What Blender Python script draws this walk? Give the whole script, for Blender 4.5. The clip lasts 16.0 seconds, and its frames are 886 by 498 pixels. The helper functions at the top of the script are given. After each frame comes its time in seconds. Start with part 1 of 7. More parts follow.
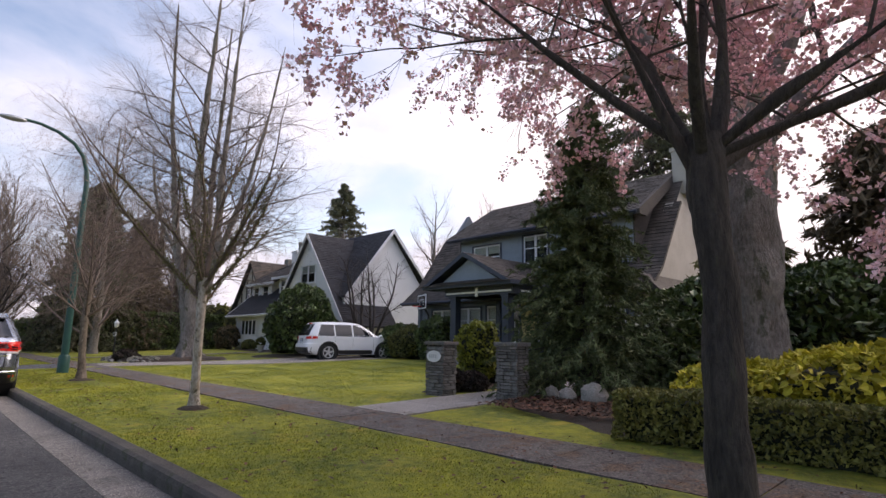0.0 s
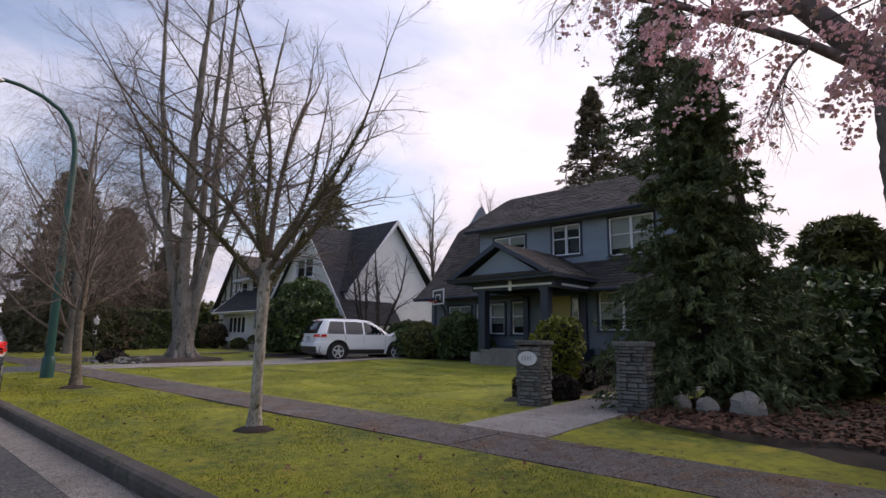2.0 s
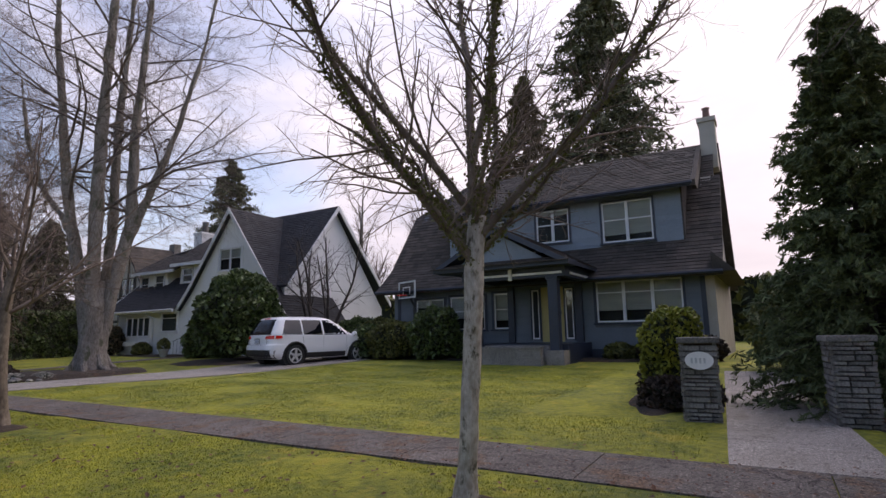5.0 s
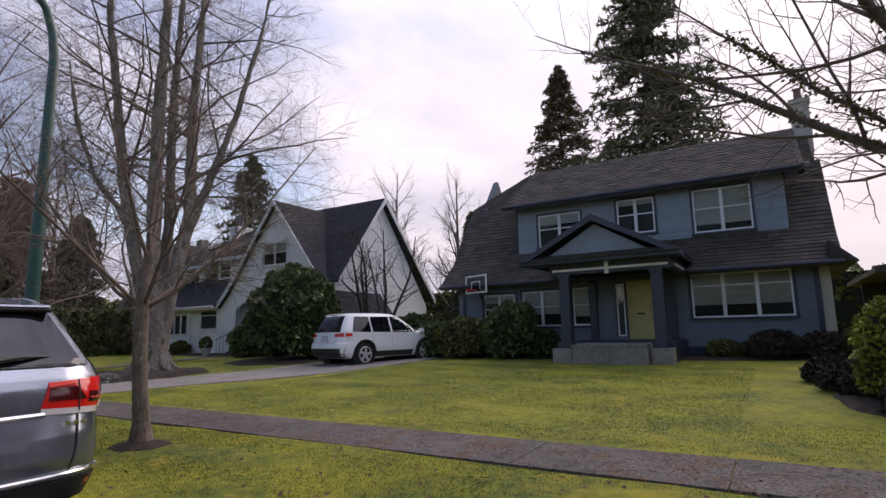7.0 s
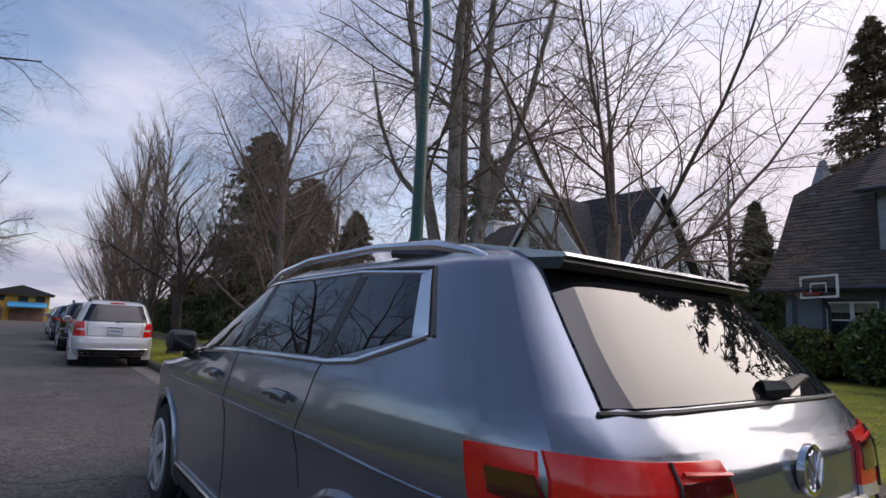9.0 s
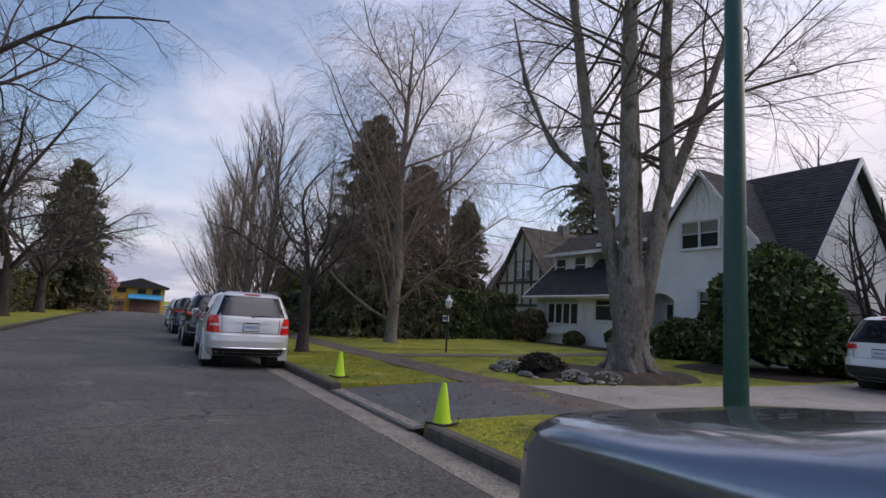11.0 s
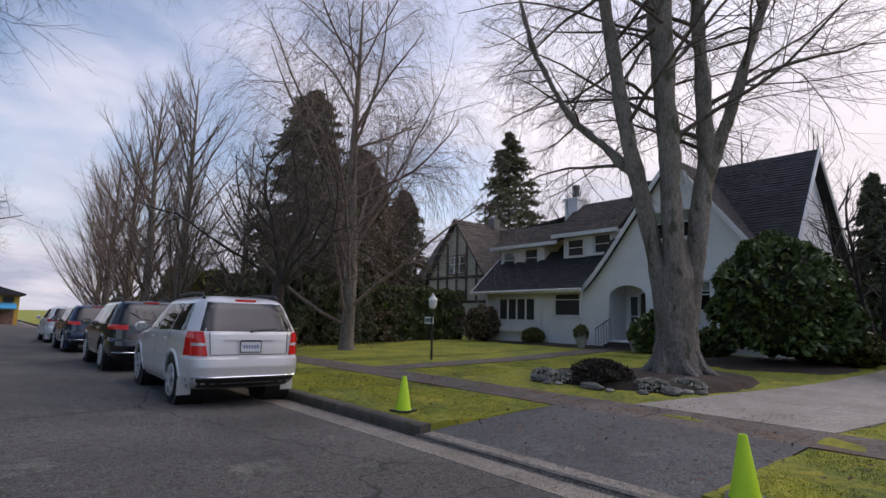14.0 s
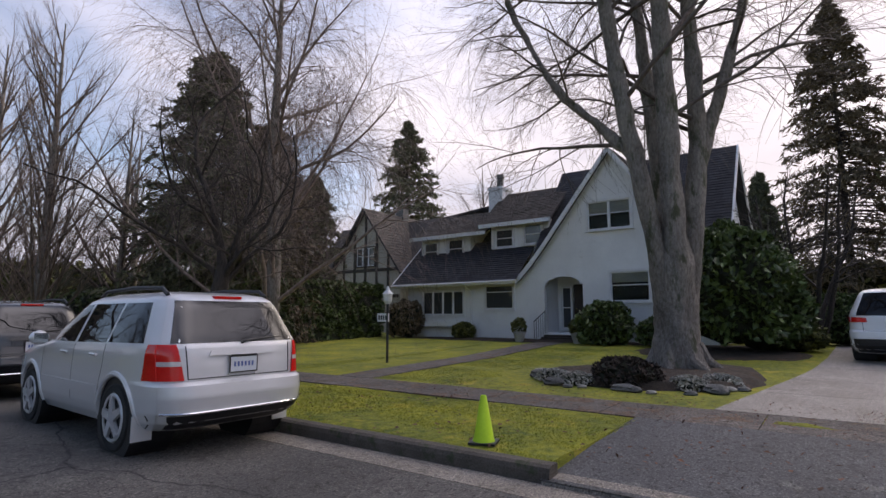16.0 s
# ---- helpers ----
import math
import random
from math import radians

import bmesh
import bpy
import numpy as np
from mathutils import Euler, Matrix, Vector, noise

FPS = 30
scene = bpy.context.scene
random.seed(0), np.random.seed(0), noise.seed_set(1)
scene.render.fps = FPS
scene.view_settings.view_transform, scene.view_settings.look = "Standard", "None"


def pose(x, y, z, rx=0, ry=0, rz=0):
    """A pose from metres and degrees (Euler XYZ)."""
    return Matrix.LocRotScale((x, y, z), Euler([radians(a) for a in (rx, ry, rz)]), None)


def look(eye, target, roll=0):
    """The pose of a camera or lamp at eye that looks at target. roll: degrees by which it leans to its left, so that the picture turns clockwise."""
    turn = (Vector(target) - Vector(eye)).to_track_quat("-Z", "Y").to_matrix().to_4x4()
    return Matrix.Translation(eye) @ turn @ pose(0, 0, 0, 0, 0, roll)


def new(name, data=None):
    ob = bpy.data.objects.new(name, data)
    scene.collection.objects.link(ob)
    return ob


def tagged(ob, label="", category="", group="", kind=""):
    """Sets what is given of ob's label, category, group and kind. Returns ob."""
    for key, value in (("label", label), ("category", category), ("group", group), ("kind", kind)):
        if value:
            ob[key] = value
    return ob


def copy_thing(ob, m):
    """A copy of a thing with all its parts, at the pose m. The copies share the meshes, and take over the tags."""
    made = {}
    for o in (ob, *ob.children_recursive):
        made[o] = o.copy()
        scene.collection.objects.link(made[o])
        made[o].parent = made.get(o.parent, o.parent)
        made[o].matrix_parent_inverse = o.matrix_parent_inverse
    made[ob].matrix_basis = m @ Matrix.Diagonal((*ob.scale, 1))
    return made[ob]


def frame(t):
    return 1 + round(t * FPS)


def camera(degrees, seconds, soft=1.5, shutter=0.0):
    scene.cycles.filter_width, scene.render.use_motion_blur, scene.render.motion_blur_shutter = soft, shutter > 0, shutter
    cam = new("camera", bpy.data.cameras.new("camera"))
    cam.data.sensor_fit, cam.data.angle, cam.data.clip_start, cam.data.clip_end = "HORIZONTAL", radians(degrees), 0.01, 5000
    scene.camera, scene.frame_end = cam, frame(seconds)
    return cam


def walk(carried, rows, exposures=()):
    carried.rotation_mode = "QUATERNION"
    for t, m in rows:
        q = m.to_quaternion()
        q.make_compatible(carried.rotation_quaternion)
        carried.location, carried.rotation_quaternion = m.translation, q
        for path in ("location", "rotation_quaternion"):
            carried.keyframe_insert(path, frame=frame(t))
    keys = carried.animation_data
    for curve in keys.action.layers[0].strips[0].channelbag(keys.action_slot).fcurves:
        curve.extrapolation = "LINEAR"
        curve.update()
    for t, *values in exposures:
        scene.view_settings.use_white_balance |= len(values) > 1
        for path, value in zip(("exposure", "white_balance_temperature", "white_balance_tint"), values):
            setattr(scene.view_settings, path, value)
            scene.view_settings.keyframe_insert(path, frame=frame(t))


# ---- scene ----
cam = camera(78.6, 16.0)
EXPOSURES = [(0.0, 0.70, 7400, 17), (1.5, 0.46, 7250, 17), (3.0, 0.34, 7150, 19), (5.5, 0.40, 7150, 20), (7.0, 0.32, 7150, 19), (9.5, 0.26, 6900, 15), (13.0, 0.26, 6950, 14), (16.0, 0.36, 7150, 16)]
# seconds, eye, the point looked at, roll in degrees
PATH = [
    (0, (0.994, 2.399, 1.281), (2.374, 3.809, 1.615), 0.8),
    (0.5, (0.999, 3.136, 1.236), (2.374, 4.547, 1.58), 0.7),
    (1, (0.975, 3.844, 1.254), (2.351, 5.255, 1.594), 0.9),
    (1.5, (0.946, 4.565, 1.269), (2.337, 5.961, 1.608), 0.8),
    (2, (0.961, 5.257, 1.275), (2.408, 6.598, 1.602), 0.7),
    (2.5, (0.979, 6.028, 1.263), (2.514, 7.266, 1.595), -0.0),
    (3, (1.017, 6.899, 1.288), (2.631, 8.037, 1.606), 0.0),
    (3.2, (1.014, 7.22, 1.293), (2.648, 8.329, 1.609), 0.0),
    (5.5, (0.742, 10.266, 1.395), (2.442, 11.274, 1.701), -1.2),
    (6, (0.65, 11.047, 1.404), (2.354, 12.049, 1.708), -1.3),
    (6.5, (0.583, 11.806, 1.414), (2.283, 12.815, 1.714), -1.1),
    (7, (0.557, 12.511, 1.409), (2.25, 13.534, 1.708), -1.2),
    (7.5, (0.428, 13.335, 1.425), (2.082, 14.419, 1.723), -0.6),
    (8, (0.28, 14.219, 1.433), (1.82, 15.462, 1.727), 0.5),
    (8.5, (0.105, 15.087, 1.411), (1.466, 16.523, 1.7), 1.8),
    (9, (0.043, 15.977, 1.411), (1.23, 17.561, 1.696), 2.7),
    (9.5, (-0.029, 16.807, 1.392), (1.044, 18.472, 1.665), 3.2),
    (10, (-0.092, 17.709, 1.408), (0.938, 19.403, 1.678), 3.6),
    (10.2, (-0.095, 18.096, 1.381), (0.913, 19.802, 1.647), 3.6),
    (12.3, (-0.86, 21.302, 1.345), (0.05, 23.065, 1.598), 3.8),
    (12.5, (-0.951, 21.461, 1.339), (-0.015, 23.21, 1.594), 3.4),
    (13, (-1.138, 22.221, 1.36), (-0.094, 23.908, 1.615), 3.1),
    (13.5, (-1.298, 22.931, 1.331), (-0.146, 24.544, 1.594), 2.4),
    (14, (-1.46, 23.616, 1.389), (-0.171, 25.122, 1.651), 1.5),
    (14.5, (-1.557, 24.333, 1.39), (-0.117, 25.697, 1.65), 0.5),
    (15, (-1.537, 25.152, 1.378), (0.007, 26.395, 1.636), 0.1),
    (15.5, (-1.621, 25.941, 1.391), (-0.038, 27.137, 1.646), -0.2),
    (16, (-1.674, 26.738, 1.41), (-0.071, 27.909, 1.658), -0.0),
]
walk(cam, [(t, look(eye, target, roll)) for t, eye, target, roll in PATH], EXPOSURES)

# ---- world and light ----
SUN_AZ, SUN_EL = 100.0, 16.0          # degrees clockwise from +y, and above the horizon
world = bpy.data.worlds.new("overcast_sky")
scene.world = world
world.use_nodes = True
wn, wl = world.node_tree.nodes, world.node_tree.links
wn.clear()


def wnode(kind, **values):
    n = wn.new(kind)
    for key, value in values.items():
        n.inputs[key].default_value = value
    return n


def wmath(op, a, b=0.0):
    n = wn.new("ShaderNodeMath")
    n.operation = op
    for i, v in enumerate((a, b)):
        if isinstance(v, (int, float)):
            n.inputs[i].default_value = v
        else:
            wl.new(v, n.inputs[i])
    return n.outputs[0]


def wmix(fac, a, b):
    n = wn.new("ShaderNodeMix")
    n.data_type = "RGBA"
    for socket, v in ((n.inputs[0], fac), (n.inputs[6], a), (n.inputs[7], b)):
        if isinstance(v, (int, float, tuple)):
            socket.default_value = v
        else:
            wl.new(v, socket)
    return n.outputs[2]


sky = wn.new("ShaderNodeTexSky")
sky.sky_type, sky.sun_disc = "NISHITA", False
sky.sun_elevation, sky.sun_rotation = radians(SUN_EL + 12), radians(SUN_AZ)
sky_gain = wn.new("ShaderNodeVectorMath")
sky_gain.operation = "MULTIPLY"
wl.new(sky.outputs[0], sky_gain.inputs[0])
sky_gain.inputs[1].default_value = (0.155, 0.155, 0.165)
coords = wn.new("ShaderNodeTexCoord")
split = wn.new("ShaderNodeSeparateXYZ")
wl.new(coords.outputs["Generated"], split.inputs[0])
up = wmath("MAXIMUM", split.outputs[2], 0.0)
flat = wmath("ADD", up, 0.22)
plane = wn.new("ShaderNodeCombineXYZ")
wl.new(wmath("DIVIDE", split.outputs[0], flat), plane.inputs[0])
wl.new(wmath("DIVIDE", split.outputs[1], flat), plane.inputs[1])
clouds = wnode("ShaderNodeTexNoise", Scale=0.75, Detail=7.0, Roughness=0.52, Distortion=0.35)
wl.new(plane.outputs[0], clouds.inputs["Vector"])
billow = wnode("ShaderNodeTexNoise", Scale=1.5, Detail=6.0, Roughness=0.55, Distortion=0.2)
wl.new(plane.outputs[0], billow.inputs["Vector"])
# the cover is closed towards the sun and breaks up away from it
sunward = wmath("ADD", wmath("MULTIPLY", split.outputs[0], math.sin(radians(SUN_AZ))), wmath("MULTIPLY", split.outputs[1], math.cos(radians(SUN_AZ))))
low_band = wmath("MAXIMUM", wmath("SUBTRACT", 1.0, wmath("MULTIPLY", up, 4.0)), 0.0)
cover = wmath("ADD", wmath("ADD", clouds.outputs[0], wmath("MULTIPLY", sunward, 0.26)), wmath("MULTIPLY", low_band, 0.30))
mask = wn.new("ShaderNodeMapRange")
mask.interpolation_type = "SMOOTHSTEP"
wl.new(cover, mask.inputs[0])
mask.inputs[1].default_value, mask.inputs[2].default_value = 0.43, 0.66
tone = wn.new("ShaderNodeMapRange")
wl.new(billow.outputs[0], tone.inputs[0])
tone.inputs[1].default_value, tone.inputs[2].default_value = 0.38, 0.62
grey = wmix(tone.outputs[0], (0.44, 0.49, 0.66, 1), (0.76, 0.77, 0.90, 1))
glow = wmath("POWER", wmath("MAXIMUM", wmath("ADD", wmath("MULTIPLY", sunward, 0.75), 0.18), 0.0), 3.0)
lit = wmix(wmath("MINIMUM", glow, 1.0), grey, (0.85, 0.81, 0.87, 1))
high = wmath("ADD", wmath("ADD", wmath("ADD", 0.80, wmath("MULTIPLY", sunward, 0.03)), wmath("MULTIPLY", up, 0.6)), wmath("MULTIPLY", wmath("POWER", up, 4.0), 2.4))
cloud_gain = wn.new("ShaderNodeVectorMath")
cloud_gain.operation = "SCALE"
wl.new(lit, cloud_gain.inputs[0])
wl.new(high, cloud_gain.inputs["Scale"])
whole = wmix(mask.outputs[0], sky_gain.outputs[0], cloud_gain.outputs[0])
back = wnode("ShaderNodeBackground", Strength=1.0)
wl.new(whole, back.inputs[0])
wl.new(back.outputs[0], wn.new("ShaderNodeOutputWorld").inputs[0])

sun = new("sun", bpy.data.lights.new("sun", "SUN"))
sun.data.energy, sun.data.angle, sun.data.color = 1.45, radians(50), (1.0, 0.93, 0.85)
az, el = radians(SUN_AZ), radians(SUN_EL + 12)
sun.matrix_world = look((math.sin(az) * math.cos(el) * 50, math.cos(az) * math.cos(el) * 50, math.sin(el) * 50), (0, 0, 0))

# ---- materials ----


def material(name, dark, light, rough=0.8, scale=3.0, fine=40.0, bump=0.3, metal=0.0, spot=None, spot_at=0.62, island=0.0, each=0.0, spec=0.5, coat=0.0, stretch=None, bump_scale=None, depth=0.02, cracks=0.0, speck=0.0):
    """Two tones mixed by coarse and fine noise, with relief; spot: a third colour in patches; island, each: change of lightness by piece."""
    m = bpy.data.materials.new(name)
    m.use_nodes = True
    n, l = m.node_tree.nodes, m.node_tree.links
    b = n["Principled BSDF"]
    b.inputs["Roughness"].default_value, b.inputs["Metallic"].default_value = rough, metal
    b.inputs["Specular IOR Level"].default_value = spec
    b.inputs["Coat Weight"].default_value = coat
    b.inputs["Coat Roughness"].default_value = 0.04
    tc = n.new("ShaderNodeTexCoord")
    vec = tc.outputs["Object"]
    if stretch:
        mp = n.new("ShaderNodeMapping")
        mp.inputs["Scale"].default_value = stretch
        l.new(vec, mp.inputs[0])
        vec = mp.outputs[0]

    def tex(s, d=6.0, r=0.6):
        t = n.new("ShaderNodeTexNoise")
        t.inputs["Scale"].default_value, t.inputs["Detail"].default_value, t.inputs["Roughness"].default_value = s, d, r
        l.new(vec, t.inputs["Vector"])
        return t.outputs[0]

    def mix(f, a, c):
        x = n.new("ShaderNodeMix")
        x.data_type = "RGBA"
        for socket, v in ((x.inputs[0], f), (x.inputs[6], a), (x.inputs[7], c)):
            if isinstance(v, tuple):
                socket.default_value = (*v, 1)[:4]
            elif isinstance(v, float):
                socket.default_value = v
            else:
                l.new(v, socket)
        return x.outputs[2]

    def ramp(v, lo, hi):
        x = n.new("ShaderNodeMapRange")
        l.new(v, x.inputs[0])
        x.inputs[1].default_value, x.inputs[2].default_value = lo, hi
        return x.outputs[0]

    coarse, grain = tex(scale), tex(fine)
    both = n.new("ShaderNodeMath")
    both.operation = "ADD"
    l.new(coarse, both.inputs[0])
    l.new(grain, both.inputs[1])
    col = mix(ramp(both.outputs[0], 0.75, 1.25), dark, light)
    if spot:
        col = mix(ramp(tex(scale * 1.9, 5.0, 0.65), spot_at, spot_at + 0.1), col, spot)
    if cracks:
        warp = n.new("ShaderNodeMix")
        warp.data_type = "RGBA"
        warp.inputs[0].default_value = 0.35
        wob = n.new("ShaderNodeTexNoise")
        wob.inputs["Scale"].default_value, wob.inputs["Detail"].default_value = 1.6, 6.0
        l.new(vec, wob.inputs["Vector"])
        l.new(vec, warp.inputs[6])
        l.new(wob.outputs["Color"], warp.inputs[7])
        vo = n.new("ShaderNodeTexVoronoi")
        vo.feature = "DISTANCE_TO_EDGE"
        vo.inputs["Scale"].default_value = cracks
        l.new(warp.outputs[2], vo.inputs["Vector"])
        col = mix(ramp(vo.outputs["Distance"], 0.0006, 0.0035), tuple(c * 0.6 for c in dark), col)
    if speck:
        # stones of the aggregate: pale and dark grains
        for s, tone, lo in ((speck, 2.1, 0.57), (speck * 0.8, 0.3, 0.58), (speck * 0.2, 0.72, 0.56)):
            g = n.new("ShaderNodeMix")
            g.data_type, g.blend_type = "RGBA", "MULTIPLY"
            l.new(ramp(tex(s, 2.0, 0.5), lo, lo + 0.06), g.inputs[0])
            l.new(col, g.inputs[6])
            g.inputs[7].default_value = (tone, tone * 0.98, tone * 0.95, 1)
            col = g.outputs[2]
    for amount, kind, out in ((island, "ShaderNodeNewGeometry", "Random Per Island"), (each, "ShaderNodeObjectInfo", "Random")):
        if amount:
            h = n.new("ShaderNodeHueSaturation")
            l.new(ramp(n.new(kind).outputs[out], 0.0, 1.0), h.inputs["Value"])
            h.inputs["Value"].links[0].from_node.inputs[3].default_value = 1 - amount
            h.inputs["Value"].links[0].from_node.inputs[4].default_value = 1 + amount
            l.new(col, h.inputs["Color"])
            col = h.outputs[0]
    l.new(col, b.inputs["Base Color"])
    if bump:
        bp = n.new("ShaderNodeBump")
        bp.inputs["Strength"].default_value, bp.inputs["Distance"].default_value = bump, depth
        l.new(tex(bump_scale or fine, 5.0, 0.7), bp.inputs["Height"])
        l.new(bp.outputs[0], b.inputs["Normal"])
    if rough > 0.3:
        l.new(ramp(coarse, 0.2, 0.8), b.inputs["Roughness"])
        x = b.inputs["Roughness"].links[0].from_node
        x.inputs[3].default_value, x.inputs[4].default_value = rough - 0.08, min(1.0, rough + 0.08)
    return m


def glass(name, tint=(0.02, 0.025, 0.03), rough=0.02, spec=0.7, coat=0.0):
    """Dark window glass: a smooth glossy pane, its colour standing for tint and dim interior."""
    m = bpy.data.materials.new(name)
    m.use_nodes = True
    b = m.node_tree.nodes["Principled BSDF"]
    b.inputs["Base Color"].default_value = (*tint, 1)
    b.inputs["Roughness"].default_value, b.inputs["Specular IOR Level"].default_value = rough, spec
    b.inputs["Coat Weight"].default_value, b.inputs["Coat IOR"].default_value, b.inputs["Coat Roughness"].default_value = coat, 1.7, 0.01
    return m


def clear_glass(name, tint=(0.85, 0.9, 0.9)):
    m = bpy.data.materials.new(name)
    m.use_nodes = True
    n, l = m.node_tree.nodes, m.node_tree.links
    b = n["Principled BSDF"]
    b.inputs["Base Color"].default_value = (*tint, 1)
    b.inputs["Roughness"].default_value, b.inputs["Transmission Weight"].default_value, b.inputs["IOR"].default_value = 0.02, 1.0, 1.1
    return m


ASPHALT = material("asphalt", (0.042, 0.039, 0.036), (0.14, 0.13, 0.12), 0.85, 0.4, 110, 0.8, spot=(0.155, 0.145, 0.13), spot_at=0.60, depth=0.012, cracks=0.28, speck=48)
APRON = material("asphalt_apron", (0.05, 0.05, 0.054), (0.105, 0.105, 0.11), 0.85, 0.8, 130, 0.6, spot=(0.14, 0.135, 0.13), spot_at=0.62, depth=0.008, speck=50)
GUTTER = material("gutter_concrete", (0.13, 0.112, 0.092), (0.27, 0.24, 0.21), 0.85, 1.2, 90, 0.5, spot=(0.10, 0.09, 0.08), spot_at=0.6, depth=0.006, speck=60)
CONCRETE = material("concrete", (0.19, 0.17, 0.15), (0.33, 0.30, 0.28), 0.8, 1.3, 70, 0.35, spot=(0.17, 0.15, 0.13), spot_at=0.58, each=0.06, depth=0.006, speck=80)
KERB = material("kerb_concrete", (0.042, 0.035, 0.028), (0.12, 0.102, 0.085), 0.9, 2.5, 60, 0.6, spot=(0.045, 0.05, 0.025), spot_at=0.55, each=0.08, depth=0.01)
WALK = material("worn_pavement", (0.065, 0.055, 0.049), (0.17, 0.148, 0.137), 0.88, 1.3, 110, 0.8, spot=(0.13, 0.082, 0.052), spot_at=0.52, depth=0.012, cracks=0.5, speck=45)
GRASS = material("mossy_lawn", (0.085, 0.115, 0.010), (0.335, 0.325, 0.024), 0.9, 0.8, 9, 0.7, spot=(0.38, 0.31, 0.028), spot_at=0.58, bump_scale=60, depth=0.03)
BLADE = material("grass_blade", (0.12, 0.16, 0.014), (0.38, 0.37, 0.03), 0.75, 0.8, 9, 0, island=0.4)
SOIL = material("dark_soil", (0.018, 0.013, 0.01), (0.06, 0.042, 0.03), 0.95, 2.0, 50, 0.9, spot=(0.09, 0.05, 0.03), spot_at=0.55)
LITTER = material("fallen_leaves", (0.055, 0.024, 0.014), (0.17, 0.078, 0.045), 0.85, 3.0, 30, 0.2, island=0.5)
BLUE = material("blue_grey_paint", (0.10, 0.122, 0.148), (0.145, 0.172, 0.205), 0.6, 1.0, 30, 0.15, island=0.07)
BLUE_LIGHT = material("pale_blue_paint", (0.17, 0.205, 0.245), (0.24, 0.28, 0.325), 0.6, 1.0, 30, 0.15, island=0.06)
NAVY = material("dark_navy_trim", (0.018, 0.024, 0.042), (0.035, 0.045, 0.07), 0.5, 2.0, 40, 0.1)
SHAKE = material("weathered_shingle", (0.036, 0.029, 0.025), (0.095, 0.078, 0.067), 0.9, 1.5, 30, 0.6, island=0.32, spot=(0.10, 0.09, 0.075), spot_at=0.66)
SLATE = material("dark_roof_shingle", (0.018, 0.018, 0.022), (0.045, 0.045, 0.052), 0.9, 1.2, 40, 0.5, island=0.25)
STUCCO = material("white_stucco", (0.72, 0.72, 0.73), (0.86, 0.86, 0.865), 0.85, 0.8, 45, 0.35, spot=(0.64, 0.63, 0.62), spot_at=0.64, depth=0.01)
TRIM = material("white_trim", (0.66, 0.66, 0.68), (0.80, 0.80, 0.81), 0.5, 2.0, 30, 0.08)
BEIGE = material("beige_stucco", (0.36, 0.32, 0.27), (0.50, 0.46, 0.40), 0.85, 1.0, 40, 0.3)
YELLOW = material("pale_yellow_door", (0.42, 0.35, 0.13), (0.52, 0.44, 0.18), 0.5, 2.0, 20, 0.08)
DARKWOOD = material("dark_timber", (0.02, 0.016, 0.013), (0.06, 0.046, 0.036), 0.75, 2.0, 30, 0.3)
BRICK = material("brick_red", (0.16, 0.085, 0.07), (0.30, 0.19, 0.16), 0.9, 4.0, 40, 0.5, each=0.2)
STONE = material("ledge_stone", (0.10, 0.095, 0.09), (0.26, 0.25, 0.235), 0.9, 5.0, 40, 0.7, each=0.3, island=0.3, spot=(0.30, 0.25, 0.18), spot_at=0.62)
BOULDER = material("granite_boulder", (0.24, 0.22, 0.19), (0.46, 0.43, 0.38), 0.9, 3.0, 40, 0.6, spot=(0.09, 0.09, 0.05), spot_at=0.6)
BARK_GREY = material("smooth_beech_bark", (0.105, 0.088, 0.074), (0.30, 0.265, 0.235), 0.85, 2.2, 22, 1.0, spot=(0.075, 0.078, 0.045), spot_at=0.55, stretch=(1, 1, 0.4), depth=0.05)
BARK_DARK = material("dark_bark", (0.018, 0.014, 0.012), (0.075, 0.06, 0.052), 0.95, 4.0, 30, 1.0, spot=(0.055, 0.06, 0.022), spot_at=0.62, stretch=(1, 1, 0.25), depth=0.04)
BARK_MOSS = material("mossy_bark", (0.07, 0.07, 0.025), (0.17, 0.16, 0.06), 0.95, 3.0, 30, 0.7, spot=(0.12, 0.13, 0.02), spot_at=0.50)
BARK_STREET = material("street_tree_bark", (0.27, 0.22, 0.175), (0.60, 0.54, 0.475), 0.9, 7.0, 30, 0.9, spot=(0.075, 0.066, 0.038), spot_at=0.55, stretch=(1, 1, 0.5))
BARK_BROWN = material("brown_street_bark", (0.085, 0.064, 0.048), (0.25, 0.20, 0.155), 0.9, 6.0, 30, 0.9, spot=(0.32, 0.27, 0.22), spot_at=0.60, stretch=(1, 1, 0.5))
TWIG = material("bare_twigs", (0.10, 0.07, 0.055), (0.22, 0.17, 0.14), 0.9, 2.0, 8, 0, island=0.25)
TWIG_GREY = material("grey_twigs", (0.065, 0.05, 0.045), (0.17, 0.135, 0.12), 0.9, 2.0, 8, 0, island=0.25)
TWIG_DARK = material("dark_twigs", (0.03, 0.024, 0.022), (0.09, 0.072, 0.064), 0.9, 2.0, 8, 0, island=0.25)
TWIG_BIRCH = material("birch_twigs", (0.13, 0.095, 0.085), (0.27, 0.21, 0.185), 0.9, 2.0, 8, 0, island=0.25)
PINK = material("pink_blossom", (0.78, 0.44, 0.50), (0.94, 0.72, 0.76), 0.7, 2.0, 10, 0, island=0.25)
PINK_FAR = material("distant_pink_blossom", (0.45, 0.24, 0.27), (0.66, 0.42, 0.44), 0.8, 2.0, 10, 0, island=0.3)
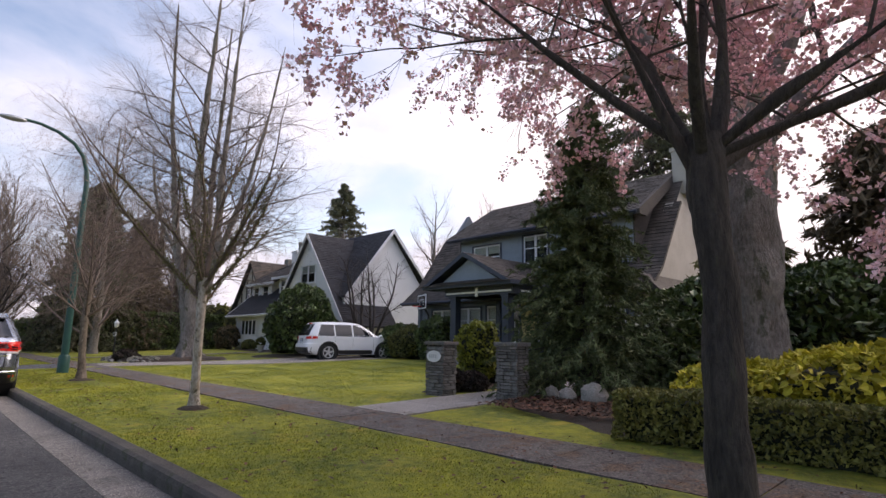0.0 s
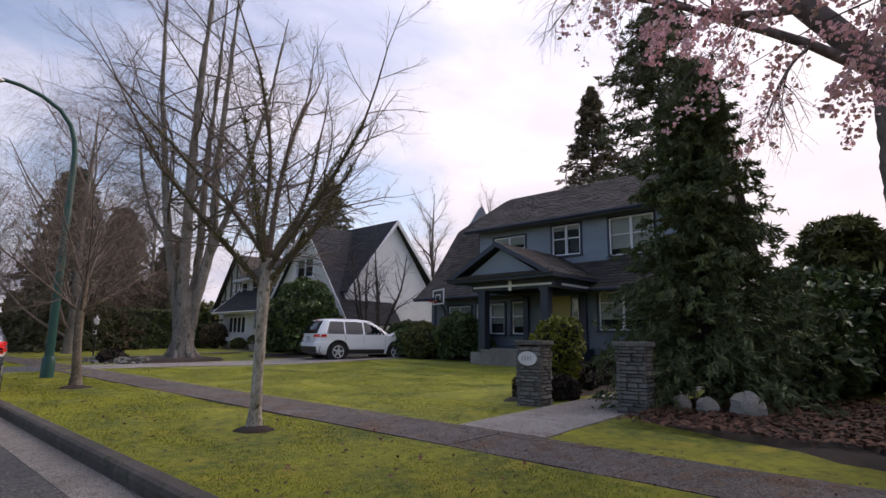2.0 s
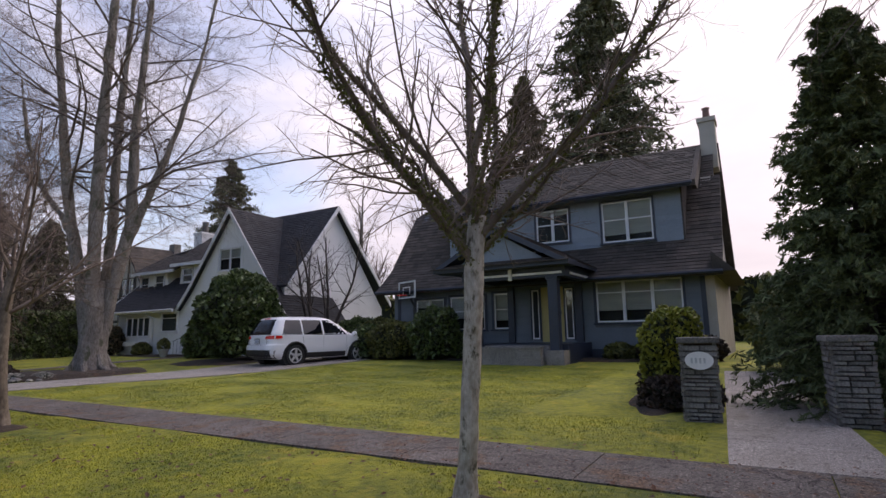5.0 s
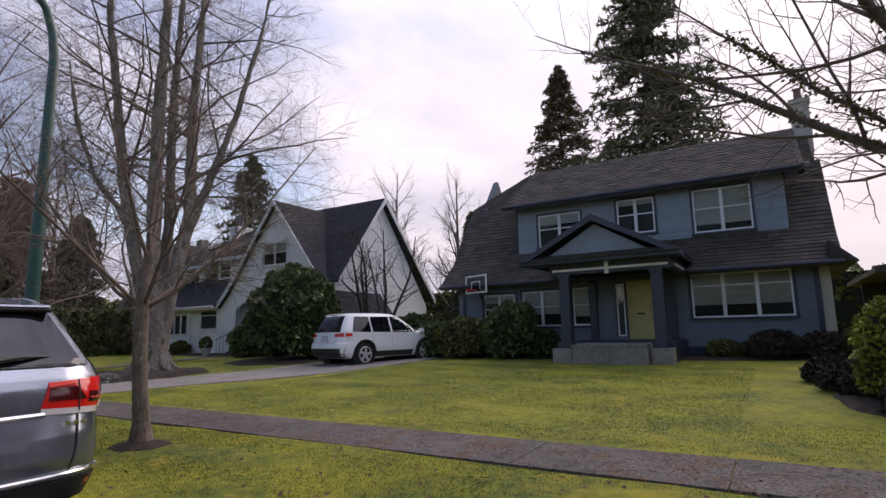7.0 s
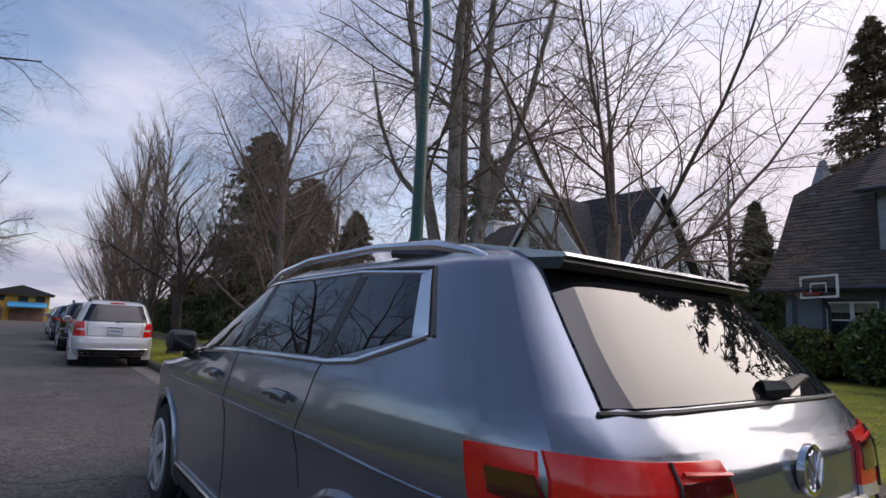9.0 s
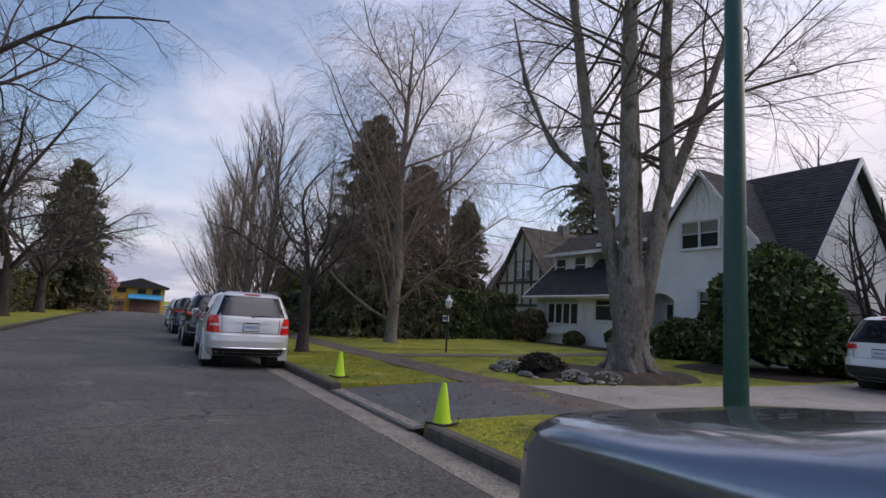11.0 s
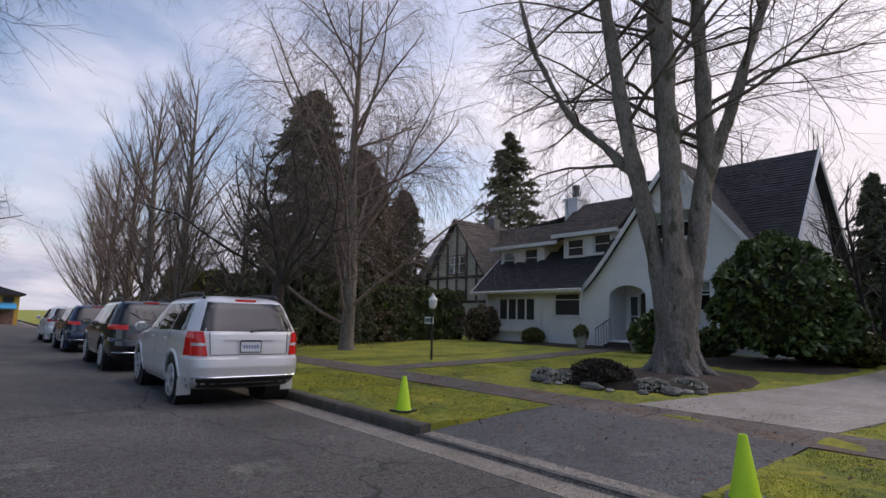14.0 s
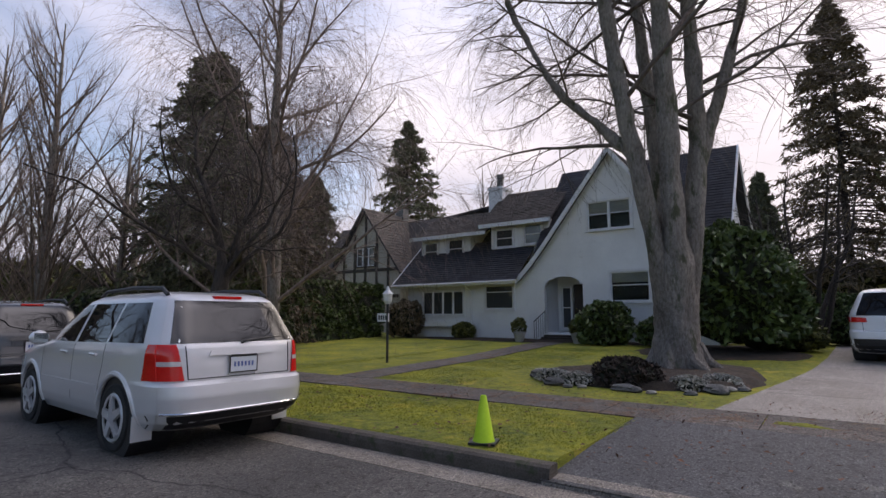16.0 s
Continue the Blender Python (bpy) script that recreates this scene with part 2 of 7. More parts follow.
NEEDLE = material("dark_conifer_needles", (0.06, 0.066, 0.036), (0.15, 0.152, 0.084), 0.8, 1.2, 9, 0, island=0.45)
CEDAR = material("cedar_sprays", (0.045, 0.068, 0.026), (0.135, 0.165, 0.062), 0.75, 1.3, 9, 0, island=0.45)
BRONZE = material("winter_bronze_conifer", (0.07, 0.052, 0.03), (0.17, 0.13, 0.08), 0.85, 1.0, 9, 0, island=0.4)
LAUREL = material("glossy_evergreen_leaf", (0.034, 0.058, 0.016), (0.105, 0.145, 0.040), 0.4, 1.5, 9, 0, island=0.5)
SHRUB = material("olive_shrub_leaf", (0.05, 0.055, 0.014), (0.14, 0.14, 0.03), 0.7, 1.5, 9, 0, island=0.5)
GOLD = material("golden_green_leaf", (0.30, 0.26, 0.02), (0.56, 0.48, 0.035), 0.65, 2.0, 9, 0, island=0.35)
HEDGE = material("clipped_hedge_leaf", (0.08, 0.082, 0.016), (0.215, 0.19, 0.038), 0.7, 1.5, 9, 0, island=0.5)
HEATHER = material("dark_heather", (0.02, 0.014, 0.012), (0.06, 0.04, 0.03), 0.9, 2.0, 9, 0, island=0.5)
WHITE_FLOWER = material("white_flowers", (0.24, 0.22, 0.18), (0.52, 0.50, 0.44), 0.8, 2.0, 9, 0, island=0.2)
CAR_GREY = material("blue_grey_car_paint", (0.21, 0.235, 0.285), (0.225, 0.25, 0.30), 0.24, 1.0, 200, 0, metal=0.8, coat=0.8)
CAR_SILVER = material("silver_car_paint", (0.70, 0.70, 0.71), (0.74, 0.74, 0.75), 0.30, 1.0, 200, 0, metal=0.3, coat=0.8)
CAR_WHITE = material("white_car_paint", (0.78, 0.79, 0.81), (0.82, 0.83, 0.85), 0.3, 1.0, 100, 0, coat=0.6)
CAR_BLACK = material("black_car_paint", (0.010, 0.011, 0.014), (0.014, 0.015, 0.018), 0.2, 1.0, 100, 0, coat=1.0)
CAR_BLUE = material("blue_car_paint", (0.014, 0.03, 0.07), (0.018, 0.036, 0.08), 0.25, 1.0, 100, 0, coat=1.0)
CHROME = material("chrome", (0.70, 0.71, 0.73), (0.80, 0.81, 0.82), 0.12, 2.0, 30, 0, metal=1.0)
ALLOY = material("alloy_wheel", (0.55, 0.55, 0.56), (0.66, 0.66, 0.67), 0.29, 3.0, 30, 0, metal=0.35)
RUBBER = material("tyre_rubber", (0.012, 0.012, 0.012), (0.03, 0.03, 0.03), 0.85, 5.0, 60, 0.2)
PLASTIC = material("black_plastic", (0.012, 0.012, 0.013), (0.024, 0.024, 0.026), 0.5, 5.0, 60, 0.1)
RED_LENS = material("red_tail_lens", (0.62, 0.012, 0.010), (0.72, 0.022, 0.016), 0.15, 8.0, 60, 0, coat=0.2)
DARK_LENS = material("dark_red_lens", (0.05, 0.004, 0.006), (0.09, 0.006, 0.008), 0.12, 8.0, 60, 0, coat=1.0)
WHITE_LENS = material("clear_lens", (0.55, 0.50, 0.50), (0.68, 0.64, 0.63), 0.15, 8.0, 60, 0, coat=1.0)
PLATE = material("licence_plate_white", (0.60, 0.64, 0.70), (0.68, 0.71, 0.76), 0.4, 8.0, 60, 0)
INK = material("plate_blue_ink", (0.08, 0.12, 0.32), (0.10, 0.15, 0.36), 0.5, 8.0, 60, 0)
GREEN_POLE = material("green_painted_steel", (0.010, 0.055, 0.045), (0.02, 0.085, 0.07), 0.4, 3.0, 40, 0.05)
GALV = material("grey_metal", (0.40, 0.42, 0.44), (0.52, 0.54, 0.55), 0.45, 3.0, 40, 0.05, metal=0.4)
LIME = material("lime_plastic", (0.42, 0.66, 0.01), (0.50, 0.74, 0.02), 0.5, 3.0, 40, 0.05)
WHITE_PAINT = material("white_enamel", (0.66, 0.66, 0.66), (0.76, 0.76, 0.76), 0.4, 3.0, 40, 0.05)
CURTAIN = material("pale_blind", (0.40, 0.39, 0.37), (0.55, 0.54, 0.52), 0.8, 1.0, 20, 0.1, stretch=(1, 1, 6))
CLAY = material("glazed_pot", (0.30, 0.29, 0.28), (0.42, 0.41, 0.40), 0.5, 3.0, 30, 0.1)
OCHRE = material("yellow_facade", (0.50, 0.30, 0.05), (0.62, 0.40, 0.09), 0.8, 1.0, 20, 0.1)
CYAN = material("blue_awning", (0.03, 0.25, 0.50), (0.05, 0.33, 0.6), 0.7, 1.0, 20, 0.1)
GLASS_HOUSE = glass("window_pane", (0.05, 0.055, 0.06), 0.03)
GLASS_CAR = glass("tinted_car_glass", (0.006, 0.007, 0.009), 0.01, 0.60, 0.0)

# ---- mesh helpers ----


class Shape:
    """Collects vertices and faces of one mesh."""

    def __init__(self):
        self.v, self.f = [], []

    def add(self, verts, faces):
        o = len(self.v)
        self.v += [tuple(p) for p in verts]
        self.f += [tuple(o + i for i in f) for f in faces]
        return self

    def box(self, x0, x1, y0, y1, z0, z1):
        v = [(x, y, z) for z in (z0, z1) for y in (y0, y1) for x in (x0, x1)]
        return self.add(v, [(0, 2, 3, 1), (4, 5, 7, 6), (0, 1, 5, 4), (2, 6, 7, 3), (0, 4, 6, 2), (1, 3, 7, 5)])

    def prism(self, outline, axis, a, b):
        """outline: points in the two other axes, in their order; from a to b along axis."""
        k = "xyz".index(axis)

        def p(q, w):
            q = list(q)
            q.insert(k, w)
            return q
        n = len(outline)
        v = [p(q, a) for q in outline] + [p(q, b) for q in outline]
        return self.add(v, [tuple(range(n))[::-1], tuple(range(n, 2 * n))] + [(i, (i + 1) % n, n + (i + 1) % n, n + i) for i in range(n)])

    def tube(self, path, radii, sides=8, cap=True):
        path = [Vector(p) for p in path]
        if isinstance(radii, (int, float)):
            radii = [radii] * len(path)
        v, f = [], []
        side = None
        for i, p in enumerate(path):
            d = (path[min(i + 1, len(path) - 1)] - path[max(i - 1, 0)]).normalized()
            if side is None:
                side = d.cross(Vector((0, 0, 1)) if abs(d.z) < 0.9 else Vector((1, 0, 0))).normalized()
            side = (side - d * side.dot(d)).normalized()
            other = d.cross(side)
            for k in range(sides):
                a = 2 * math.pi * k / sides
                v.append(p + (side * math.cos(a) + other * math.sin(a)) * radii[i])
        for i in range(len(path) - 1):
            for k in range(sides):
                f.append((i * sides + k, i * sides + (k + 1) % sides, (i + 1) * sides + (k + 1) % sides, (i + 1) * sides + k))
        if cap:
            f += [tuple(range(sides))[::-1], tuple(range(len(v) - sides, len(v)))]
        return self.add(v, f)

    def lathe(self, rings, centre=(0, 0, 0), sides=16, axis="z", cap=True):
        """rings: (radius, height) pairs."""
        v = []
        for r, h in rings:
            for k in range(sides):
                a = 2 * math.pi * k / sides
                c, s = r * math.cos(a), r * math.sin(a)
                p = {"z": (c, s, h), "x": (h, c, s), "y": (s, h, c)}[axis]
                v.append([p[i] + centre[i] for i in range(3)])
        f = [(i * sides + k, i * sides + (k + 1) % sides, (i + 1) * sides + (k + 1) % sides, (i + 1) * sides + k) for i in range(len(rings) - 1) for k in range(sides)]
        if cap:
            f += [tuple(range(sides))[::-1], tuple(range(len(v) - sides, len(v)))]
        return self.add(v, f)

    def mesh(self, name, smooth=False):
        me = bpy.data.meshes.new(name)
        me.from_pydata(self.v, [], self.f)
        if smooth:
            me.shade_smooth()
            me.set_sharp_from_angle(angle=radians(38))
        me.update()
        return me


def arrays(name, verts, faces, smooth=False):
    """A mesh straight from arrays; faces: (n, 3) or (n, 4)."""
    me = bpy.data.meshes.new(name)
    n, k = faces.shape
    me.vertices.add(len(verts))
    me.vertices.foreach_set("co", np.ascontiguousarray(verts, np.float32).ravel())
    me.loops.add(n * k)
    me.loops.foreach_set("vertex_index", np.ascontiguousarray(faces, np.int32).ravel())
    me.polygons.add(n)
    me.polygons.foreach_set("loop_start", np.arange(0, n * k, k, dtype=np.int32))
    me.polygons.foreach_set("use_smooth", np.full(n, smooth, dtype=bool))
    me.update(calc_edges=True)
    return me


def part(name, shape, mat, parent=None, label="", smooth=False):
    me = shape.mesh(name, smooth) if isinstance(shape, Shape) else shape
    if not me.materials:
        me.materials.append(mat)
    ob = new(name, me)
    if parent:
        ob.parent = parent
    if label:
        tagged(ob, label)
    return ob


def thing(name, label, category, at=(0, 0, 0, 0), group="", kind=""):
    """An Empty at the base of a thing: x, y, z and the turn about z."""
    ob = new(name)
    ob.empty_display_size = 0.1
    ob.matrix_basis = pose(at[0], at[1], at[2], 0, 0, at[3])
    return tagged(ob, label, category, group, kind)


def soften(ob, width=0.01, segments=2):
    m = ob.modifiers.new("soft_edges", "BEVEL")
    m.width, m.segments, m.limit_method = width, segments, "ANGLE"
    return ob


def ground_z(x):
    """Height of the verge, pavement and front lawns above the road."""
    return float(np.interp(x, [-60, -4.5, -4.3, 2.74, 2.86, 5.4, 6.7, 12.0, 16.5, 20.0, 60.0], [0.5, 0.13, 0, 0, 0.13, 0.15, 0.17, 0.22, 0.36, 0.42, 0.42]))


# ---- ground, road, kerbs, pavements ----
KERB_X, LEFT_X = 2.72, -4.4


def ground_sheet():
    xs = [-3000, -600, -150, -60, -30, -15, -8, LEFT_X - 0.15, LEFT_X - 0.14, KERB_X + 0.14, KERB_X + 0.15] + list(np.linspace(3.2, 20.5, 40)) + [25, 32, 45, 70, 150, 600, 3000]
    ys = sorted([-3000, -600, -150, -60, -20] + list(np.linspace(-8, 60, 90)) + [25.58, 25.62, 28.86, 28.90, 75, 110, 200, 600, 3000])
    rng = np.random.default_rng(3)
    v, f = [], []
    for y in ys:
        for x in xs:
            inside = LEFT_X - 0.145 < x < KERB_X + 0.145
            lump = 0.0 if x < 3 or x > 21 else rng.normal(0, 0.008)
            v.append((x, y, -0.15 if inside or (x < 5.45 and x > 0 and 25.60 < y < 28.88) else max(ground_z(x), 0.1) + lump))
    n = len(xs)
    for j in range(len(ys) - 1):
        for i in range(n - 1):
            f.append((j * n + i, j * n + i + 1, (j + 1) * n + i + 1, (j + 1) * n + i))
    return Shape().add(v, f)


tagged(part("ground", ground_sheet(), GRASS, smooth=True), "mossy yellow-green lawn and verge", "lawn", kind="structure")


def strip(outline, lift=0.02, thick=0.12, step=0.7):
    """A slab that follows the ground: quad outline a, b, c, d with a-b and d-c as its long sides."""
    a, b, c, d = [Vector(p) for p in outline]
    n = max(2, int((b - a).length / step))
    m = max(2, int((d - a).length / step))
    s = Shape()
    v = []
    for i in range(n + 1):
        for j in range(m + 1):
            p = a.lerp(b, i / n).lerp(d.lerp(c, i / n), j / m)
            v.append((p.x, p.y, ground_z(p.x) + lift))
    f = [(i * (m + 1) + j, (i + 1) * (m + 1) + j, (i + 1) * (m + 1) + j + 1, i * (m + 1) + j + 1) for i in range(n) for j in range(m)]
    top = len(v)
    rim = [i * (m + 1) for i in range(n + 1)] + [n * (m + 1) + j for j in range(1, m + 1)] + [i * (m + 1) + m for i in range(n - 1, -1, -1)] + [j for j in range(m - 1, 0, -1)]
    v += [(v[i][0], v[i][1], v[i][2] - thick) for i in rim]
    k = len(rim)
    f += [(rim[i], top + i, top + (i + 1) % k, rim[(i + 1) % k]) for i in range(k)]
    return s.add(v, f)


road = Shape()
ry = [-300, -60, -10, 20, 50, 80, 120, 300]
road.add([(x, y, z) for y in ry for x, z in ((LEFT_X, 0.0), (-0.8, 0.05), (KERB_X - 0.42, 0.004))], [(j * 3 + i, j * 3 + i + 1, j * 3 + i + 4, j * 3 + i + 3) for j in range(len(ry) - 1) for i in range(2)])
tagged(part("road", road, ASPHALT), "worn grey asphalt street with cracks and patches", "road", kind="structure")
gutter = Shape().prism([(KERB_X - 0.42, -0.1), (KERB_X + 0.02, -0.1), (KERB_X + 0.02, -0.006), (KERB_X - 0.42, 0.008)], "y", -60, 120)
tagged(part("gutter", gutter, GUTTER), "pale worn concrete gutter strip", "gutter", kind="structure")

kerb = tagged(new("kerb"), "dark weathered concrete kerb", "kerb", kind="structure")
profile = [(0, -0.14), (0.17, -0.14), (0.17, 0.145), (0.05, 0.145), (0.012, 0.125), (0, 0.08)]
kerb_piece = Shape().prism(profile, "y", 0.004, 2.396).mesh("kerb_stone")
kerb_piece.materials.append(KERB)
kerb_low = Shape().prism([(-0.02, -0.14), (0.20, -0.14), (0.20, 0.054), (0.02, 0.036), (-0.02, 0.02)], "y", 0, 3.2).mesh("dropped_kerb")
kerb_low.materials.append(GUTTER)
for i in range(-12, 46):
    y = 25.48 - 2.4 * 12 + 2.4 * (i + 1)
    if y < 25.4:
        part("kerb_stone", kerb_piece, KERB, kerb).location = (KERB_X, y - 0.2, 0)
for i in range(34):
    part("kerb_stone", kerb_piece, KERB, kerb).location = (KERB_X, 28.83 + 2.4 * i, 0)
part("dropped_kerb", kerb_low, GUTTER, kerb).location = (KERB_X, 25.70, 0)
far_kerb = tagged(part("kerb_far", Shape().prism([(LEFT_X - 0.16, -0.14), (LEFT_X, -0.14), (LEFT_X, 0.12), (LEFT_X - 0.16, 0.14)], "y", -60, 120), KERB), "concrete kerb along the far verge", "kerb", kind="structure")

walk_a, walk_b = 5.40, 6.44
pavement = tagged(new("pavement"), "worn dark pavement with leaf litter", "pavement", kind="structure")
for y0, y1 in [(-20 + 1.83 * i, -20 + 1.83 * (i + 1) - 0.012) for i in range(64)]:
    part("slab", strip([(walk_a, y0), (walk_a, y1), (walk_b, y1), (walk_b, y0)], 0.012 + 0.006 * random.random()), WALK, pavement)
apron = Shape()
ax = [2.70, 2.9, 3.4, 4.0, 4.7, 5.395]
ay = [25.58, 26.7, 27.8, 28.91]
apron.add([(x, y, float(np.interp(x, [2.7, 4.2, 5.5], [0.035, 0.125, 0.168]))) for x in ax for y in ay], [(i * 4 + j, i * 4 + 4 + j, i * 4 + 5 + j, i * 4 + 1 + j) for i in range(5) for j in range(3)])
tagged(part("driveway_apron", apron, APRON), "dark asphalt driveway crossing", "driveway", kind="structure")
drive = tagged(new("driveway"), "grey concrete driveway with joints", "driveway", kind="structure")
ends = [(6.44, 25.6, 28.2), (8.6, 25.3, 27.9), (10.8, 24.5, 27.6), (13.2, 23.7, 27.3), (15.8, 23.4, 27.1), (18.6, 23.3, 27.0), (22.0, 23.3, 26.9)]
for (xa, a0, a1), (xb, b0, b1) in zip(ends, ends[1:]):
    part("slab", strip([(xa + 0.008, a0), (xb - 0.008, b0), (xb - 0.008, b1), (xa + 0.008, a1)], 0.018), CONCRETE, drive)
front_path = tagged(new("path"), "pale concrete garden path between stone gate pillars", "path", kind="structure")
for i in range(8):
    xa, xb = 6.45 + i * 1.17, 6.45 + (i + 1) * 1.17 - 0.012
    q = [8.74 + 0.07 * (x - 6.45) for x in (xa, xb)]
    part("slab", strip([(xa, q[0]), (xb, q[1]), (xb, q[1] + 1.28), (xa, q[0] + 1.28)], 0.02), CONCRETE, front_path)
white_path = strip([(6.45, 34.5), (18.2, 35.5), (18.2, 36.6), (6.45, 35.4)], 0.02)
tagged(part("path_to_white_house", white_path, WALK), "narrow paved path to the white house", "path", kind="structure")

# ---- house parts ----


def wpart(name, shape, mat, parent, label="", smooth=False):
    """A part whose mesh is given in world coordinates."""
    ob = part(name, shape, mat, parent, label, smooth)
    up_m = parent.matrix_basis.copy() if parent.parent is None else parent.parent.matrix_basis @ parent.matrix_parent_inverse @ parent.matrix_basis
    ob.matrix_parent_inverse = up_m.inverted()
    return ob


def wall_x(x0, x1, ya, yb, za, zb, holes=()):
    """A wall across x with rectangular openings (y0, y1, z0, z1) through it."""
    s = Shape()
    cuts = sorted({ya, yb, *[h[0] for h in holes], *[h[1] for h in holes]})
    for a, b in zip(cuts, cuts[1:]):
        z = za
        for h in sorted((h for h in holes if h[0] <= a and h[1] >= b), key=lambda h: h[2]):
            if h[2] > z:
                s.box(x0, x1, a, b, z, h[2])
            z = h[3]
        if z < zb:
            s.box(x0, x1, a, b, z, zb)
    return weld(s)


def weld(shape):
    """Join the touching blocks of one wall."""
    me = shape.mesh("wall")
    bm = bmesh.new()
    bm.from_mesh(me)
    bmesh.ops.remove_doubles(bm, verts=bm.verts, dist=0.0005)
    bm.to_mesh(me)
    bm.free()
    return me


def clapboards(x, ya, yb, za, zb, holes=(), course=0.14):
    """Lapped boards on a wall that faces -x."""
    s = Shape()
    z = za
    while z < zb - 0.02:
        top = min(z + course, zb)
        spans = [(ya, yb)]
        for h in holes:
            if h[2] < top and h[3] > z:
                spans = [p for a, b in spans for p in ((a, min(b, h[0])), (max(a, h[1]), b)) if p[1] - p[0] > 0.02]
        for a, b in spans:
            s.add([(x - 0.026, a, z), (x - 0.026, b, z), (x - 0.006, b, top), (x - 0.006, a, top), (x, a, z), (x, b, z)], [(0, 3, 2, 1), (0, 1, 5, 4), (0, 4, 3), (1, 2, 5)])
        z = top
    return s


def shingles(a, b, c, d, course=0.19, width=0.34, seed=1, thick=0.022):
    """Courses of shingles on the plane a-b (eave), c-d (ridge, over b and a)."""
    a, b, c, d = [Vector(p) for p in (a, b, c, d)]
    rng = random.Random(seed)
    normal = (b - a).cross(d - a).normalized()
    if normal.z < 0:
        normal = -normal
    rows = max(1, round(((d - a).length + (c - b).length) / 2 / course))
    s = Shape()
    for i in range(rows):
        l0, r0 = a.lerp(d, i / rows), b.lerp(c, i / rows)
        l1, r1 = a.lerp(d, min(1, (i + 1.15) / rows)), b.lerp(c, min(1, (i + 1.15) / rows))
        n = max(1, round((r0 - l0).length / width))
        cuts = [0] + [(k + rng.uniform(-0.25, 0.25)) / n for k in range(1, n)] + [1]
        for p, q in zip(cuts, cuts[1:]):
            t = thick * rng.uniform(0.7, 1.5)
            drop = (l0 - l1).normalized() * rng.uniform(0, 0.02)
            p0, p1, p2, p3 = l0.lerp(r0, p) + drop, l0.lerp(r0, q) + drop, l1.lerp(r1, q), l1.lerp(r1, p)
            s.add([p0 + normal * t, p1 + normal * t, p2 + normal * 0.002, p3 + normal * 0.002, p0, p1], [(0, 1, 2, 3), (0, 4, 5, 1), (0, 3, 4), (1, 5, 2)])
    return s


def slab3(pts, down=0.12):
    """A flat roof deck under shingles."""
    lo = [(x, y, z - down) for x, y, z in pts]
    n = len(pts)
    return Shape().add(list(pts) + lo, [tuple(range(n)), tuple(range(n, 2 * n))[::-1]] + [(i, n + i, n + (i + 1) % n, (i + 1) % n) for i in range(n)])


def window_x(parent, x, y0, y1, z0, z1, sashes=2, frame_mat=None, bar_at=0.55, casing=0.09, casing_mat=None, blind=None, sill=True, name="window"):
    """A window in a wall that faces -x: casing, sashes with a meeting rail, panes, a sill and the blind behind."""
    frame_mat, casing_mat = frame_mat or TRIM, casing_mat or NAVY
    s = Shape().box(x - 0.05, x + 0.03, y0 - casing, y0 - 0.002, z0 - 0.02, z1 + casing).box(x - 0.05, x + 0.03, y1 + 0.002, y1 + casing, z0 - 0.02, z1 + casing)
    s.box(x - 0.055, x + 0.03, y0 - 0.002, y1 + 0.002, z1 + 0.002, z1 + casing)
    w = wpart(name, s, casing_mat, parent)
    if sill:
        wpart("window_sill", Shape().box(x - 0.10, x + 0.03, y0 - casing - 0.03, y1 + casing + 0.03, z0 - 0.08, z0 - 0.022), casing_mat, w)
    width = (y1 - y0) / sashes
    for i in range(sashes):
        a, b = y0 + i * width + 0.004, y0 + (i + 1) * width - 0.004
        t = 0.05
        f = Shape().box(x, x + 0.05, a, a + t, z0, z1).box(x, x + 0.05, b - t, b, z0, z1).box(x, x + 0.05, a + t, b - t, z0, z0 + t).box(x, x + 0.05, a + t, b - t, z1 - t, z1)
        if bar_at:
            zb = z0 + (z1 - z0) * bar_at
            f.box(x - 0.004, x + 0.046, a + t, b - t, zb - 0.02, zb + 0.02)
        if i:
            f.box(x - 0.03, x + 0.054, a - 0.035, a + 0.027, z0, z1)
        wpart("window_frame", f, frame_mat, w)
        wpart("pane", Shape().box(x + 0.018, x + 0.026, a + t - 0.004, b - t + 0.004, z0 + t - 0.004, z1 - t + 0.004), GLASS_HOUSE if not blind else PANE, w)
        if blind:
            slats = Shape()
            z = z0 + (z1 - z0) * (1 - blind) + t
            while z < z1 - t:
                slats.add([(x + 0.09, a + t, z), (x + 0.09, b - t, z), (x + 0.06, b - t, z + 0.045), (x + 0.06, a + t, z + 0.045)], [(0, 1, 2, 3)])
                z += 0.047
            wpart("blind", slats, CURTAIN, w)
    # thin near-black board behind the panes paints the unlit room
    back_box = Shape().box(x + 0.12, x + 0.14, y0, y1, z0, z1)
    wpart("dark_room", back_box, ROOM_SHADE, w)
    return w


# near-black colour that stands for the missing light indoors
ROOM_SHADE = material("painted_room_shade", (0.015, 0.015, 0.016), (0.03, 0.03, 0.03), 0.9, 1.0, 10, 0)
PANE = clear_glass("clear_pane")

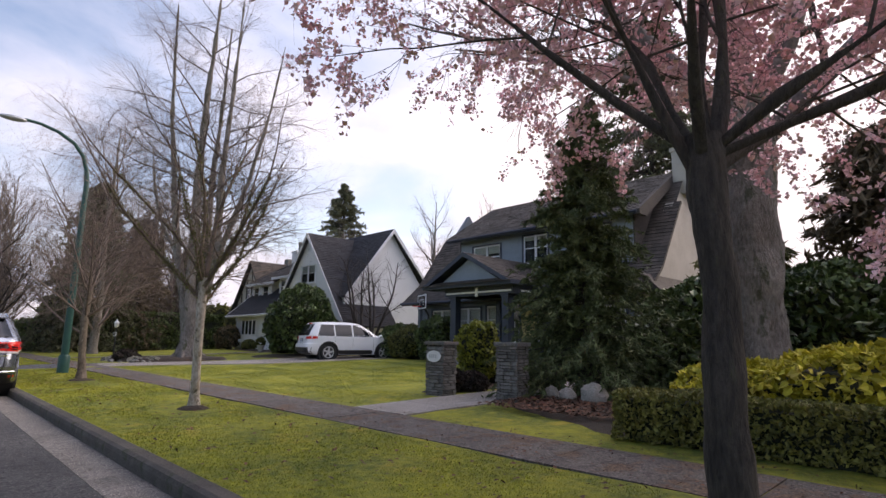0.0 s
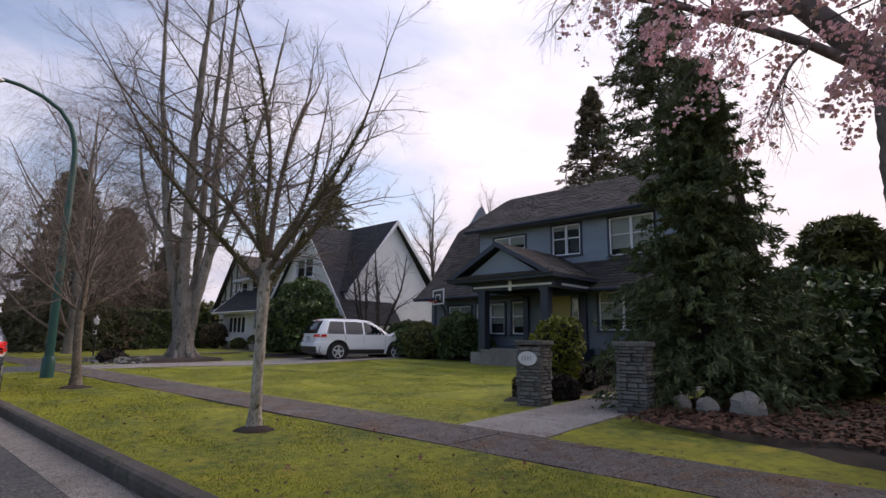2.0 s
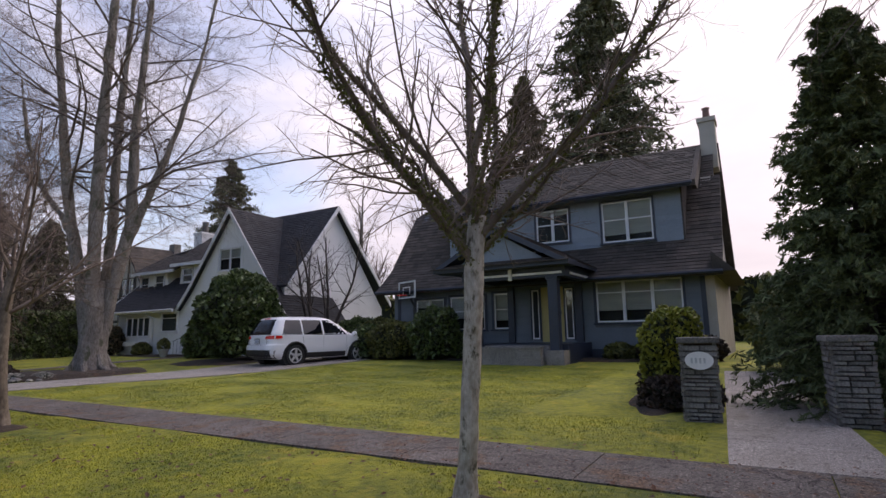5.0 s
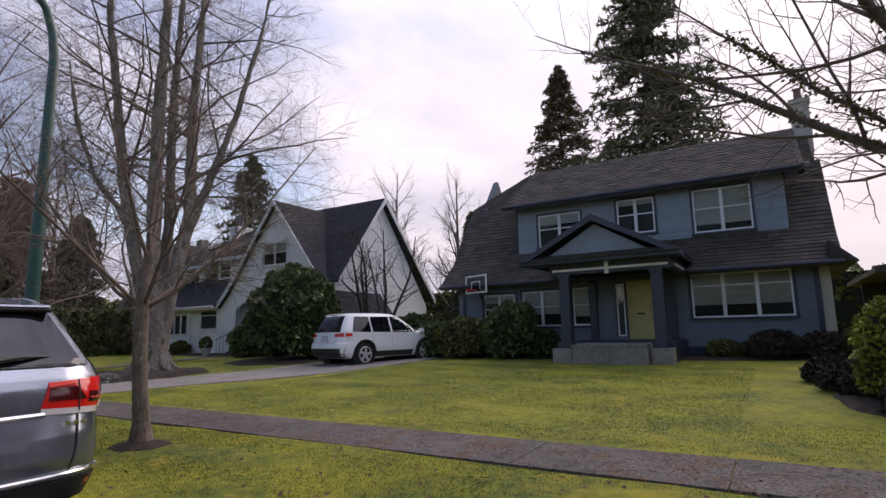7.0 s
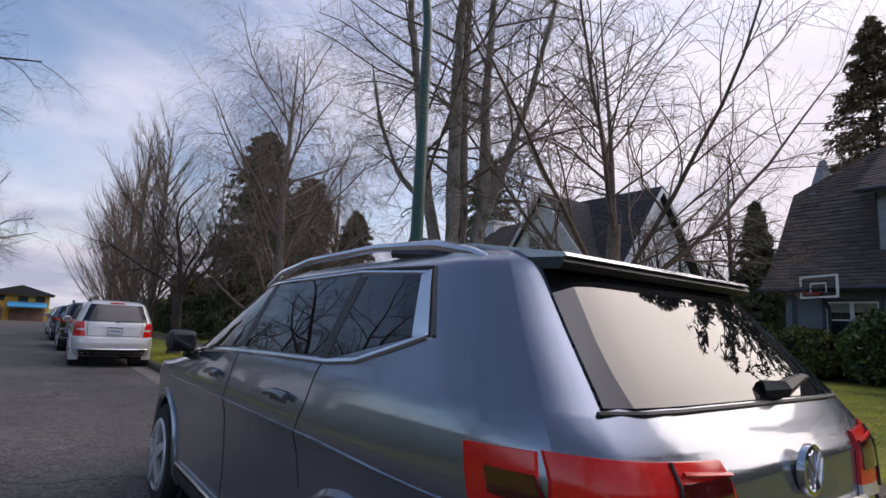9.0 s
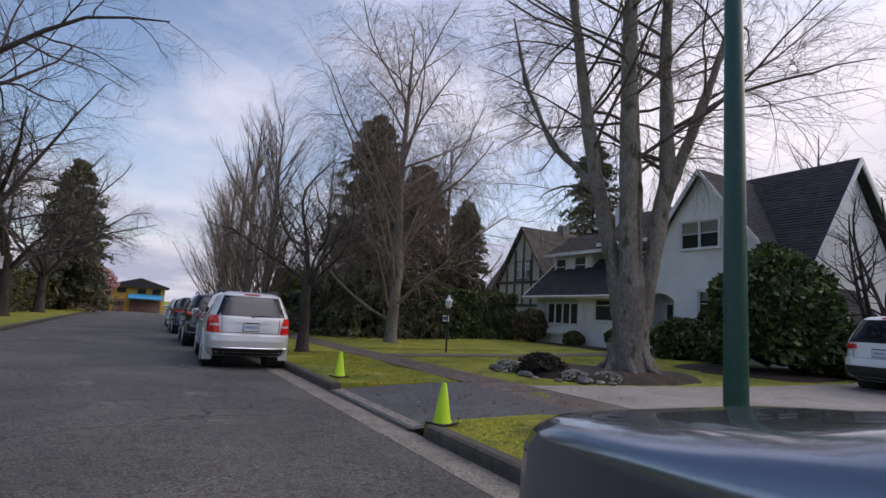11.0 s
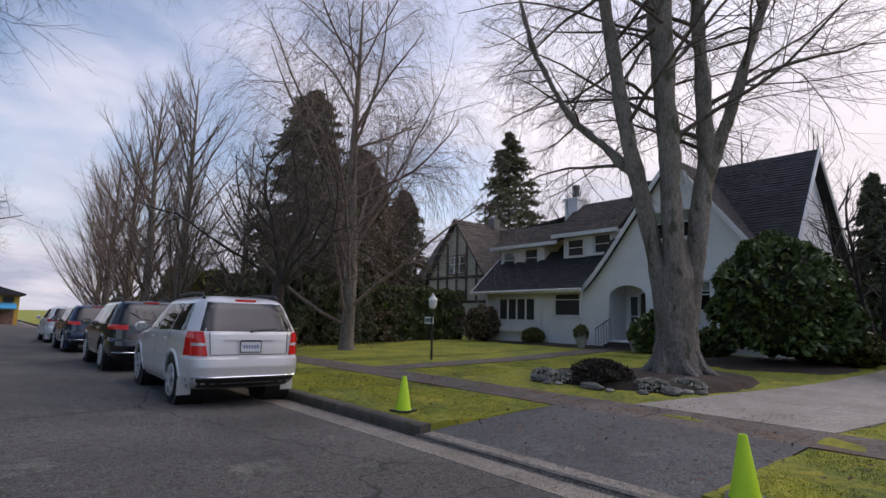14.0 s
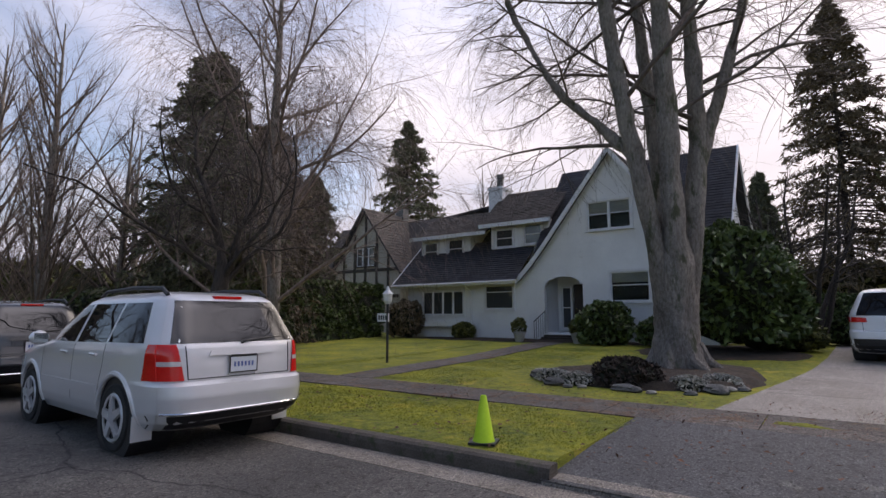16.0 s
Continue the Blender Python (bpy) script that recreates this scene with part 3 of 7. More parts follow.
# ---- blue-grey house with a gambrel shingle roof ----
F = 19.85
blue = thing("house", "blue-grey clapboard house with brown shingle gambrel roof", "house", (F, 17.2, 0.4, 0))
low = [(11.95, 14.75, 1.65, 3.05), (19.1, 20.65, 1.5, 2.8), (17.95, 18.7, 1.5, 2.85), (15.95, 16.8, 1.0, 2.98), (16.86, 17.16, 1.1, 2.9), (15.58, 15.89, 1.1, 2.9), (20.95, 22.3, 1.5, 2.75)]
wpart("wall", wall_x(F, F + 0.2, 11.35, 23.2, 0.3, 3.5, low), BLUE, blue)
wpart("siding", clapboards(F, 11.35, 23.2, 0.75, 3.12, [(a - .09, b + .09, c - .09, d + .09) for a, b, c, d in low]), BLUE, blue)
wpart("corner_board", Shape().box(F - 0.04, F + 0.1, 11.27, 11.42, 0.4, 3.1), NAVY, blue)
wpart("corner_board", Shape().box(F - 0.04, F + 0.1, 23.1, 23.25, 0.4, 3.1), NAVY, blue)
wpart("foundation", Shape().box(F - 0.035, F + 0.18, 11.36, 23.18, 0.1, 0.745), NAVY, blue)
wpart("basement_grille", Shape().box(F - 0.06, F - 0.04, 12.9, 14.3, 0.48, 0.72), PLASTIC, blue)
end = [(F, 0.1), (F, 3.4), (20.4, 4.2), (22.3, 6.85), (23.5, 8.4), (24.7, 6.85), (27.2, 3.4), (27.2, 0.1)]
wpart("gable_wall", Shape().prism(end, "y", 11.0, 11.34), BEIGE, blue)
wpart("gable_wall", Shape().prism(end, "y", 23.21, 23.45), BLUE, blue)
wpart("back_wall", Shape().box(27.0, 27.2, 11.34, 23.2, 0.1, 3.4), BLUE, blue)
y0, y1 = 10.7, 23.95
eave, flare, knee, ridge = (19.15, 3.12), (20.3, 4.1), (22.35, 6.9), (23.5, 8.45)
deck = slab3([(eave[0], y0, eave[1]), (eave[0], y1, eave[1]), (flare[0], y1, flare[1]), (flare[0], y0, flare[1])])
deck.add(*(lambda s: (s.v, s.f))(slab3([(flare[0], y0, flare[1]), (flare[0], y1, flare[1]), (knee[0], y1, knee[1]), (knee[0], y0, knee[1])])))
roof = wpart("roof", deck, DARKWOOD, blue)
wpart("shingles", shingles((eave[0], y0, eave[1]), (eave[0], y1, eave[1]), (flare[0], y1, flare[1]), (flare[0], y0, flare[1]), seed=2), SHAKE, roof)
wpart("shingles", shingles((flare[0], y0, flare[1]), (flare[0], y1, flare[1]), (knee[0], y1, knee[1]), (knee[0], y0, knee[1]), seed=3), SHAKE, roof)
wpart("shingles", shingles((knee[0], y0 + 0.2, knee[1]), (knee[0], y1, knee[1]), (ridge[0], 21.6, ridge[1]), (ridge[0], y0 + 0.2, ridge[1]), seed=4), SHAKE, roof)
wpart("back_slope", slab3([(ridge[0], y0, ridge[1]), (ridge[0], 21.6, ridge[1]), (27.6, y1, 3.1), (27.6, y0, 3.1)]), SHAKE, roof)
wpart("soffit", Shape().box(19.2, F, 10.75, 23.9, 3.05, 3.09), NAVY, blue)
wpart("gutter", Shape().tube([(19.08, 10.7, 3.1), (19.08, 23.95, 3.1)], 0.06, 6), NAVY, blue)
# side pent of the eave round the corner
wpart("side_eave", Shape().prism([(10.35, 3.1), (11.0, 3.1), (11.0, 3.75)], "x", 19.2, 26.5), SHAKE, blue)
# long shed dormer
D = 20.5
wins = [(18.45, 20.13, 4.55, 5.8), (15.79, 17.09, 4.72, 5.97), (12.8, 14.55, 4.5, 5.97)]
dormer = wpart("dormer", wall_x(D, D + 0.15, 11.85, 21.0, 4.2, 6.25, wins), BLUE_LIGHT, blue, "long dormer with pale blue siding")
wpart("siding", clapboards(D, 11.85, 21.0, 4.3, 6.15, [(a - .08, b + .08, c - .08, d + .08) for a, b, c, d in wins], 0.16), BLUE_LIGHT, dormer)
for ya, yb in ((11.8, 11.86), (20.99, 21.05)):
    wpart("cheek", Shape().prism([(D - 0.02, 4.1), (D - 0.02, 6.2), (23.4, 8.2), (22.9, 7.4), (21.4, 5.6)], "y", ya, yb), SHAKE, dormer)
wpart("dormer_deck", slab3([(19.9, 11.45, 6.2), (19.9, 21.35, 6.2), (ridge[0], 21.35, ridge[1] + 0.02), (ridge[0], 11.45, ridge[1] + 0.02)], 0.14), NAVY, dormer)
wpart("shingles", shingles((19.86, 11.45, 6.22), (19.86, 21.35, 6.22), (ridge[0], 21.35, ridge[1] + 0.05), (ridge[0], 11.45, ridge[1] + 0.05), seed=5), SHAKE, dormer)
wpart("dormer_gutter", Shape().tube([(19.84, 11.4, 6.16), (19.84, 21.4, 6.16)], 0.06, 6), NAVY, dormer)
wpart("dormer_end", Shape().prism([(19.9, 6.05), (20.5, 6.05), (ridge[0], 8.1), (ridge[0], 8.5), (19.9, 6.25)], "y", 11.3, 11.44), SHAKE, dormer)
for i, h in enumerate(wins):
    window_x(blue, D - 0.02, *h, 2, casing=0.07, blind=(0.35, 0.2, 0.85)[i])
window_x(blue, F - 0.02, 11.95, 14.75, 1.65, 3.05, 3, bar_at=0.72, blind=0.75)
window_x(blue, F - 0.02, 19.1, 20.65, 1.5, 2.8, 2, blind=0.7)
window_x(blue, F - 0.02, 17.95, 18.7, 1.5, 2.85, 1, blind=0.8)
window_x(blue, F - 0.02, 20.95, 22.3, 1.5, 2.75, 2, blind=0.3)
for a, b in ((16.86, 17.16), (15.58, 15.89)):
    window_x(blue, F - 0.02, a, b, 1.1, 2.9, 1, bar_at=0, casing=0.03, sill=False, name="sidelight")
door = wpart("door", Shape().box(F + 0.02, F + 0.07, 15.95, 16.8, 1.0, 2.98), YELLOW, blue, "pale yellow panelled front door")
for za, zb in ((1.15, 1.75), (1.95, 2.85)):
    for ya, yb in ((16.02, 16.35), (16.41, 16.74)):
        wpart("panel", Shape().box(F + 0.012, F + 0.02, ya, yb, za, zb), YELLOW, door)
wpart("mail_slot", Shape().box(F + 0.008, F + 0.02, 16.25, 16.5, 1.82, 1.88), PLASTIC, door)
wpart("handle", Shape().tube([(F - 0.02, 16.04, 1.95), (F - 0.02, 16.04, 2.1)], 0.012, 6), CHROME, door)
# chimney
wpart("chimney", Shape().box(23.1, 23.9, 10.75, 11.3, 7.4, 9.4).box(23.04, 23.96, 10.7, 11.36, 9.25, 9.42), BEIGE, blue)
wpart("chimney_pot", Shape().lathe([(0.14, 0), (0.12, 0.45), (0.15, 0.47), (0.15, 0.5)], (23.5, 11.03, 9.42), 10), BRICK, blue)
# porch
porch = wpart("porch_floor", Shape().box(17.3, F - 0.04, 15.0, 18.45, 0.1, 0.98), NAVY, blue)
for ya, yb, zt in ((17.85, 18.45, 0.80), (14.98, 15.55, 0.80)):
    wpart("pier", Shape().box(16.78, 17.3, ya, yb, 0.1, zt), CONCRETE, blue, "pale concrete pier")
for k in range(4):
    wpart("step", Shape().box(16.78 + 0.13 * k, 17.3, 15.58, 17.82, 0.1, 0.5 + 0.15 * k), CONCRETE, blue)
wpart("porch_wall", Shape().box(16.5, 16.74, 15.62, 17.74, 0.1, 0.86).box(16.46, 16.78, 15.6, 17.76, 0.86, 0.92), CONCRETE, blue, "low pale concrete wall before the steps")
for y in (18.02, 15.30):
    column = wpart("column", Shape().box(16.9, 17.2, y - 0.15, y + 0.15, 0.8, 3.05), NAVY, blue, "square navy porch column")
    wpart("capital", Shape().box(16.86, 17.24, y - 0.19, y + 0.19, 2.97, 3.06), NAVY, column)
for y in (17.95, 15.35):
    wpart("pilaster", Shape().box(F - 0.16, F - 0.03, y - 0.12, y + 0.12, 0.98, 3.05), NAVY, blue)
wpart("porch_beam", Shape().box(16.85, 17.25, 14.85, 18.45, 3.06, 3.42).box(17.25, F - 0.03, 14.85, 15.1, 3.06, 3.42).box(17.25, F - 0.03, 18.2, 18.45, 3.06, 3.42), NAVY, blue)
wpart("porch_ceiling", Shape().box(17.25, F - 0.03, 15.1, 18.2, 3.3, 3.36), BLUE_LIGHT, blue)
wpart("trim_board", Shape().box(16.82, 16.848, 14.95, 18.35, 3.14, 3.21).box(16.80, 16.846, 16.6, 16.72, 3.0, 3.36), TRIM, blue, "white trim strip with a short upright bar")
wpart("trim_board", Shape().box(17.3, 19.5, 14.82, 14.848, 3.14, 3.21), TRIM, blue)
gy, gz = 16.9, 4.72
for sgn in (-1, 1):
    e = gy + sgn * 2.3
    wpart("porch_roof", slab3([(16.35, e, 3.48), (20.6, e, 3.48), (20.6, gy, gz), (16.35, gy, gz)], 0.1), NAVY, blue)
    pts = [(16.32, e, 3.5), (20.6, e, 3.5), (20.6, gy, gz + 0.02), (16.32, gy, gz + 0.02)]
    wpart("shingles", shingles(*pts, seed=7), SHAKE, blue)
    wpart("rake_board", Shape().prism([(e, 3.34), (e, 3.5), (gy, gz + 0.03), (gy, gz - 0.16)], "x", 16.28, 16.33), NAVY, blue)
wpart("pediment", Shape().prism([(gy - 1.6, 3.55), (gy + 1.6, 3.55), (gy, 4.5)], "x", 16.62, 16.7), BLUE_LIGHT, blue)
wpart("porch_cornice", Shape().box(16.3, 17.2, gy - 2.35, gy + 2.35, 3.36, 3.52), NAVY, blue)
wpart("pent_shingles", shingles((16.2, gy - 2.4, 3.46), (16.2, gy + 2.4, 3.46), (16.62, gy + 2.2, 3.64), (16.62, gy - 2.2, 3.64), 0.14, seed=8), SHAKE, blue)

# ---- white stucco house ----
white = thing("house", "white stucco house with dark roof and arched entrance", "house", (19.5, 36, 0.4, 0))
W = 19.5
holes = [(41.0, 43.4, 1.5, 2.62), (38.35, 39.8, 1.75, 2.8), (33.1, 34.85, 4.9, 6.05), (32.5, 34.0, 2.0, 3.15), (35.16, 36.86, 0.72, 2.55)]
wpart("wall", wall_x(W, W + 0.25, 38.3, 44.2, 0.2, 3.1, holes[:2]), STUCCO, white)
# front gable, cut out in upright strips under its rakes


def gable_front(x0, x1, apex_y, apex_z, rake, ya, yb, holes_in, arch):
    s = Shape()
    cuts = sorted({*np.round(np.linspace(ya, yb, 61), 3).tolist(), *[h[0] for h in holes_in], *[h[1] for h in holes_in], arch[0], arch[1]})
    for a, b in zip(cuts, cuts[1:]):
        m = (a + b) / 2
        spans = []
        z = 0.2
        tops = [apex_z + rake(y) for y in (a, b)]
        blocks = [(h[2], h[3]) for h in holes_in if h[0] <= a and h[1] >= b]
        if arch[0] <= a and arch[1] >= b:
            c, r = (arch[0] + arch[1]) / 2, (arch[1] - arch[0]) / 2
            blocks.append((arch[2], arch[3] + 0.62 * math.sqrt(max(0.0, r * r - (m - c) ** 2))))
        for lo, hi in sorted(blocks):
            spans.append((z, lo, lo))
            z = hi
        spans.append((z, *tops))
        for lo, ha, hb in spans:
            if max(ha, hb) - lo > 0.01:
                s.add([(x0, a, lo), (x0, b, lo), (x0, b, hb), (x0, a, ha), (x1, a, lo), (x1, b, lo), (x1, b, hb), (x1, a, ha)], [(0, 3, 2, 1), (4, 5, 6, 7), (0, 1, 5, 4), (3, 7, 6, 2)] + ([(0, 4, 7, 3)] if a == cuts[0] else []) + ([(1, 2, 6, 5)] if b == cuts[-1] else []))
    return weld(s)


AY, AZ = 33.85, 8.2


def rake(y):
    d = abs(y - AY)
    fall = 1.29 * d
    return -fall if y < AY or d < 2.9 else -(1.29 * 2.9 + 1.29 * (d - 2.9) - 0.16 * (d - 2.9) ** 2)


wpart("gable_wall", gable_front(W, W + 0.25, AY, AZ - 0.1, rake, 30.12, 38.3, holes[2:4], (35.16, 36.86, 0.72, 2.55)), STUCCO, white)
# entrance recess
rec = Shape().box(W + 1.4, W + 1.5, 35.0, 37.0, 0.4, 3.4).box(W + 0.26, W + 1.4, 35.0, 35.14, 0.4, 3.4).box(W + 0.26, W + 1.4, 36.88, 37.0, 0.4, 3.4).box(W + 0.26, W + 1.4, 35.14, 36.88, 3.3, 3.4).box(W + 0.1, W + 1.4, 35.14, 36.88, 0.4, 0.74)
wpart("entrance_recess", rec, STUCCO, white)
front_door = wpart("door", Shape().box(W + 1.32, W + 1.38, 35.2, 36.1, 0.74, 2.8), DARKWOOD, white, "dark front door under the arch")
wpart("handle", Shape().lathe([(0.03, 0), (0.03, 0.05)], (W + 1.27, 35.98, 1.75), 8, "x"), CHROME, front_door)
window_x(white, W + 1.3, 36.2, 36.65, 0.9, 2.7, 1, bar_at=0.5, casing=0.05, casing_mat=TRIM, name="sidelight")
# roofs
for sgn in (-1, 1):
    ys = [AY + sgn * d for d in ((0, 4.75) if sgn < 0 else (0, 2.9, 3.4, 3.9, 4.3))]
    for a, b in zip(ys, ys[1:]):
        za, zb = AZ + rake(a), AZ + rake(b)
        wpart("roof_deck", slab3([(W - 0.3, b, zb), (23.2, b, zb), (23.2, a, za), (W - 0.3, a, za)], 0.1), SLATE, white)
        wpart("shingles", shingles((W - 0.32, b, zb + 0.01), (23.2, b, zb + 0.01), (23.2, a, za + 0.01), (W - 0.32, a, za + 0.01), 0.16, 0.3, 11 + sgn), SLATE, white)
        wpart("rake_board", Shape().prism([(a, za - 0.24), (a, za + 0.03), (b, zb + 0.03), (b, zb - 0.24)], "x", W - 0.36, W - 0.305), TRIM, white)
RX, RZ, SY = 23.2, 8.5, 30.1
south = [(19.75, 0.2), (19.75, RZ - 1.28 * (RX - 19.75)), (RX, RZ - 0.08), (27.6, 2.9), (27.6, 0.2)]
wpart("south_wall", Shape().prism(south, "y", SY, SY + 0.25), STUCCO, white)
for xb, zb in ((19.58, RZ - 1.28 * (RX - 19.58)), (28.0, RZ - 1.09 * (28.0 - RX))):
    pts = [(xb, SY - 0.35, zb), (xb, 37.5, zb), (RX, 37.5, RZ), (RX, SY - 0.35, RZ)]
    wpart("roof_deck", slab3(pts, 0.1), SLATE, white)
    wpart("shingles", shingles(*[(x, y, z + 0.012) for x, y, z in pts], 0.16, 0.3, 21), SLATE, white)
    wpart("rake_board", Shape().prism([(xb, zb - 0.24), (xb, zb + 0.03), (RX, RZ + 0.03), (RX, RZ - 0.26)], "y", SY - 0.42, SY - 0.36), TRIM, white)
vent = wpart("vent_frame", Shape().box(19.85, 21.1, SY - 0.05, SY - 0.005, 2.62, 2.7).box(19.85, 21.1, SY - 0.05, SY - 0.005, 3.06, 3.12), TRIM, white)
for k in range(9):
    for z in (2.72, 2.90):
        wpart("vent_hole", Shape().box(19.88 + k * 0.137, 19.97 + k * 0.137, SY - 0.03, SY - 0.005, z, z + 0.13), PLASTIC, vent)
# north part with two dormers
wpart("roof_deck", slab3([(18.95, 38.0, 2.98), (18.95, 44.9, 2.98), (21.3, 44.9, 5.1), (21.3, 38.0, 5.1)], 0.1), SLATE, white)
wpart("shingles", shingles((18.93, 37.9, 3.0), (18.93, 44.9, 3.0), (21.3, 44.9, 5.12), (21.3, 37.9, 5.12), 0.16, 0.3, 31), SLATE, white)
wpart("fascia", Shape().box(18.86, 18.93, 37.9, 44.95, 2.82, 2.99), TRIM, white)
wpart("gutter", Shape().tube([(18.82, 37.9, 2.95), (18.82, 44.95, 2.9)], 0.055, 6), TRIM, white)
wpart("downpipe", Shape().tube([(18.84, 40.6, 2.9), (19.4, 40.55, 2.55), (19.42, 40.55, 0.4)], 0.04, 6), TRIM, white)
wpart("verge_board", Shape().prism([(18.9, 2.85), (18.9, 3.03), (21.3, 5.15), (21.3, 4.95)], "y", 44.9, 44.96), TRIM, white)
wpart("north_wall", Shape().prism([(W, 0.2), (W, 3.3), (21.5, 5.2), (22.8, 6.9), (26, 3.5), (26, 0.2)], "y", 44.2, 44.4), STUCCO, white)
for ya, yb, ez, rz, win, seed in ((41.45, 44.5, 5.5, 6.95, [(43.45, 44.3, 4.3, 5.25), (41.85, 42.75, 4.35, 5.3)], 41), (37.2, 40.2, 5.8, 7.75, [(39.0, 39.95, 4.7, 5.55), (37.5, 38.4, 4.75, 5.65)], 42)):
    d = wpart("dormer", wall_x(20.75, 20.9, ya, yb, 4.0, ez, win), STUCCO, white)
    for y in (ya, yb):
        wpart("cheek", Shape().prism([(20.78, 4.4), (20.78, ez), (22.7, ez + 0.5), (21.6, 5.0)], "y", y - 0.03, y + 0.03), STUCCO, d)
    za, zb = (ya - 0.3, yb + 0.45)
    if seed == 41:
        za = 40.3
    pts = [(20.35, za, ez), (20.35, zb, ez), (22.8, zb, rz), (22.8, za, rz)]
    wpart("dormer_roof", slab3(pts, 0.1), SLATE, d)
    wpart("shingles", shingles(*[(x, y, z + 0.012) for x, y, z in pts], 0.16, 0.3, seed), SHAKE, d)
    wpart("dormer_fascia", Shape().box(20.28, 20.35, za, zb, ez - 0.16, ez + 0.02), TRIM, d)
    for h in win:
        window_x(white, 20.73, *h, 1, casing=0.09, casing_mat=TRIM, bar_at=0.5)
wpart("back_slope", slab3([(22.8, 37, 7.75), (22.8, 45, 6.95), (27.5, 45, 3.2), (27.5, 37, 3.2)], 0.1), SLATE, white)
wpart("chimney", Shape().box(22.2, 23.2, 40.4, 41.2, 6.5, 8.1).box(22.14, 23.26, 40.34, 41.26, 7.95, 8.1), STUCCO, white)
wpart("chimney_pot", Shape().lathe([(0.2, 0), (0.17, 0.5), (0.2, 0.55), (0.2, 0.75)], (22.7, 40.8, 8.1), 10), STONE, white)
window_x(white, W - 0.02, 33.1, 34.85, 4.9, 6.05, 2, casing=0.09, casing_mat=TRIM, blind=0.5)
window_x(white, W - 0.02, 32.5, 34.0, 2.0, 3.15, 1, casing=0.09, casing_mat=TRIM, blind=0.4)
window_x(white, W - 0.02, 38.35, 39.8, 1.75, 2.8, 1, casing=0.08, casing_mat=TRIM, bar_at=0.72)
window_x(white, W - 0.02, 41.0, 43.4, 1.5, 2.62, 4, casing=0.08, casing_mat=TRIM, bar_at=0)
wpart("bay_sill", Shape().box(W - 0.35, W - 0.02, 40.9, 43.5, 0.95, 1.2), STUCCO, white)
for k in range(4):
    wpart("step", Shape().box(W - 0.3 - 0.28 * (3 - k), W + 0.05, 35.3, 36.8, 0.3, 0.42 + 0.08 * k), DARKWOOD, white)
rail = Shape()
for y in (36.8,):
    rail.tube([(W - 1.2, y, 1.2), (W - 0.1, y, 1.65)], 0.018, 6)
    for k in range(6):
        rail.tube([(W - 1.15 + 0.2 * k, y, 0.45 + 0.06 * k), (W - 1.15 + 0.2 * k, y, 1.22 + 0.08 * k)], 0.01, 5)
wpart("handrail", rail, PLASTIC, white)

# ---- half-timbered house behind the hedge ----
tudor = thing("house", "half-timbered cream house with dark steep roof", "house", (26, 53, 0.4, 0))
TX = 24.0
wpart("wall", Shape().prism([(50.5, 0.2), (50.5, 4.4), (53.5, 8.4), (56.5, 4.4), (56.5, 0.2)], "x", TX, 33), BEIGE, tudor)
for sgn in (-1, 1):
    e = 53.5 + sgn * 3.5
    pts = [(TX - 0.4, e, 3.9), (33, e, 3.9), (33, 53.5, 8.55), (TX - 0.4, 53.5, 8.55)]
    wpart("roof", slab3(pts, 0.15), SLATE, tudor)
    wpart("shingles", shingles(*pts, 0.25, 0.5, 51), SHAKE, tudor)
wpart("cross_roof", Shape().prism([(TX + 0.5, 3.6), (28, 8.2), (32, 3.6)], "y", 46.0, 60.0), SHAKE, tudor)
timber = [(50.6, 4.3, 56.4, 4.5), (50.6, 2.6, 56.4, 2.8)]
for a, za, b, zb in timber:
    wpart("timber", Shape().box(TX - 0.06, TX - 0.01, a, b, za, zb), DARKWOOD, tudor)
for y in (51.4, 52.4, 53.4, 54.4, 55.4):
    wpart("timber", Shape().box(TX - 0.058, TX - 0.008, y, y + 0.18, 2.8, 8.3 - abs(y - 53.4) * 1.33 - 0.1), DARKWOOD, tudor)
window_x(tudor, TX - 0.02, 52.7, 54.3, 4.7, 5.9, 3, casing=0.08, casing_mat=DARKWOOD)
wpart("chimney", Shape().box(27.4, 28.0, 53.2, 53.9, 5, 9.1), STONE, tudor)
tudor.matrix_basis = pose(0, -1.7, 0) @ tudor.matrix_basis

# ---- house at the end of the street ----
far = thing("house", "yellow house with blue awning at the street's end", "house", (-2, 86, 0, 0))
far_parts = set(bpy.data.objects)
wpart("wall", Shape().box(-4.0, 1.0, 86, 92, -1.5, 1.7), OCHRE, far)
wpart("wall", Shape().box(-8.0, -4.02, 86.5, 92, -1.5, 1.2), BRICK, far)
wpart("roof", Shape().prism([(-8.3, 1.2), (-3.9, 1.3), (-3.9, 1.6), (-8.3, 1.5)], "y", 86.2, 92.4).prism([(-4.3, 1.7), (1.4, 1.7), (1.4, 1.85), (-1.4, 2.7), (-4.3, 1.85)], "y", 85.5, 92.4), SLATE, far)
wpart("awning", Shape().prism([(84.8, 0.55), (86, 1.0), (86, 0.5), (84.8, 0.45)], "x", -2.4, 0.8), CYAN, far)
wpart("garage_door", Shape().box(-3.7, -2.7, 85.93, 85.99, -1.3, 0.4).box(-2.2, 0.7, 85.93, 85.99, -1.3, 0.3), BRICK, far)
for xa in (-3.5, -1.6, -0.2):
    wpart("window", Shape().box(xa, xa + 0.8, 85.94, 85.99, 1.05, 1.55), GLASS_HOUSE, far)

for ob in set(bpy.data.objects) - far_parts:
    ob.data.transform(Matrix.Translation((0.6, 0, 0.95)))

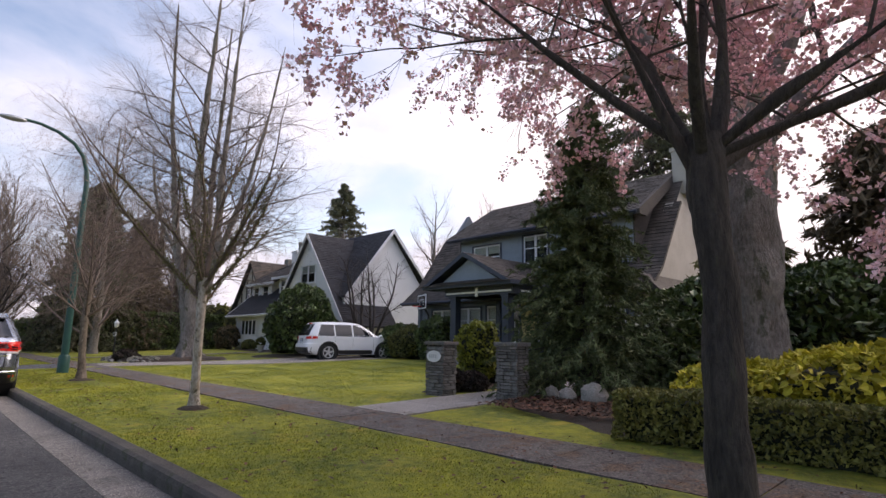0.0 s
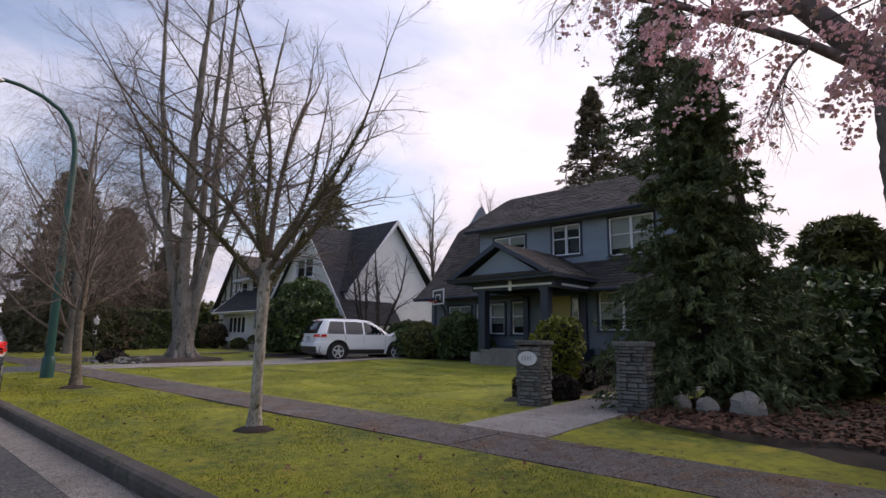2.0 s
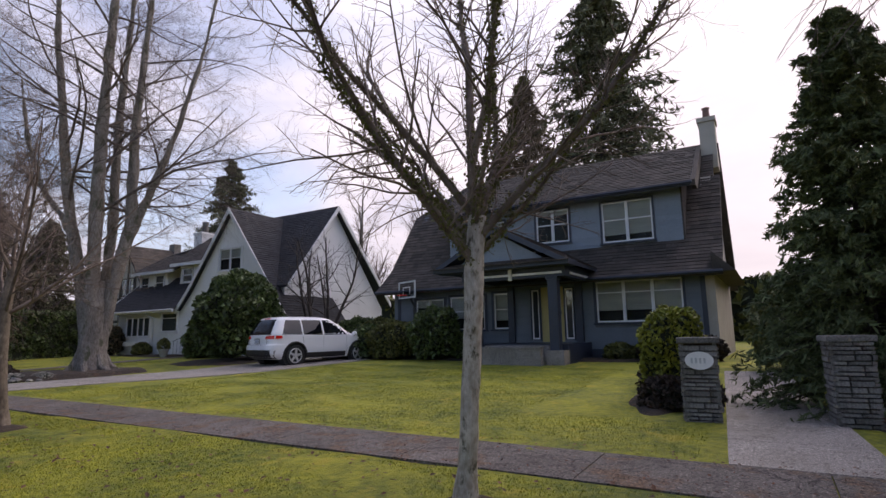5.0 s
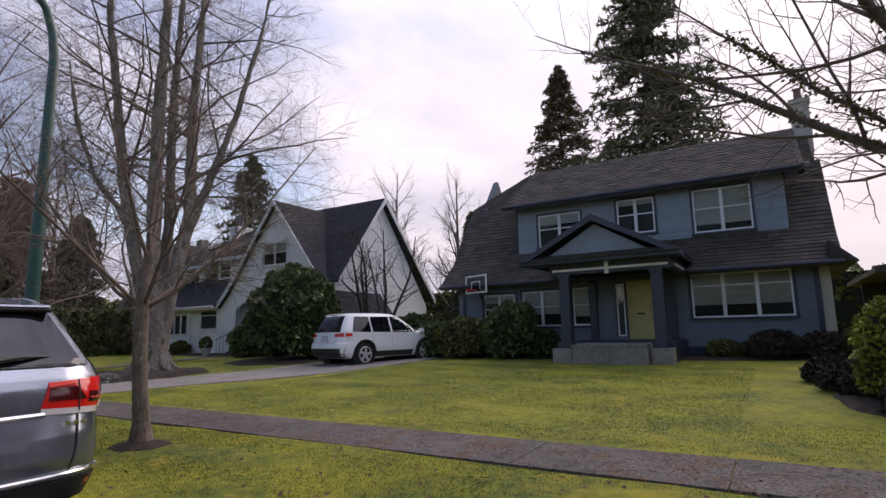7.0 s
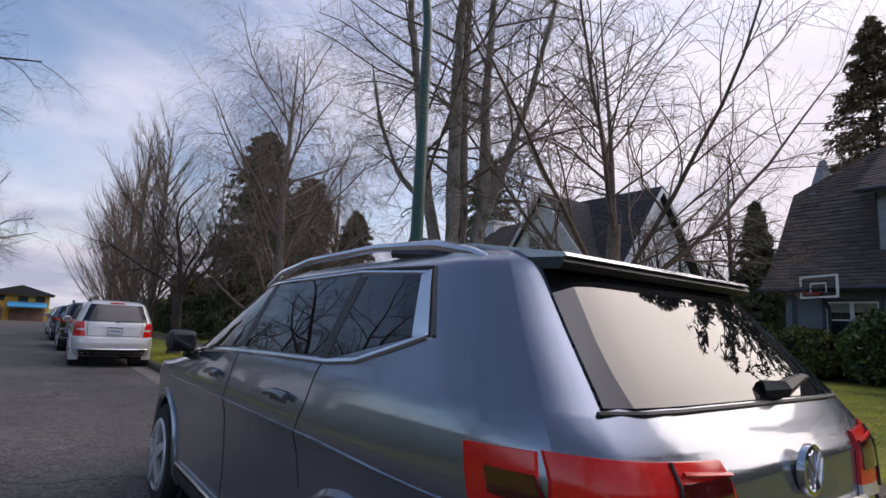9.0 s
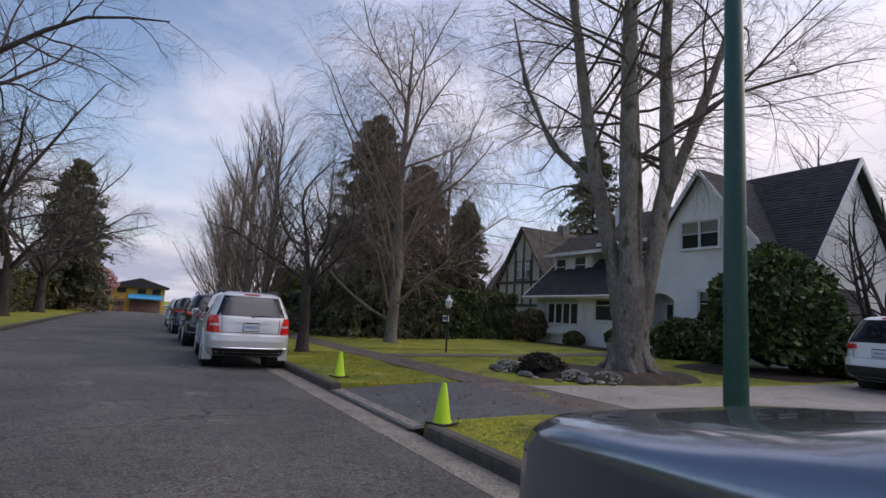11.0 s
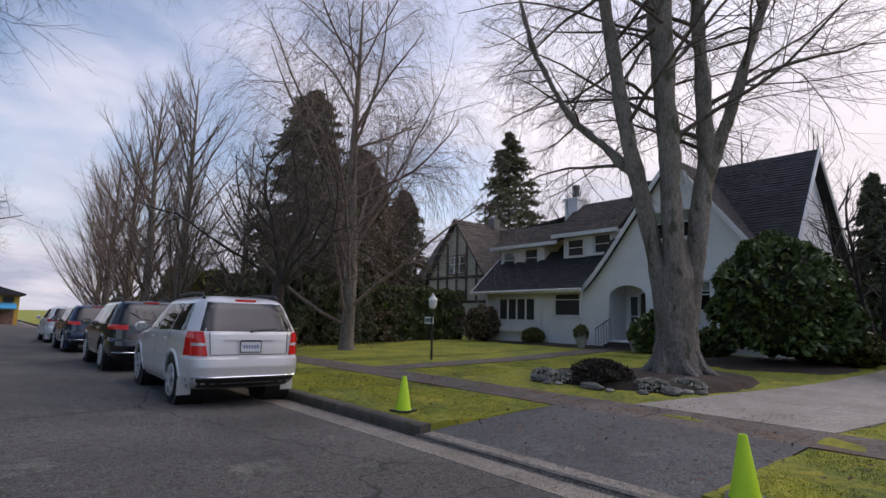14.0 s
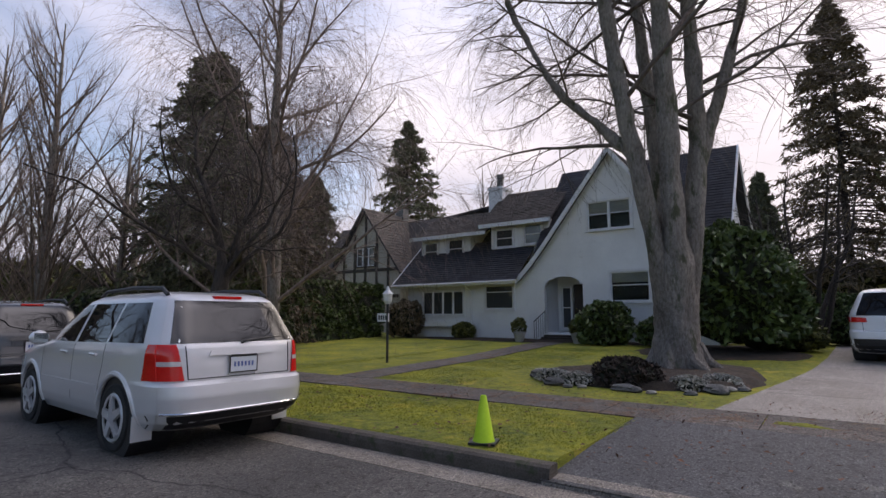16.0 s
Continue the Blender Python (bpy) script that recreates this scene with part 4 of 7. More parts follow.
# ---- grey house and carport beyond the path ----
grey_house = thing("house", "low brown house with a carport behind the garden", "house", (28, 5, 0.4, 0))
wpart("wall", Shape().box(28, 36, -2, 4.2, 0.2, 3.4), BEIGE, grey_house)
wpart("roof", Shape().prism([(-2.8, 3.3), (9.0, 3.3), (9.0, 3.5), (3.0, 5.4), (-2.8, 3.5)], "x", 27.2, 37), SHAKE, grey_house)
for y in (4.6, 8.4):
    wpart("post", Shape().box(27.4, 27.6, y, y + 0.2, 0.2, 3.3), DARKWOOD, grey_house)
wpart("carport_back", Shape().box(34, 34.2, 4.2, 8.7, 0.2, 3.3), DARKWOOD, grey_house)

# ---- plants: growth of bare branches, tubes, leaves ----


def unit(a):
    return a / np.maximum(np.linalg.norm(a, axis=-1, keepdims=True), 1e-9)


def extend(rng, p, d, length, radius, segs, wander, lift, tip):
    pts, dirs = [p], unit(d)
    for _ in range(segs):
        dirs = unit(dirs + rng.normal(0, wander, dirs.shape) + np.array([0, 0, lift]))
        pts.append(pts[-1] + dirs * (length / segs)[:, None])
    rad = radius[:, None] * (1 - (1 - tip) * np.linspace(0, 1, segs + 1)[None, :])
    return np.stack(pts, 1), rad, length


def sprout(rng, parent, n, t, angle, ratio, rad, segs, wander, lift, tip=0.25, keep=0.5, flatten=1.0, rmax=9.0):
    """n side branches on every parent, at a share t along it and at an angle in degrees."""
    pts, prad, plen = parent
    count, m = len(pts), pts.shape[1] - 1
    u = (np.arange(n)[None, :] + rng.random((count, n))) / n * (t[1] - t[0]) + t[0]
    f = u * m
    i = np.minimum(f.astype(int), m - 1)
    w = (f - i)[..., None]
    row = np.arange(count)[:, None]
    a, b = pts[row, i], pts[row, i + 1]
    p, tangent = a * (1 - w) + b * w, unit(b - a)
    side = rng.normal(0, 1, tangent.shape)
    side[..., 2] *= flatten
    side = unit(side - tangent * (side * tangent).sum(-1, keepdims=True))
    ang = np.radians(rng.uniform(angle[0], angle[1], u.shape))[..., None]
    d = tangent * np.cos(ang) + side * np.sin(ang)
    length = plen[:, None] * rng.uniform(ratio[0], ratio[1], u.shape) * (1 - keep * (u - t[0]) / max(1e-6, t[1] - t[0]))
    r = np.minimum((prad[row, i] * (1 - w[..., 0]) + prad[row, i + 1] * w[..., 0]) * rad, rmax)
    return extend(rng, p.reshape(-1, 3), d.reshape(-1, 3), length.ravel(), r.ravel(), segs, wander, lift, tip)


def tubes(name, groups, smooth=True):
    """groups: (branches, sides) pairs, joined into one mesh."""
    allv, allf, o = [], [], 0
    for (pts, rad, _), k in groups:
        n, m = pts.shape[:2]
        tan = unit(np.gradient(pts, axis=1))
        ref = np.where(np.abs(tan[..., 2:3]) < 0.9, np.array([0, 0, 1.0]), np.array([1.0, 0, 0]))
        ref = np.broadcast_to(ref[:, :1], tan.shape)
        s1 = unit(np.cross(tan, ref))
        s2 = np.cross(tan, s1)
        a = np.linspace(0, 2 * np.pi, k, endpoint=False)
        ring = pts[:, :, None] + rad[:, :, None, None] * (s1[:, :, None] * np.cos(a)[:, None] + s2[:, :, None] * np.sin(a)[:, None])
        idx = np.arange(n * m * k).reshape(n, m, k) + o
        nxt = np.roll(idx, -1, 2)
        f = np.stack([idx[:, :-1], nxt[:, :-1], nxt[:, 1:], idx[:, 1:]], -1).reshape(-1, 4)
        allv.append(ring.reshape(-1, 3))
        allf.append(f)
        o += n * m * k
    return arrays(name, np.concatenate(allv), np.concatenate(allf), smooth)


def roots_of(rng, roots, segs, wander, lift, tip):
    p, d, length, r = [np.array([q[i] for q in roots], float) for i in range(4)]
    return extend(rng, p, d, length, r, segs, wander, lift, tip)


def leaves(name, points, size, rng, long=1.6, out=None, lean=0.6, droop=0.0):
    """Small folded leaves of four corners each at the points; out: the way they face."""
    n = len(points)
    d = unit(rng.normal(0, 1, (n, 3)) + (0 if out is None else out * lean) + np.array([0, 0, -droop]))
    s = unit(np.cross(d, rng.normal(0, 1, (n, 3))))
    up_v = np.cross(s, d)
    sz = size * rng.uniform(0.6, 1.4, n)[:, None]
    a = points - d * sz * long * 0.5
    c = points + d * sz * long * 0.5
    b = points + s * sz * 0.5 + up_v * sz * 0.18
    e = points - s * sz * 0.5 + up_v * sz * 0.18
    v = np.stack([a, b, c, e], 1).reshape(-1, 3)
    return arrays(name, v, np.arange(4 * n).reshape(n, 4))


def along(branches, count, rng, spread=0.0, lo=0.15):
    pts = branches[0]
    n, m = pts.shape[0], pts.shape[1] - 1
    i = rng.integers(0, n, count)
    f = rng.uniform(lo, 1, count) * m
    k = np.minimum(f.astype(int), m - 1)
    w = (f - k)[:, None]
    return pts[i, k] * (1 - w) + pts[i, k + 1] * w + rng.normal(0, spread, (count, 3)) if spread else pts[i, k] * (1 - w) + pts[i, k + 1] * w


def resample(branch, n):
    pts, rad, length = branch
    s = np.concatenate([[0], np.cumsum(np.linalg.norm(np.diff(pts[0], axis=0), axis=1))])
    u = np.linspace(0, s[-1], n)
    return np.stack([np.interp(u, s, pts[0][:, k]) for k in range(3)], 1)[None], np.interp(u, s, rad[0])[None], length


def relief(me, amount):
    """Burrs, seams and swellings of an old trunk, along the normals."""
    if amount:
        for v in me.vertices:
            c = v.co
            k = noise.noise(Vector((c.x * 3, c.y * 3, c.z * 1.1))) + 0.6 * noise.noise(Vector((c.x * 9, c.y * 9, c.z * 3 + 7))) + 0.35 * noise.noise(Vector((c.x * 25, c.y * 25, c.z * 9)))
            v.co = c + v.normal * amount * k
        me.update()
    return me


def bare_tree(name, label, at, trunk_groups, crown_groups, bark, twig, blossom=None, group="", turn=0.0, gnarl=0.0):
    t = thing(name, label, "tree", (at[0], at[1], at[2], turn), group)
    if gnarl:
        trunk_groups = [(resample(b, 60), k * 2) if len(b[0]) == 1 else (b, k) for b, k in trunk_groups]
    part("trunk", relief(tubes("trunk", trunk_groups), gnarl), bark, t)
    part("crown", tubes("crown", crown_groups), twig, t)
    if blossom is not None:
        part("blossom", blossom[0], blossom[1], t, blossom[2])
    return t


def trunk_path(points, radii):
    """One bent trunk as a branch: points and radii given."""
    p = np.array(points, float)[None]
    return p, np.array(radii, float)[None], np.array([np.linalg.norm(np.diff(p[0], axis=0), axis=1).sum()])


def lumpy(points, rng_seed, amount, scale):
    noise.seed_set(rng_seed)
    return np.array([amount * noise.noise(Vector(p) * scale) for p in points])


def blob_leaves(name, boxes, count, size, seed, droop=0.0, lump=0.25):
    """Leaves over the lumpy skin of ellipsoids (centre, radii), sunk unevenly into it."""
    rng = np.random.default_rng(seed)
    pts, outs = [], []
    total = sum(r[0] * r[1] + r[1] * r[2] + r[0] * r[2] for _, r in boxes)
    for c, r in boxes:
        n = int(count * (r[0] * r[1] + r[1] * r[2] + r[0] * r[2]) / total)
        d = unit(rng.normal(0, 1, (n, 3)))
        d[:, 2] = np.where(d[:, 2] < -0.75, -d[:, 2], d[:, 2])
        k = 1 + lumpy(d * 2.2 + np.array(c), seed, lump, 1.1)[:, None] - rng.exponential(0.07, n)[:, None]
        pts.append(np.array(c) + d * np.array(r) * k)
        outs.append(d)
    p, o = np.concatenate(pts), np.concatenate(outs)
    keep = p[:, 2] > 0.02
    return leaves(name, p[keep], size, rng, 1.6, o[keep], 0.9, droop)


def blob_core(boxes, seed, shrink=0.86, lump=0.25):
    s = Shape()
    noise.seed_set(seed)
    for c, r in boxes:
        v, f, n, m = [], [], 14, 9
        for j in range(m + 1):
            th = math.pi * j / m
            for i in range(n):
                ph = 2 * math.pi * i / n
                d = Vector((math.sin(th) * math.cos(ph), math.sin(th) * math.sin(ph), math.cos(th)))
                k = shrink * (1 + lump * noise.noise((d * 2.2 + Vector(c)) * 1.1))
                v.append((c[0] + d.x * r[0] * k, c[1] + d.y * r[1] * k, max(0.0, c[2] + d.z * r[2] * k)))
        f = [(j * n + i, j * n + (i + 1) % n, (j + 1) * n + (i + 1) % n, (j + 1) * n + i) for j in range(m) for i in range(n)]
        s.add(v, f)
    return s


def bush(name, label, at, boxes, mat, count, size, seed, category="bush", droop=0.0, core=None, lump=0.25, group=""):
    """Boxes are given about the foot of the bush."""
    b = thing(name, label, category, (at[0], at[1], ground_z(at[0]), 0), group)
    # the core's near-black colour paints the shade deep in the bush
    part("core", blob_core(boxes, seed, lump=lump), core or INNER_SHADE, b)
    part("foliage", blob_leaves("foliage", boxes, count, size, seed, droop, lump), mat, b)
    return b


GOLDGREEN = material("yellow_green_leaf", (0.10, 0.12, 0.012), (0.27, 0.27, 0.025), 0.65, 2.0, 9, 0, island=0.45)
# near-black, standing for shade between the leaves
INNER_SHADE = material("foliage_inner_shade", (0.008, 0.010, 0.005), (0.02, 0.024, 0.01), 0.9, 3.0, 20, 0.3)


def conifer(name, label, at, height, radius, seed, mat, low=0.6, whorls=34, per=9, droop=-0.10, spray=0.16, density=26, shape=1.0, trunk_r=None, ragged=0.25, group=""):
    rng = np.random.default_rng(seed)
    c = thing(name, label, "conifer", (at[0], at[1], ground_z(at[0]) if len(at) < 3 else at[2], 0), group)
    tr = trunk_r or height * 0.014
    trunk = trunk_path([(0, 0, -0.1), (0.02, 0.01, height * 0.4), (0.0, 0.03, height)], [tr, tr * 0.65, 0.01])
    part("trunk", tubes("trunk", [(trunk, 8)]), BARK_DARK, c)
    zs = np.repeat(np.linspace(low, height * 0.985, whorls), per) + rng.normal(0, height * 0.008, whorls * per)
    u = np.clip((zs - low) / (height - low), 0, 1)
    reach = radius * np.power(1 - u, shape) * rng.uniform(1 - ragged, 1 + ragged * 0.6, len(zs)) + 0.10
    ph = rng.uniform(0, 2 * np.pi, len(zs))
    d = np.stack([np.cos(ph), np.sin(ph), np.interp(u, [0, 0.5, 1], [-0.05, 0.15, 0.7])], 1)
    p = np.stack([np.zeros_like(zs), np.zeros_like(zs), zs], 1)
    limbs = extend(rng, p, d, reach, np.full(len(zs), tr * 0.18), 5, 0.05, droop, 0.2)
    side = sprout(rng, limbs, 7, (0.25, 1.0), (35, 65), (0.28, 0.42), 0.5, 3, 0.06, droop * 0.7, 0.3, 0.5, 0.35)
    part("branchwork", tubes("branchwork", [(limbs, 4)]), BARK_DARK, c)
    n1, n2 = int(len(zs) * density * 0.4), int(len(zs) * density)
    pts = np.concatenate([along(limbs, n1, rng, spray * 0.35, 0.2), along(side, n2, rng, spray * 0.35, 0.05)])
    outward = unit(pts * np.array([1, 1, 0]))
    part("foliage", leaves("foliage", pts, spray * 0.55, rng, 4.6, outward, 1.0, 0.6), mat, c)
    return c


def V3(a):
    return np.array(a, float)


# ---- the great beech by the white house ----
rng = np.random.default_rng(11)
base = trunk_path([(0, 0, -0.25), (0, 0, 0.2), (0.02, 0, 0.7), (0.0, 0.02, 1.5), (-0.02, 0.02, 2.3), (0.0, 0.0, 3.1)], [0.72, 0.54, 0.46, 0.43, 0.42, 0.26])


def stem(points, radii):
    """A great stem; points: (aside, back, height), aside along the trunk's broad way."""
    p = np.array([(0.81 * a + 0.59 * b, -0.59 * a + 0.81 * b, h) for a, b, h in points])
    return resample((p[None], np.array(radii)[None], np.array([np.linalg.norm(np.diff(p, axis=0), axis=1).sum()])), 14)


stem_list = [
    stem([(-0.26, 0.0, 1.2), (-0.42, 0.02, 2.7), (-0.82, 0.05, 4.5), (-1.1, 0.1, 6.0), (-1.4, 0.2, 8.4), (-1.9, 0.3, 12), (-2.2, 0.4, 18.5)], [0.19, 0.20, 0.18, 0.165, 0.14, 0.10, 0.03]),
    stem([(-0.06, -0.18, 1.2), (-0.12, -0.2, 2.8), (-0.16, -0.2, 5.0), (-0.22, -0.2, 8.4), (-0.1, -0.3, 13), (0.2, -0.3, 20.0)], [0.24, 0.24, 0.22, 0.19, 0.13, 0.03]),
    stem([(0.12, 0.35, 1.6), (0.2, 0.5, 3.2), (0.22, 0.7, 5.5), (0.1, 1.0, 9.0), (0.2, 1.4, 13), (0.3, 1.6, 18.0)], [0.18, 0.18, 0.16, 0.13, 0.09, 0.03]),
    stem([(0.26, -0.05, 1.2), (0.46, -0.05, 2.8), (0.86, 0.0, 4.8), (0.86, 0.0, 6.6), (0.80, 0.05, 8.6), (1.0, 0.1, 13), (1.2, 0.2, 19.0)], [0.21, 0.22, 0.20, 0.175, 0.15, 0.10, 0.03]),
    stem([(0.80, 0.0, 4.4), (1.15, -0.1, 5.5), (1.62, -0.2, 6.8), (2.2, -0.3, 8.7), (3.0, -0.5, 12), (3.6, -0.6, 16.0)], [0.14, 0.14, 0.12, 0.10, 0.07, 0.02]),
    stem([(-0.85, 0.1, 4.6), (-1.3, 0.6, 5.4), (-2.1, 1.2, 6.4), (-2.9, 1.8, 8.5), (-3.4, 2.2, 11.0)], [0.11, 0.10, 0.09, 0.07, 0.02])]
stems = tuple(np.concatenate([b[k] for b in stem_list]) for k in range(3))
b1 = sprout(rng, stems, 17, (0.2, 0.98), (40, 80), (0.26, 0.46), 0.34, 8, 0.11, 0.0, 0.2, 0.6, rmax=0.06)
b2 = sprout(rng, b1, 10, (0.16, 1.0), (28, 60), (0.34, 0.58), 0.42, 6, 0.09, -0.02, 0.3, 0.45, rmax=0.025)
b3 = sprout(rng, b2, 9, (0.12, 1.0), (22, 55), (0.42, 0.75), 0.6, 4, 0.12, -0.10, 0.45, 0.4, rmax=0.012)
b4 = sprout(rng, b3, 2, (0.2, 1.0), (20, 50), (0.55, 0.9), 0.8, 2, 0.10, -0.08, 0.6, 0.4, rmax=0.009)
beech = bare_tree("beech_tree", "huge bare beech with several smooth grey stems", (10.75, 29.6, 0.30), [(base, 20), *[(b, 14) for b in stem_list]], [(b1, 6), (b2, 4), (b3, 3), (b4, 3)], BARK_GREY, TWIG_GREY, gnarl=0.06)
flares = Shape()
for k in range(7):
    a = 2 * math.pi * k / 7 + 0.3
    flares.tube([(0.40 * math.cos(a), 0.40 * math.sin(a), 0.55), (0.54 * math.cos(a), 0.54 * math.sin(a), 0.2), (0.92 * math.cos(a + 0.2), 0.92 * math.sin(a + 0.2), -0.06)], [0.10, 0.12, 0.06], 8)
part("root_flare", flares, BARK_GREY, beech, smooth=True)

# ---- two young street trees in the verge ----
rng = np.random.default_rng(21)
t1 = trunk_path([(0, 0.01, -0.1), (0, 0, 0.06), (-0.01, -0.03, 0.3), (-0.05, -0.11, 1.1), (-0.08, -0.16, 1.75), (-0.07, -0.19, 2.1)], [0.15, 0.098, 0.072, 0.063, 0.068, 0.058])
s1 = roots_of(rng, [((0.0, 0.0, 1.75), (-0.75, 0.15, 1), 3.6, 0.034), ((0.0, 0.02, 1.85), (0.2, 0.75, 0.9), 3.8, 0.036), ((0, 0, 1.9), (0.3, -0.8, 1), 3.6, 0.034), ((0.02, 0, 2.0), (0.05, 0.05, 1), 4.2, 0.044), ((0.0, 0, 1.95), (0.8, 0.1, 0.95), 3.4, 0.036), ((0, 0, 2.05), (-0.4, -0.45, 1), 3.8, 0.033), ((0, 0, 2.1), (-0.35, 0.5, 1), 3.9, 0.033)] + [((0.0, 0.0, 1.6 + 0.09 * k), (0.75 * math.cos(2.4 * k + 0.5), 0.75 * math.sin(2.4 * k + 0.5), 0.9), 3.0, 0.02) for k in range(6)], 8, 0.12, 0.035, 0.08)
s1[0][:] += np.array([-0.08, -0.17, 0.0])
c1 = sprout(rng, s1, 14, (0.10, 1.0), (28, 65), (0.2, 0.42), 0.5, 6, 0.12, 0.05, 0.35, 0.45, rmax=0.013)
c2 = sprout(rng, c1, 8, (0.15, 1.0), (28, 60), (0.28, 0.5), 0.6, 4, 0.12, 0.05, 0.5, 0.4, rmax=0.006)
c3 = sprout(rng, c2, 3, (0.2, 1.0), (30, 65), (0.25, 0.5), 0.7, 2, 0.10, 0.04, 0.5, 0.4, rmax=0.004)
moss = leaves("moss", along((s1[0][:, :6], s1[1][:, :6], s1[2]), 14000, rng, 0.022, 0.0), 0.018, rng)
tree1 = bare_tree("street_tree", "young bare street tree with pale scarred trunk and mossy limbs", (4.44, 11.58, 0.14), [(t1, 12)], [(s1, 8), (c1, 5), (c2, 3), (c3, 3)], BARK_STREET, TWIG, (moss, BARK_MOSS, "green moss on the limbs"), gnarl=0.012)
tree1.children[-1].name = "moss"
rng = np.random.default_rng(22)
t2 = trunk_path([(0, 0, -0.1), (0, 0, 0.05), (0.0, 0.02, 0.3), (-0.04, 0.05, 1.0), (-0.06, 0.04, 1.6), (-0.02, 0.02, 2.3)], [0.19, 0.135, 0.095, 0.082, 0.082, 0.055])
s2 = roots_of(rng, [((-0.05, 0.04, 1.6), (math.cos(a), math.sin(a), 0.7), 3.0, 0.027) for a in (0.2, 1.3, 2.3, 3.3, 4.3, 5.4)] + [((-0.02, 0.02, 2.2), (0.1, 0.1, 1), 2.9, 0.03), ((-0.02, 0.02, 2.2), (-0.5, -0.3, 1), 2.8, 0.027), ((-0.02, 0.02, 2.2), (0.4, 0.4, 1), 2.8, 0.027)], 8, 0.08, 0.03, 0.2)
c1 = sprout(rng, s2, 14, (0.12, 1.0), (30, 65), (0.32, 0.58), 0.5, 6, 0.12, 0.0, 0.35, 0.4, rmax=0.012)
c2 = sprout(rng, c1, 9, (0.15, 1.0), (28, 60), (0.32, 0.58), 0.6, 4, 0.14, -0.02, 0.5, 0.4, rmax=0.006)
c3 = sprout(rng, c2, 5, (0.2, 1.0), (30, 65), (0.3, 0.6), 0.7, 2, 0.10, -0.03, 0.5, 0.4, rmax=0.004)
bare_tree("street_tree", "young bare street tree with dense brown twigs", (4.35, 19.0, 0.14), [(t2, 12)], [(s2, 8), (c1, 5), (c2, 3), (c3, 3)], BARK_BROWN, TWIG, gnarl=0.012)

# ---- flowering cherry in the verge ----
rng = np.random.default_rng(31)
t3 = trunk_path([(0, 0, -0.1), (0.0, 0, 0.15), (0, 0.01, 0.7), (0.03, 0.02, 1.5), (0.02, 0.05, 2.1), (0.05, 0.04, 2.5)], [0.20, 0.15, 0.122, 0.112, 0.125, 0.10])
s3 = roots_of(rng, [((0.03, 0.05, 2.1), (-0.25, 0.35, 1), 5.8, 0.036), ((0.05, 0.02, 2.2), (0.35, -0.2, 1), 5.5, 0.05), ((0.03, 0.05, 2.3), (0.45, 0.6, 1.0), 6.6, 0.032), ((0.05, 0.0, 2.35), (0.8, 0.2, 1.0), 5.8, 0.034), ((0.0, 0.05, 2.3), (-0.7, -0.3, 0.9), 5.0, 0.034), ((0.03, 0.1, 2.4), (0.1, 0.8, 0.9), 6.8, 0.030), ((0.05, 0.0, 2.4), (0.4, -0.9, 0.8), 5.0, 0.034), ((0.05, 0, 2.25), (1.0, -0.15, 0.75), 6.0, 0.036), ((0.05, 0, 2.35), (0.9, -0.6, 0.7), 5.6, 0.032), ((0.04, 0.02, 2.45), (0.6, 0.1, 1.1), 6.0, 0.032)], 10, 0.11, 0.015, 0.2)
c1 = sprout(rng, s3, 14, (0.18, 1.0), (30, 68), (0.32, 0.56), 0.45, 7, 0.10, 0.0, 0.3, 0.45, rmax=0.024)
c2 = sprout(rng, c1, 10, (0.12, 1.0), (28, 60), (0.32, 0.58), 0.5, 5, 0.12, -0.03, 0.4, 0.4, rmax=0.008)
c3 = sprout(rng, c2, 6, (0.2, 1.0), (25, 60), (0.35, 0.6), 0.6, 3, 0.12, -0.05, 0.4, 0.4, rmax=0.005)
centres = np.concatenate([along(c2, 12000, rng, 0.03, 0.1), along(c3, 13500, rng, 0.02, 0.1)])
centres = centres[(rng.random(len(centres)) < np.interp(centres[:, 1], [1.0, 3.4, 5.0], [0.85, 0.7, 0.15]))]
petals = np.repeat(centres, 7, 0) + rng.normal(0, 0.036, (len(centres) * 7, 3))
bare_tree("cherry_tree", "dark-barked cherry tree with clusters of pink blossom", (4.55, 3.58, 0.14), [(t3, 14), (s3, 10)], [(c1, 6), (c2, 4), (c3, 3)], BARK_DARK, TWIG_DARK, (leaves("blossom", petals, 0.047, rng, 1.1), PINK, "clusters of pink blossom"), gnarl=0.03)

# ---- big grey tree behind the hedge ----
rng = np.random.default_rng(41)
t4 = trunk_path([(0, 0, -0.2), (0, 0, 0.3), (0, 0.02, 1.2), (0.05, 0.0, 3.2), (0.12, -0.05, 4.8), (0.1, 0, 5.6)], [0.74, 0.52, 0.44, 0.42, 0.44, 0.38])
s4 = roots_of(rng, [((0.1, -0.05, 4.8), (-0.35, 0.55, 1), 9.0, 0.24), ((0.1, 0, 5.2), (0.35, -0.35, 1), 9.0, 0.26), ((0.12, -0.05, 4.6), (0.1, -0.75, 0.9), 8.0, 0.2), ((0.1, 0, 5.4), (-0.2, 0.0, 1), 9.5, 0.24), ((0.1, 0, 5.0), (-0.7, 0.85, 0.75), 8.0, 0.10)], 10, 0.07, 0.02, 0.18)
c1 = sprout(rng, s4, 10, (0.2, 1.0), (35, 70), (0.3, 0.5), 0.42, 7, 0.10, 0.0, 0.22, 0.5, rmax=0.09)
c2 = sprout(rng, c1, 8, (0.18, 1.0), (30, 60), (0.32, 0.55), 0.5, 6, 0.12, -0.06, 0.3, 0.4, rmax=0.016)
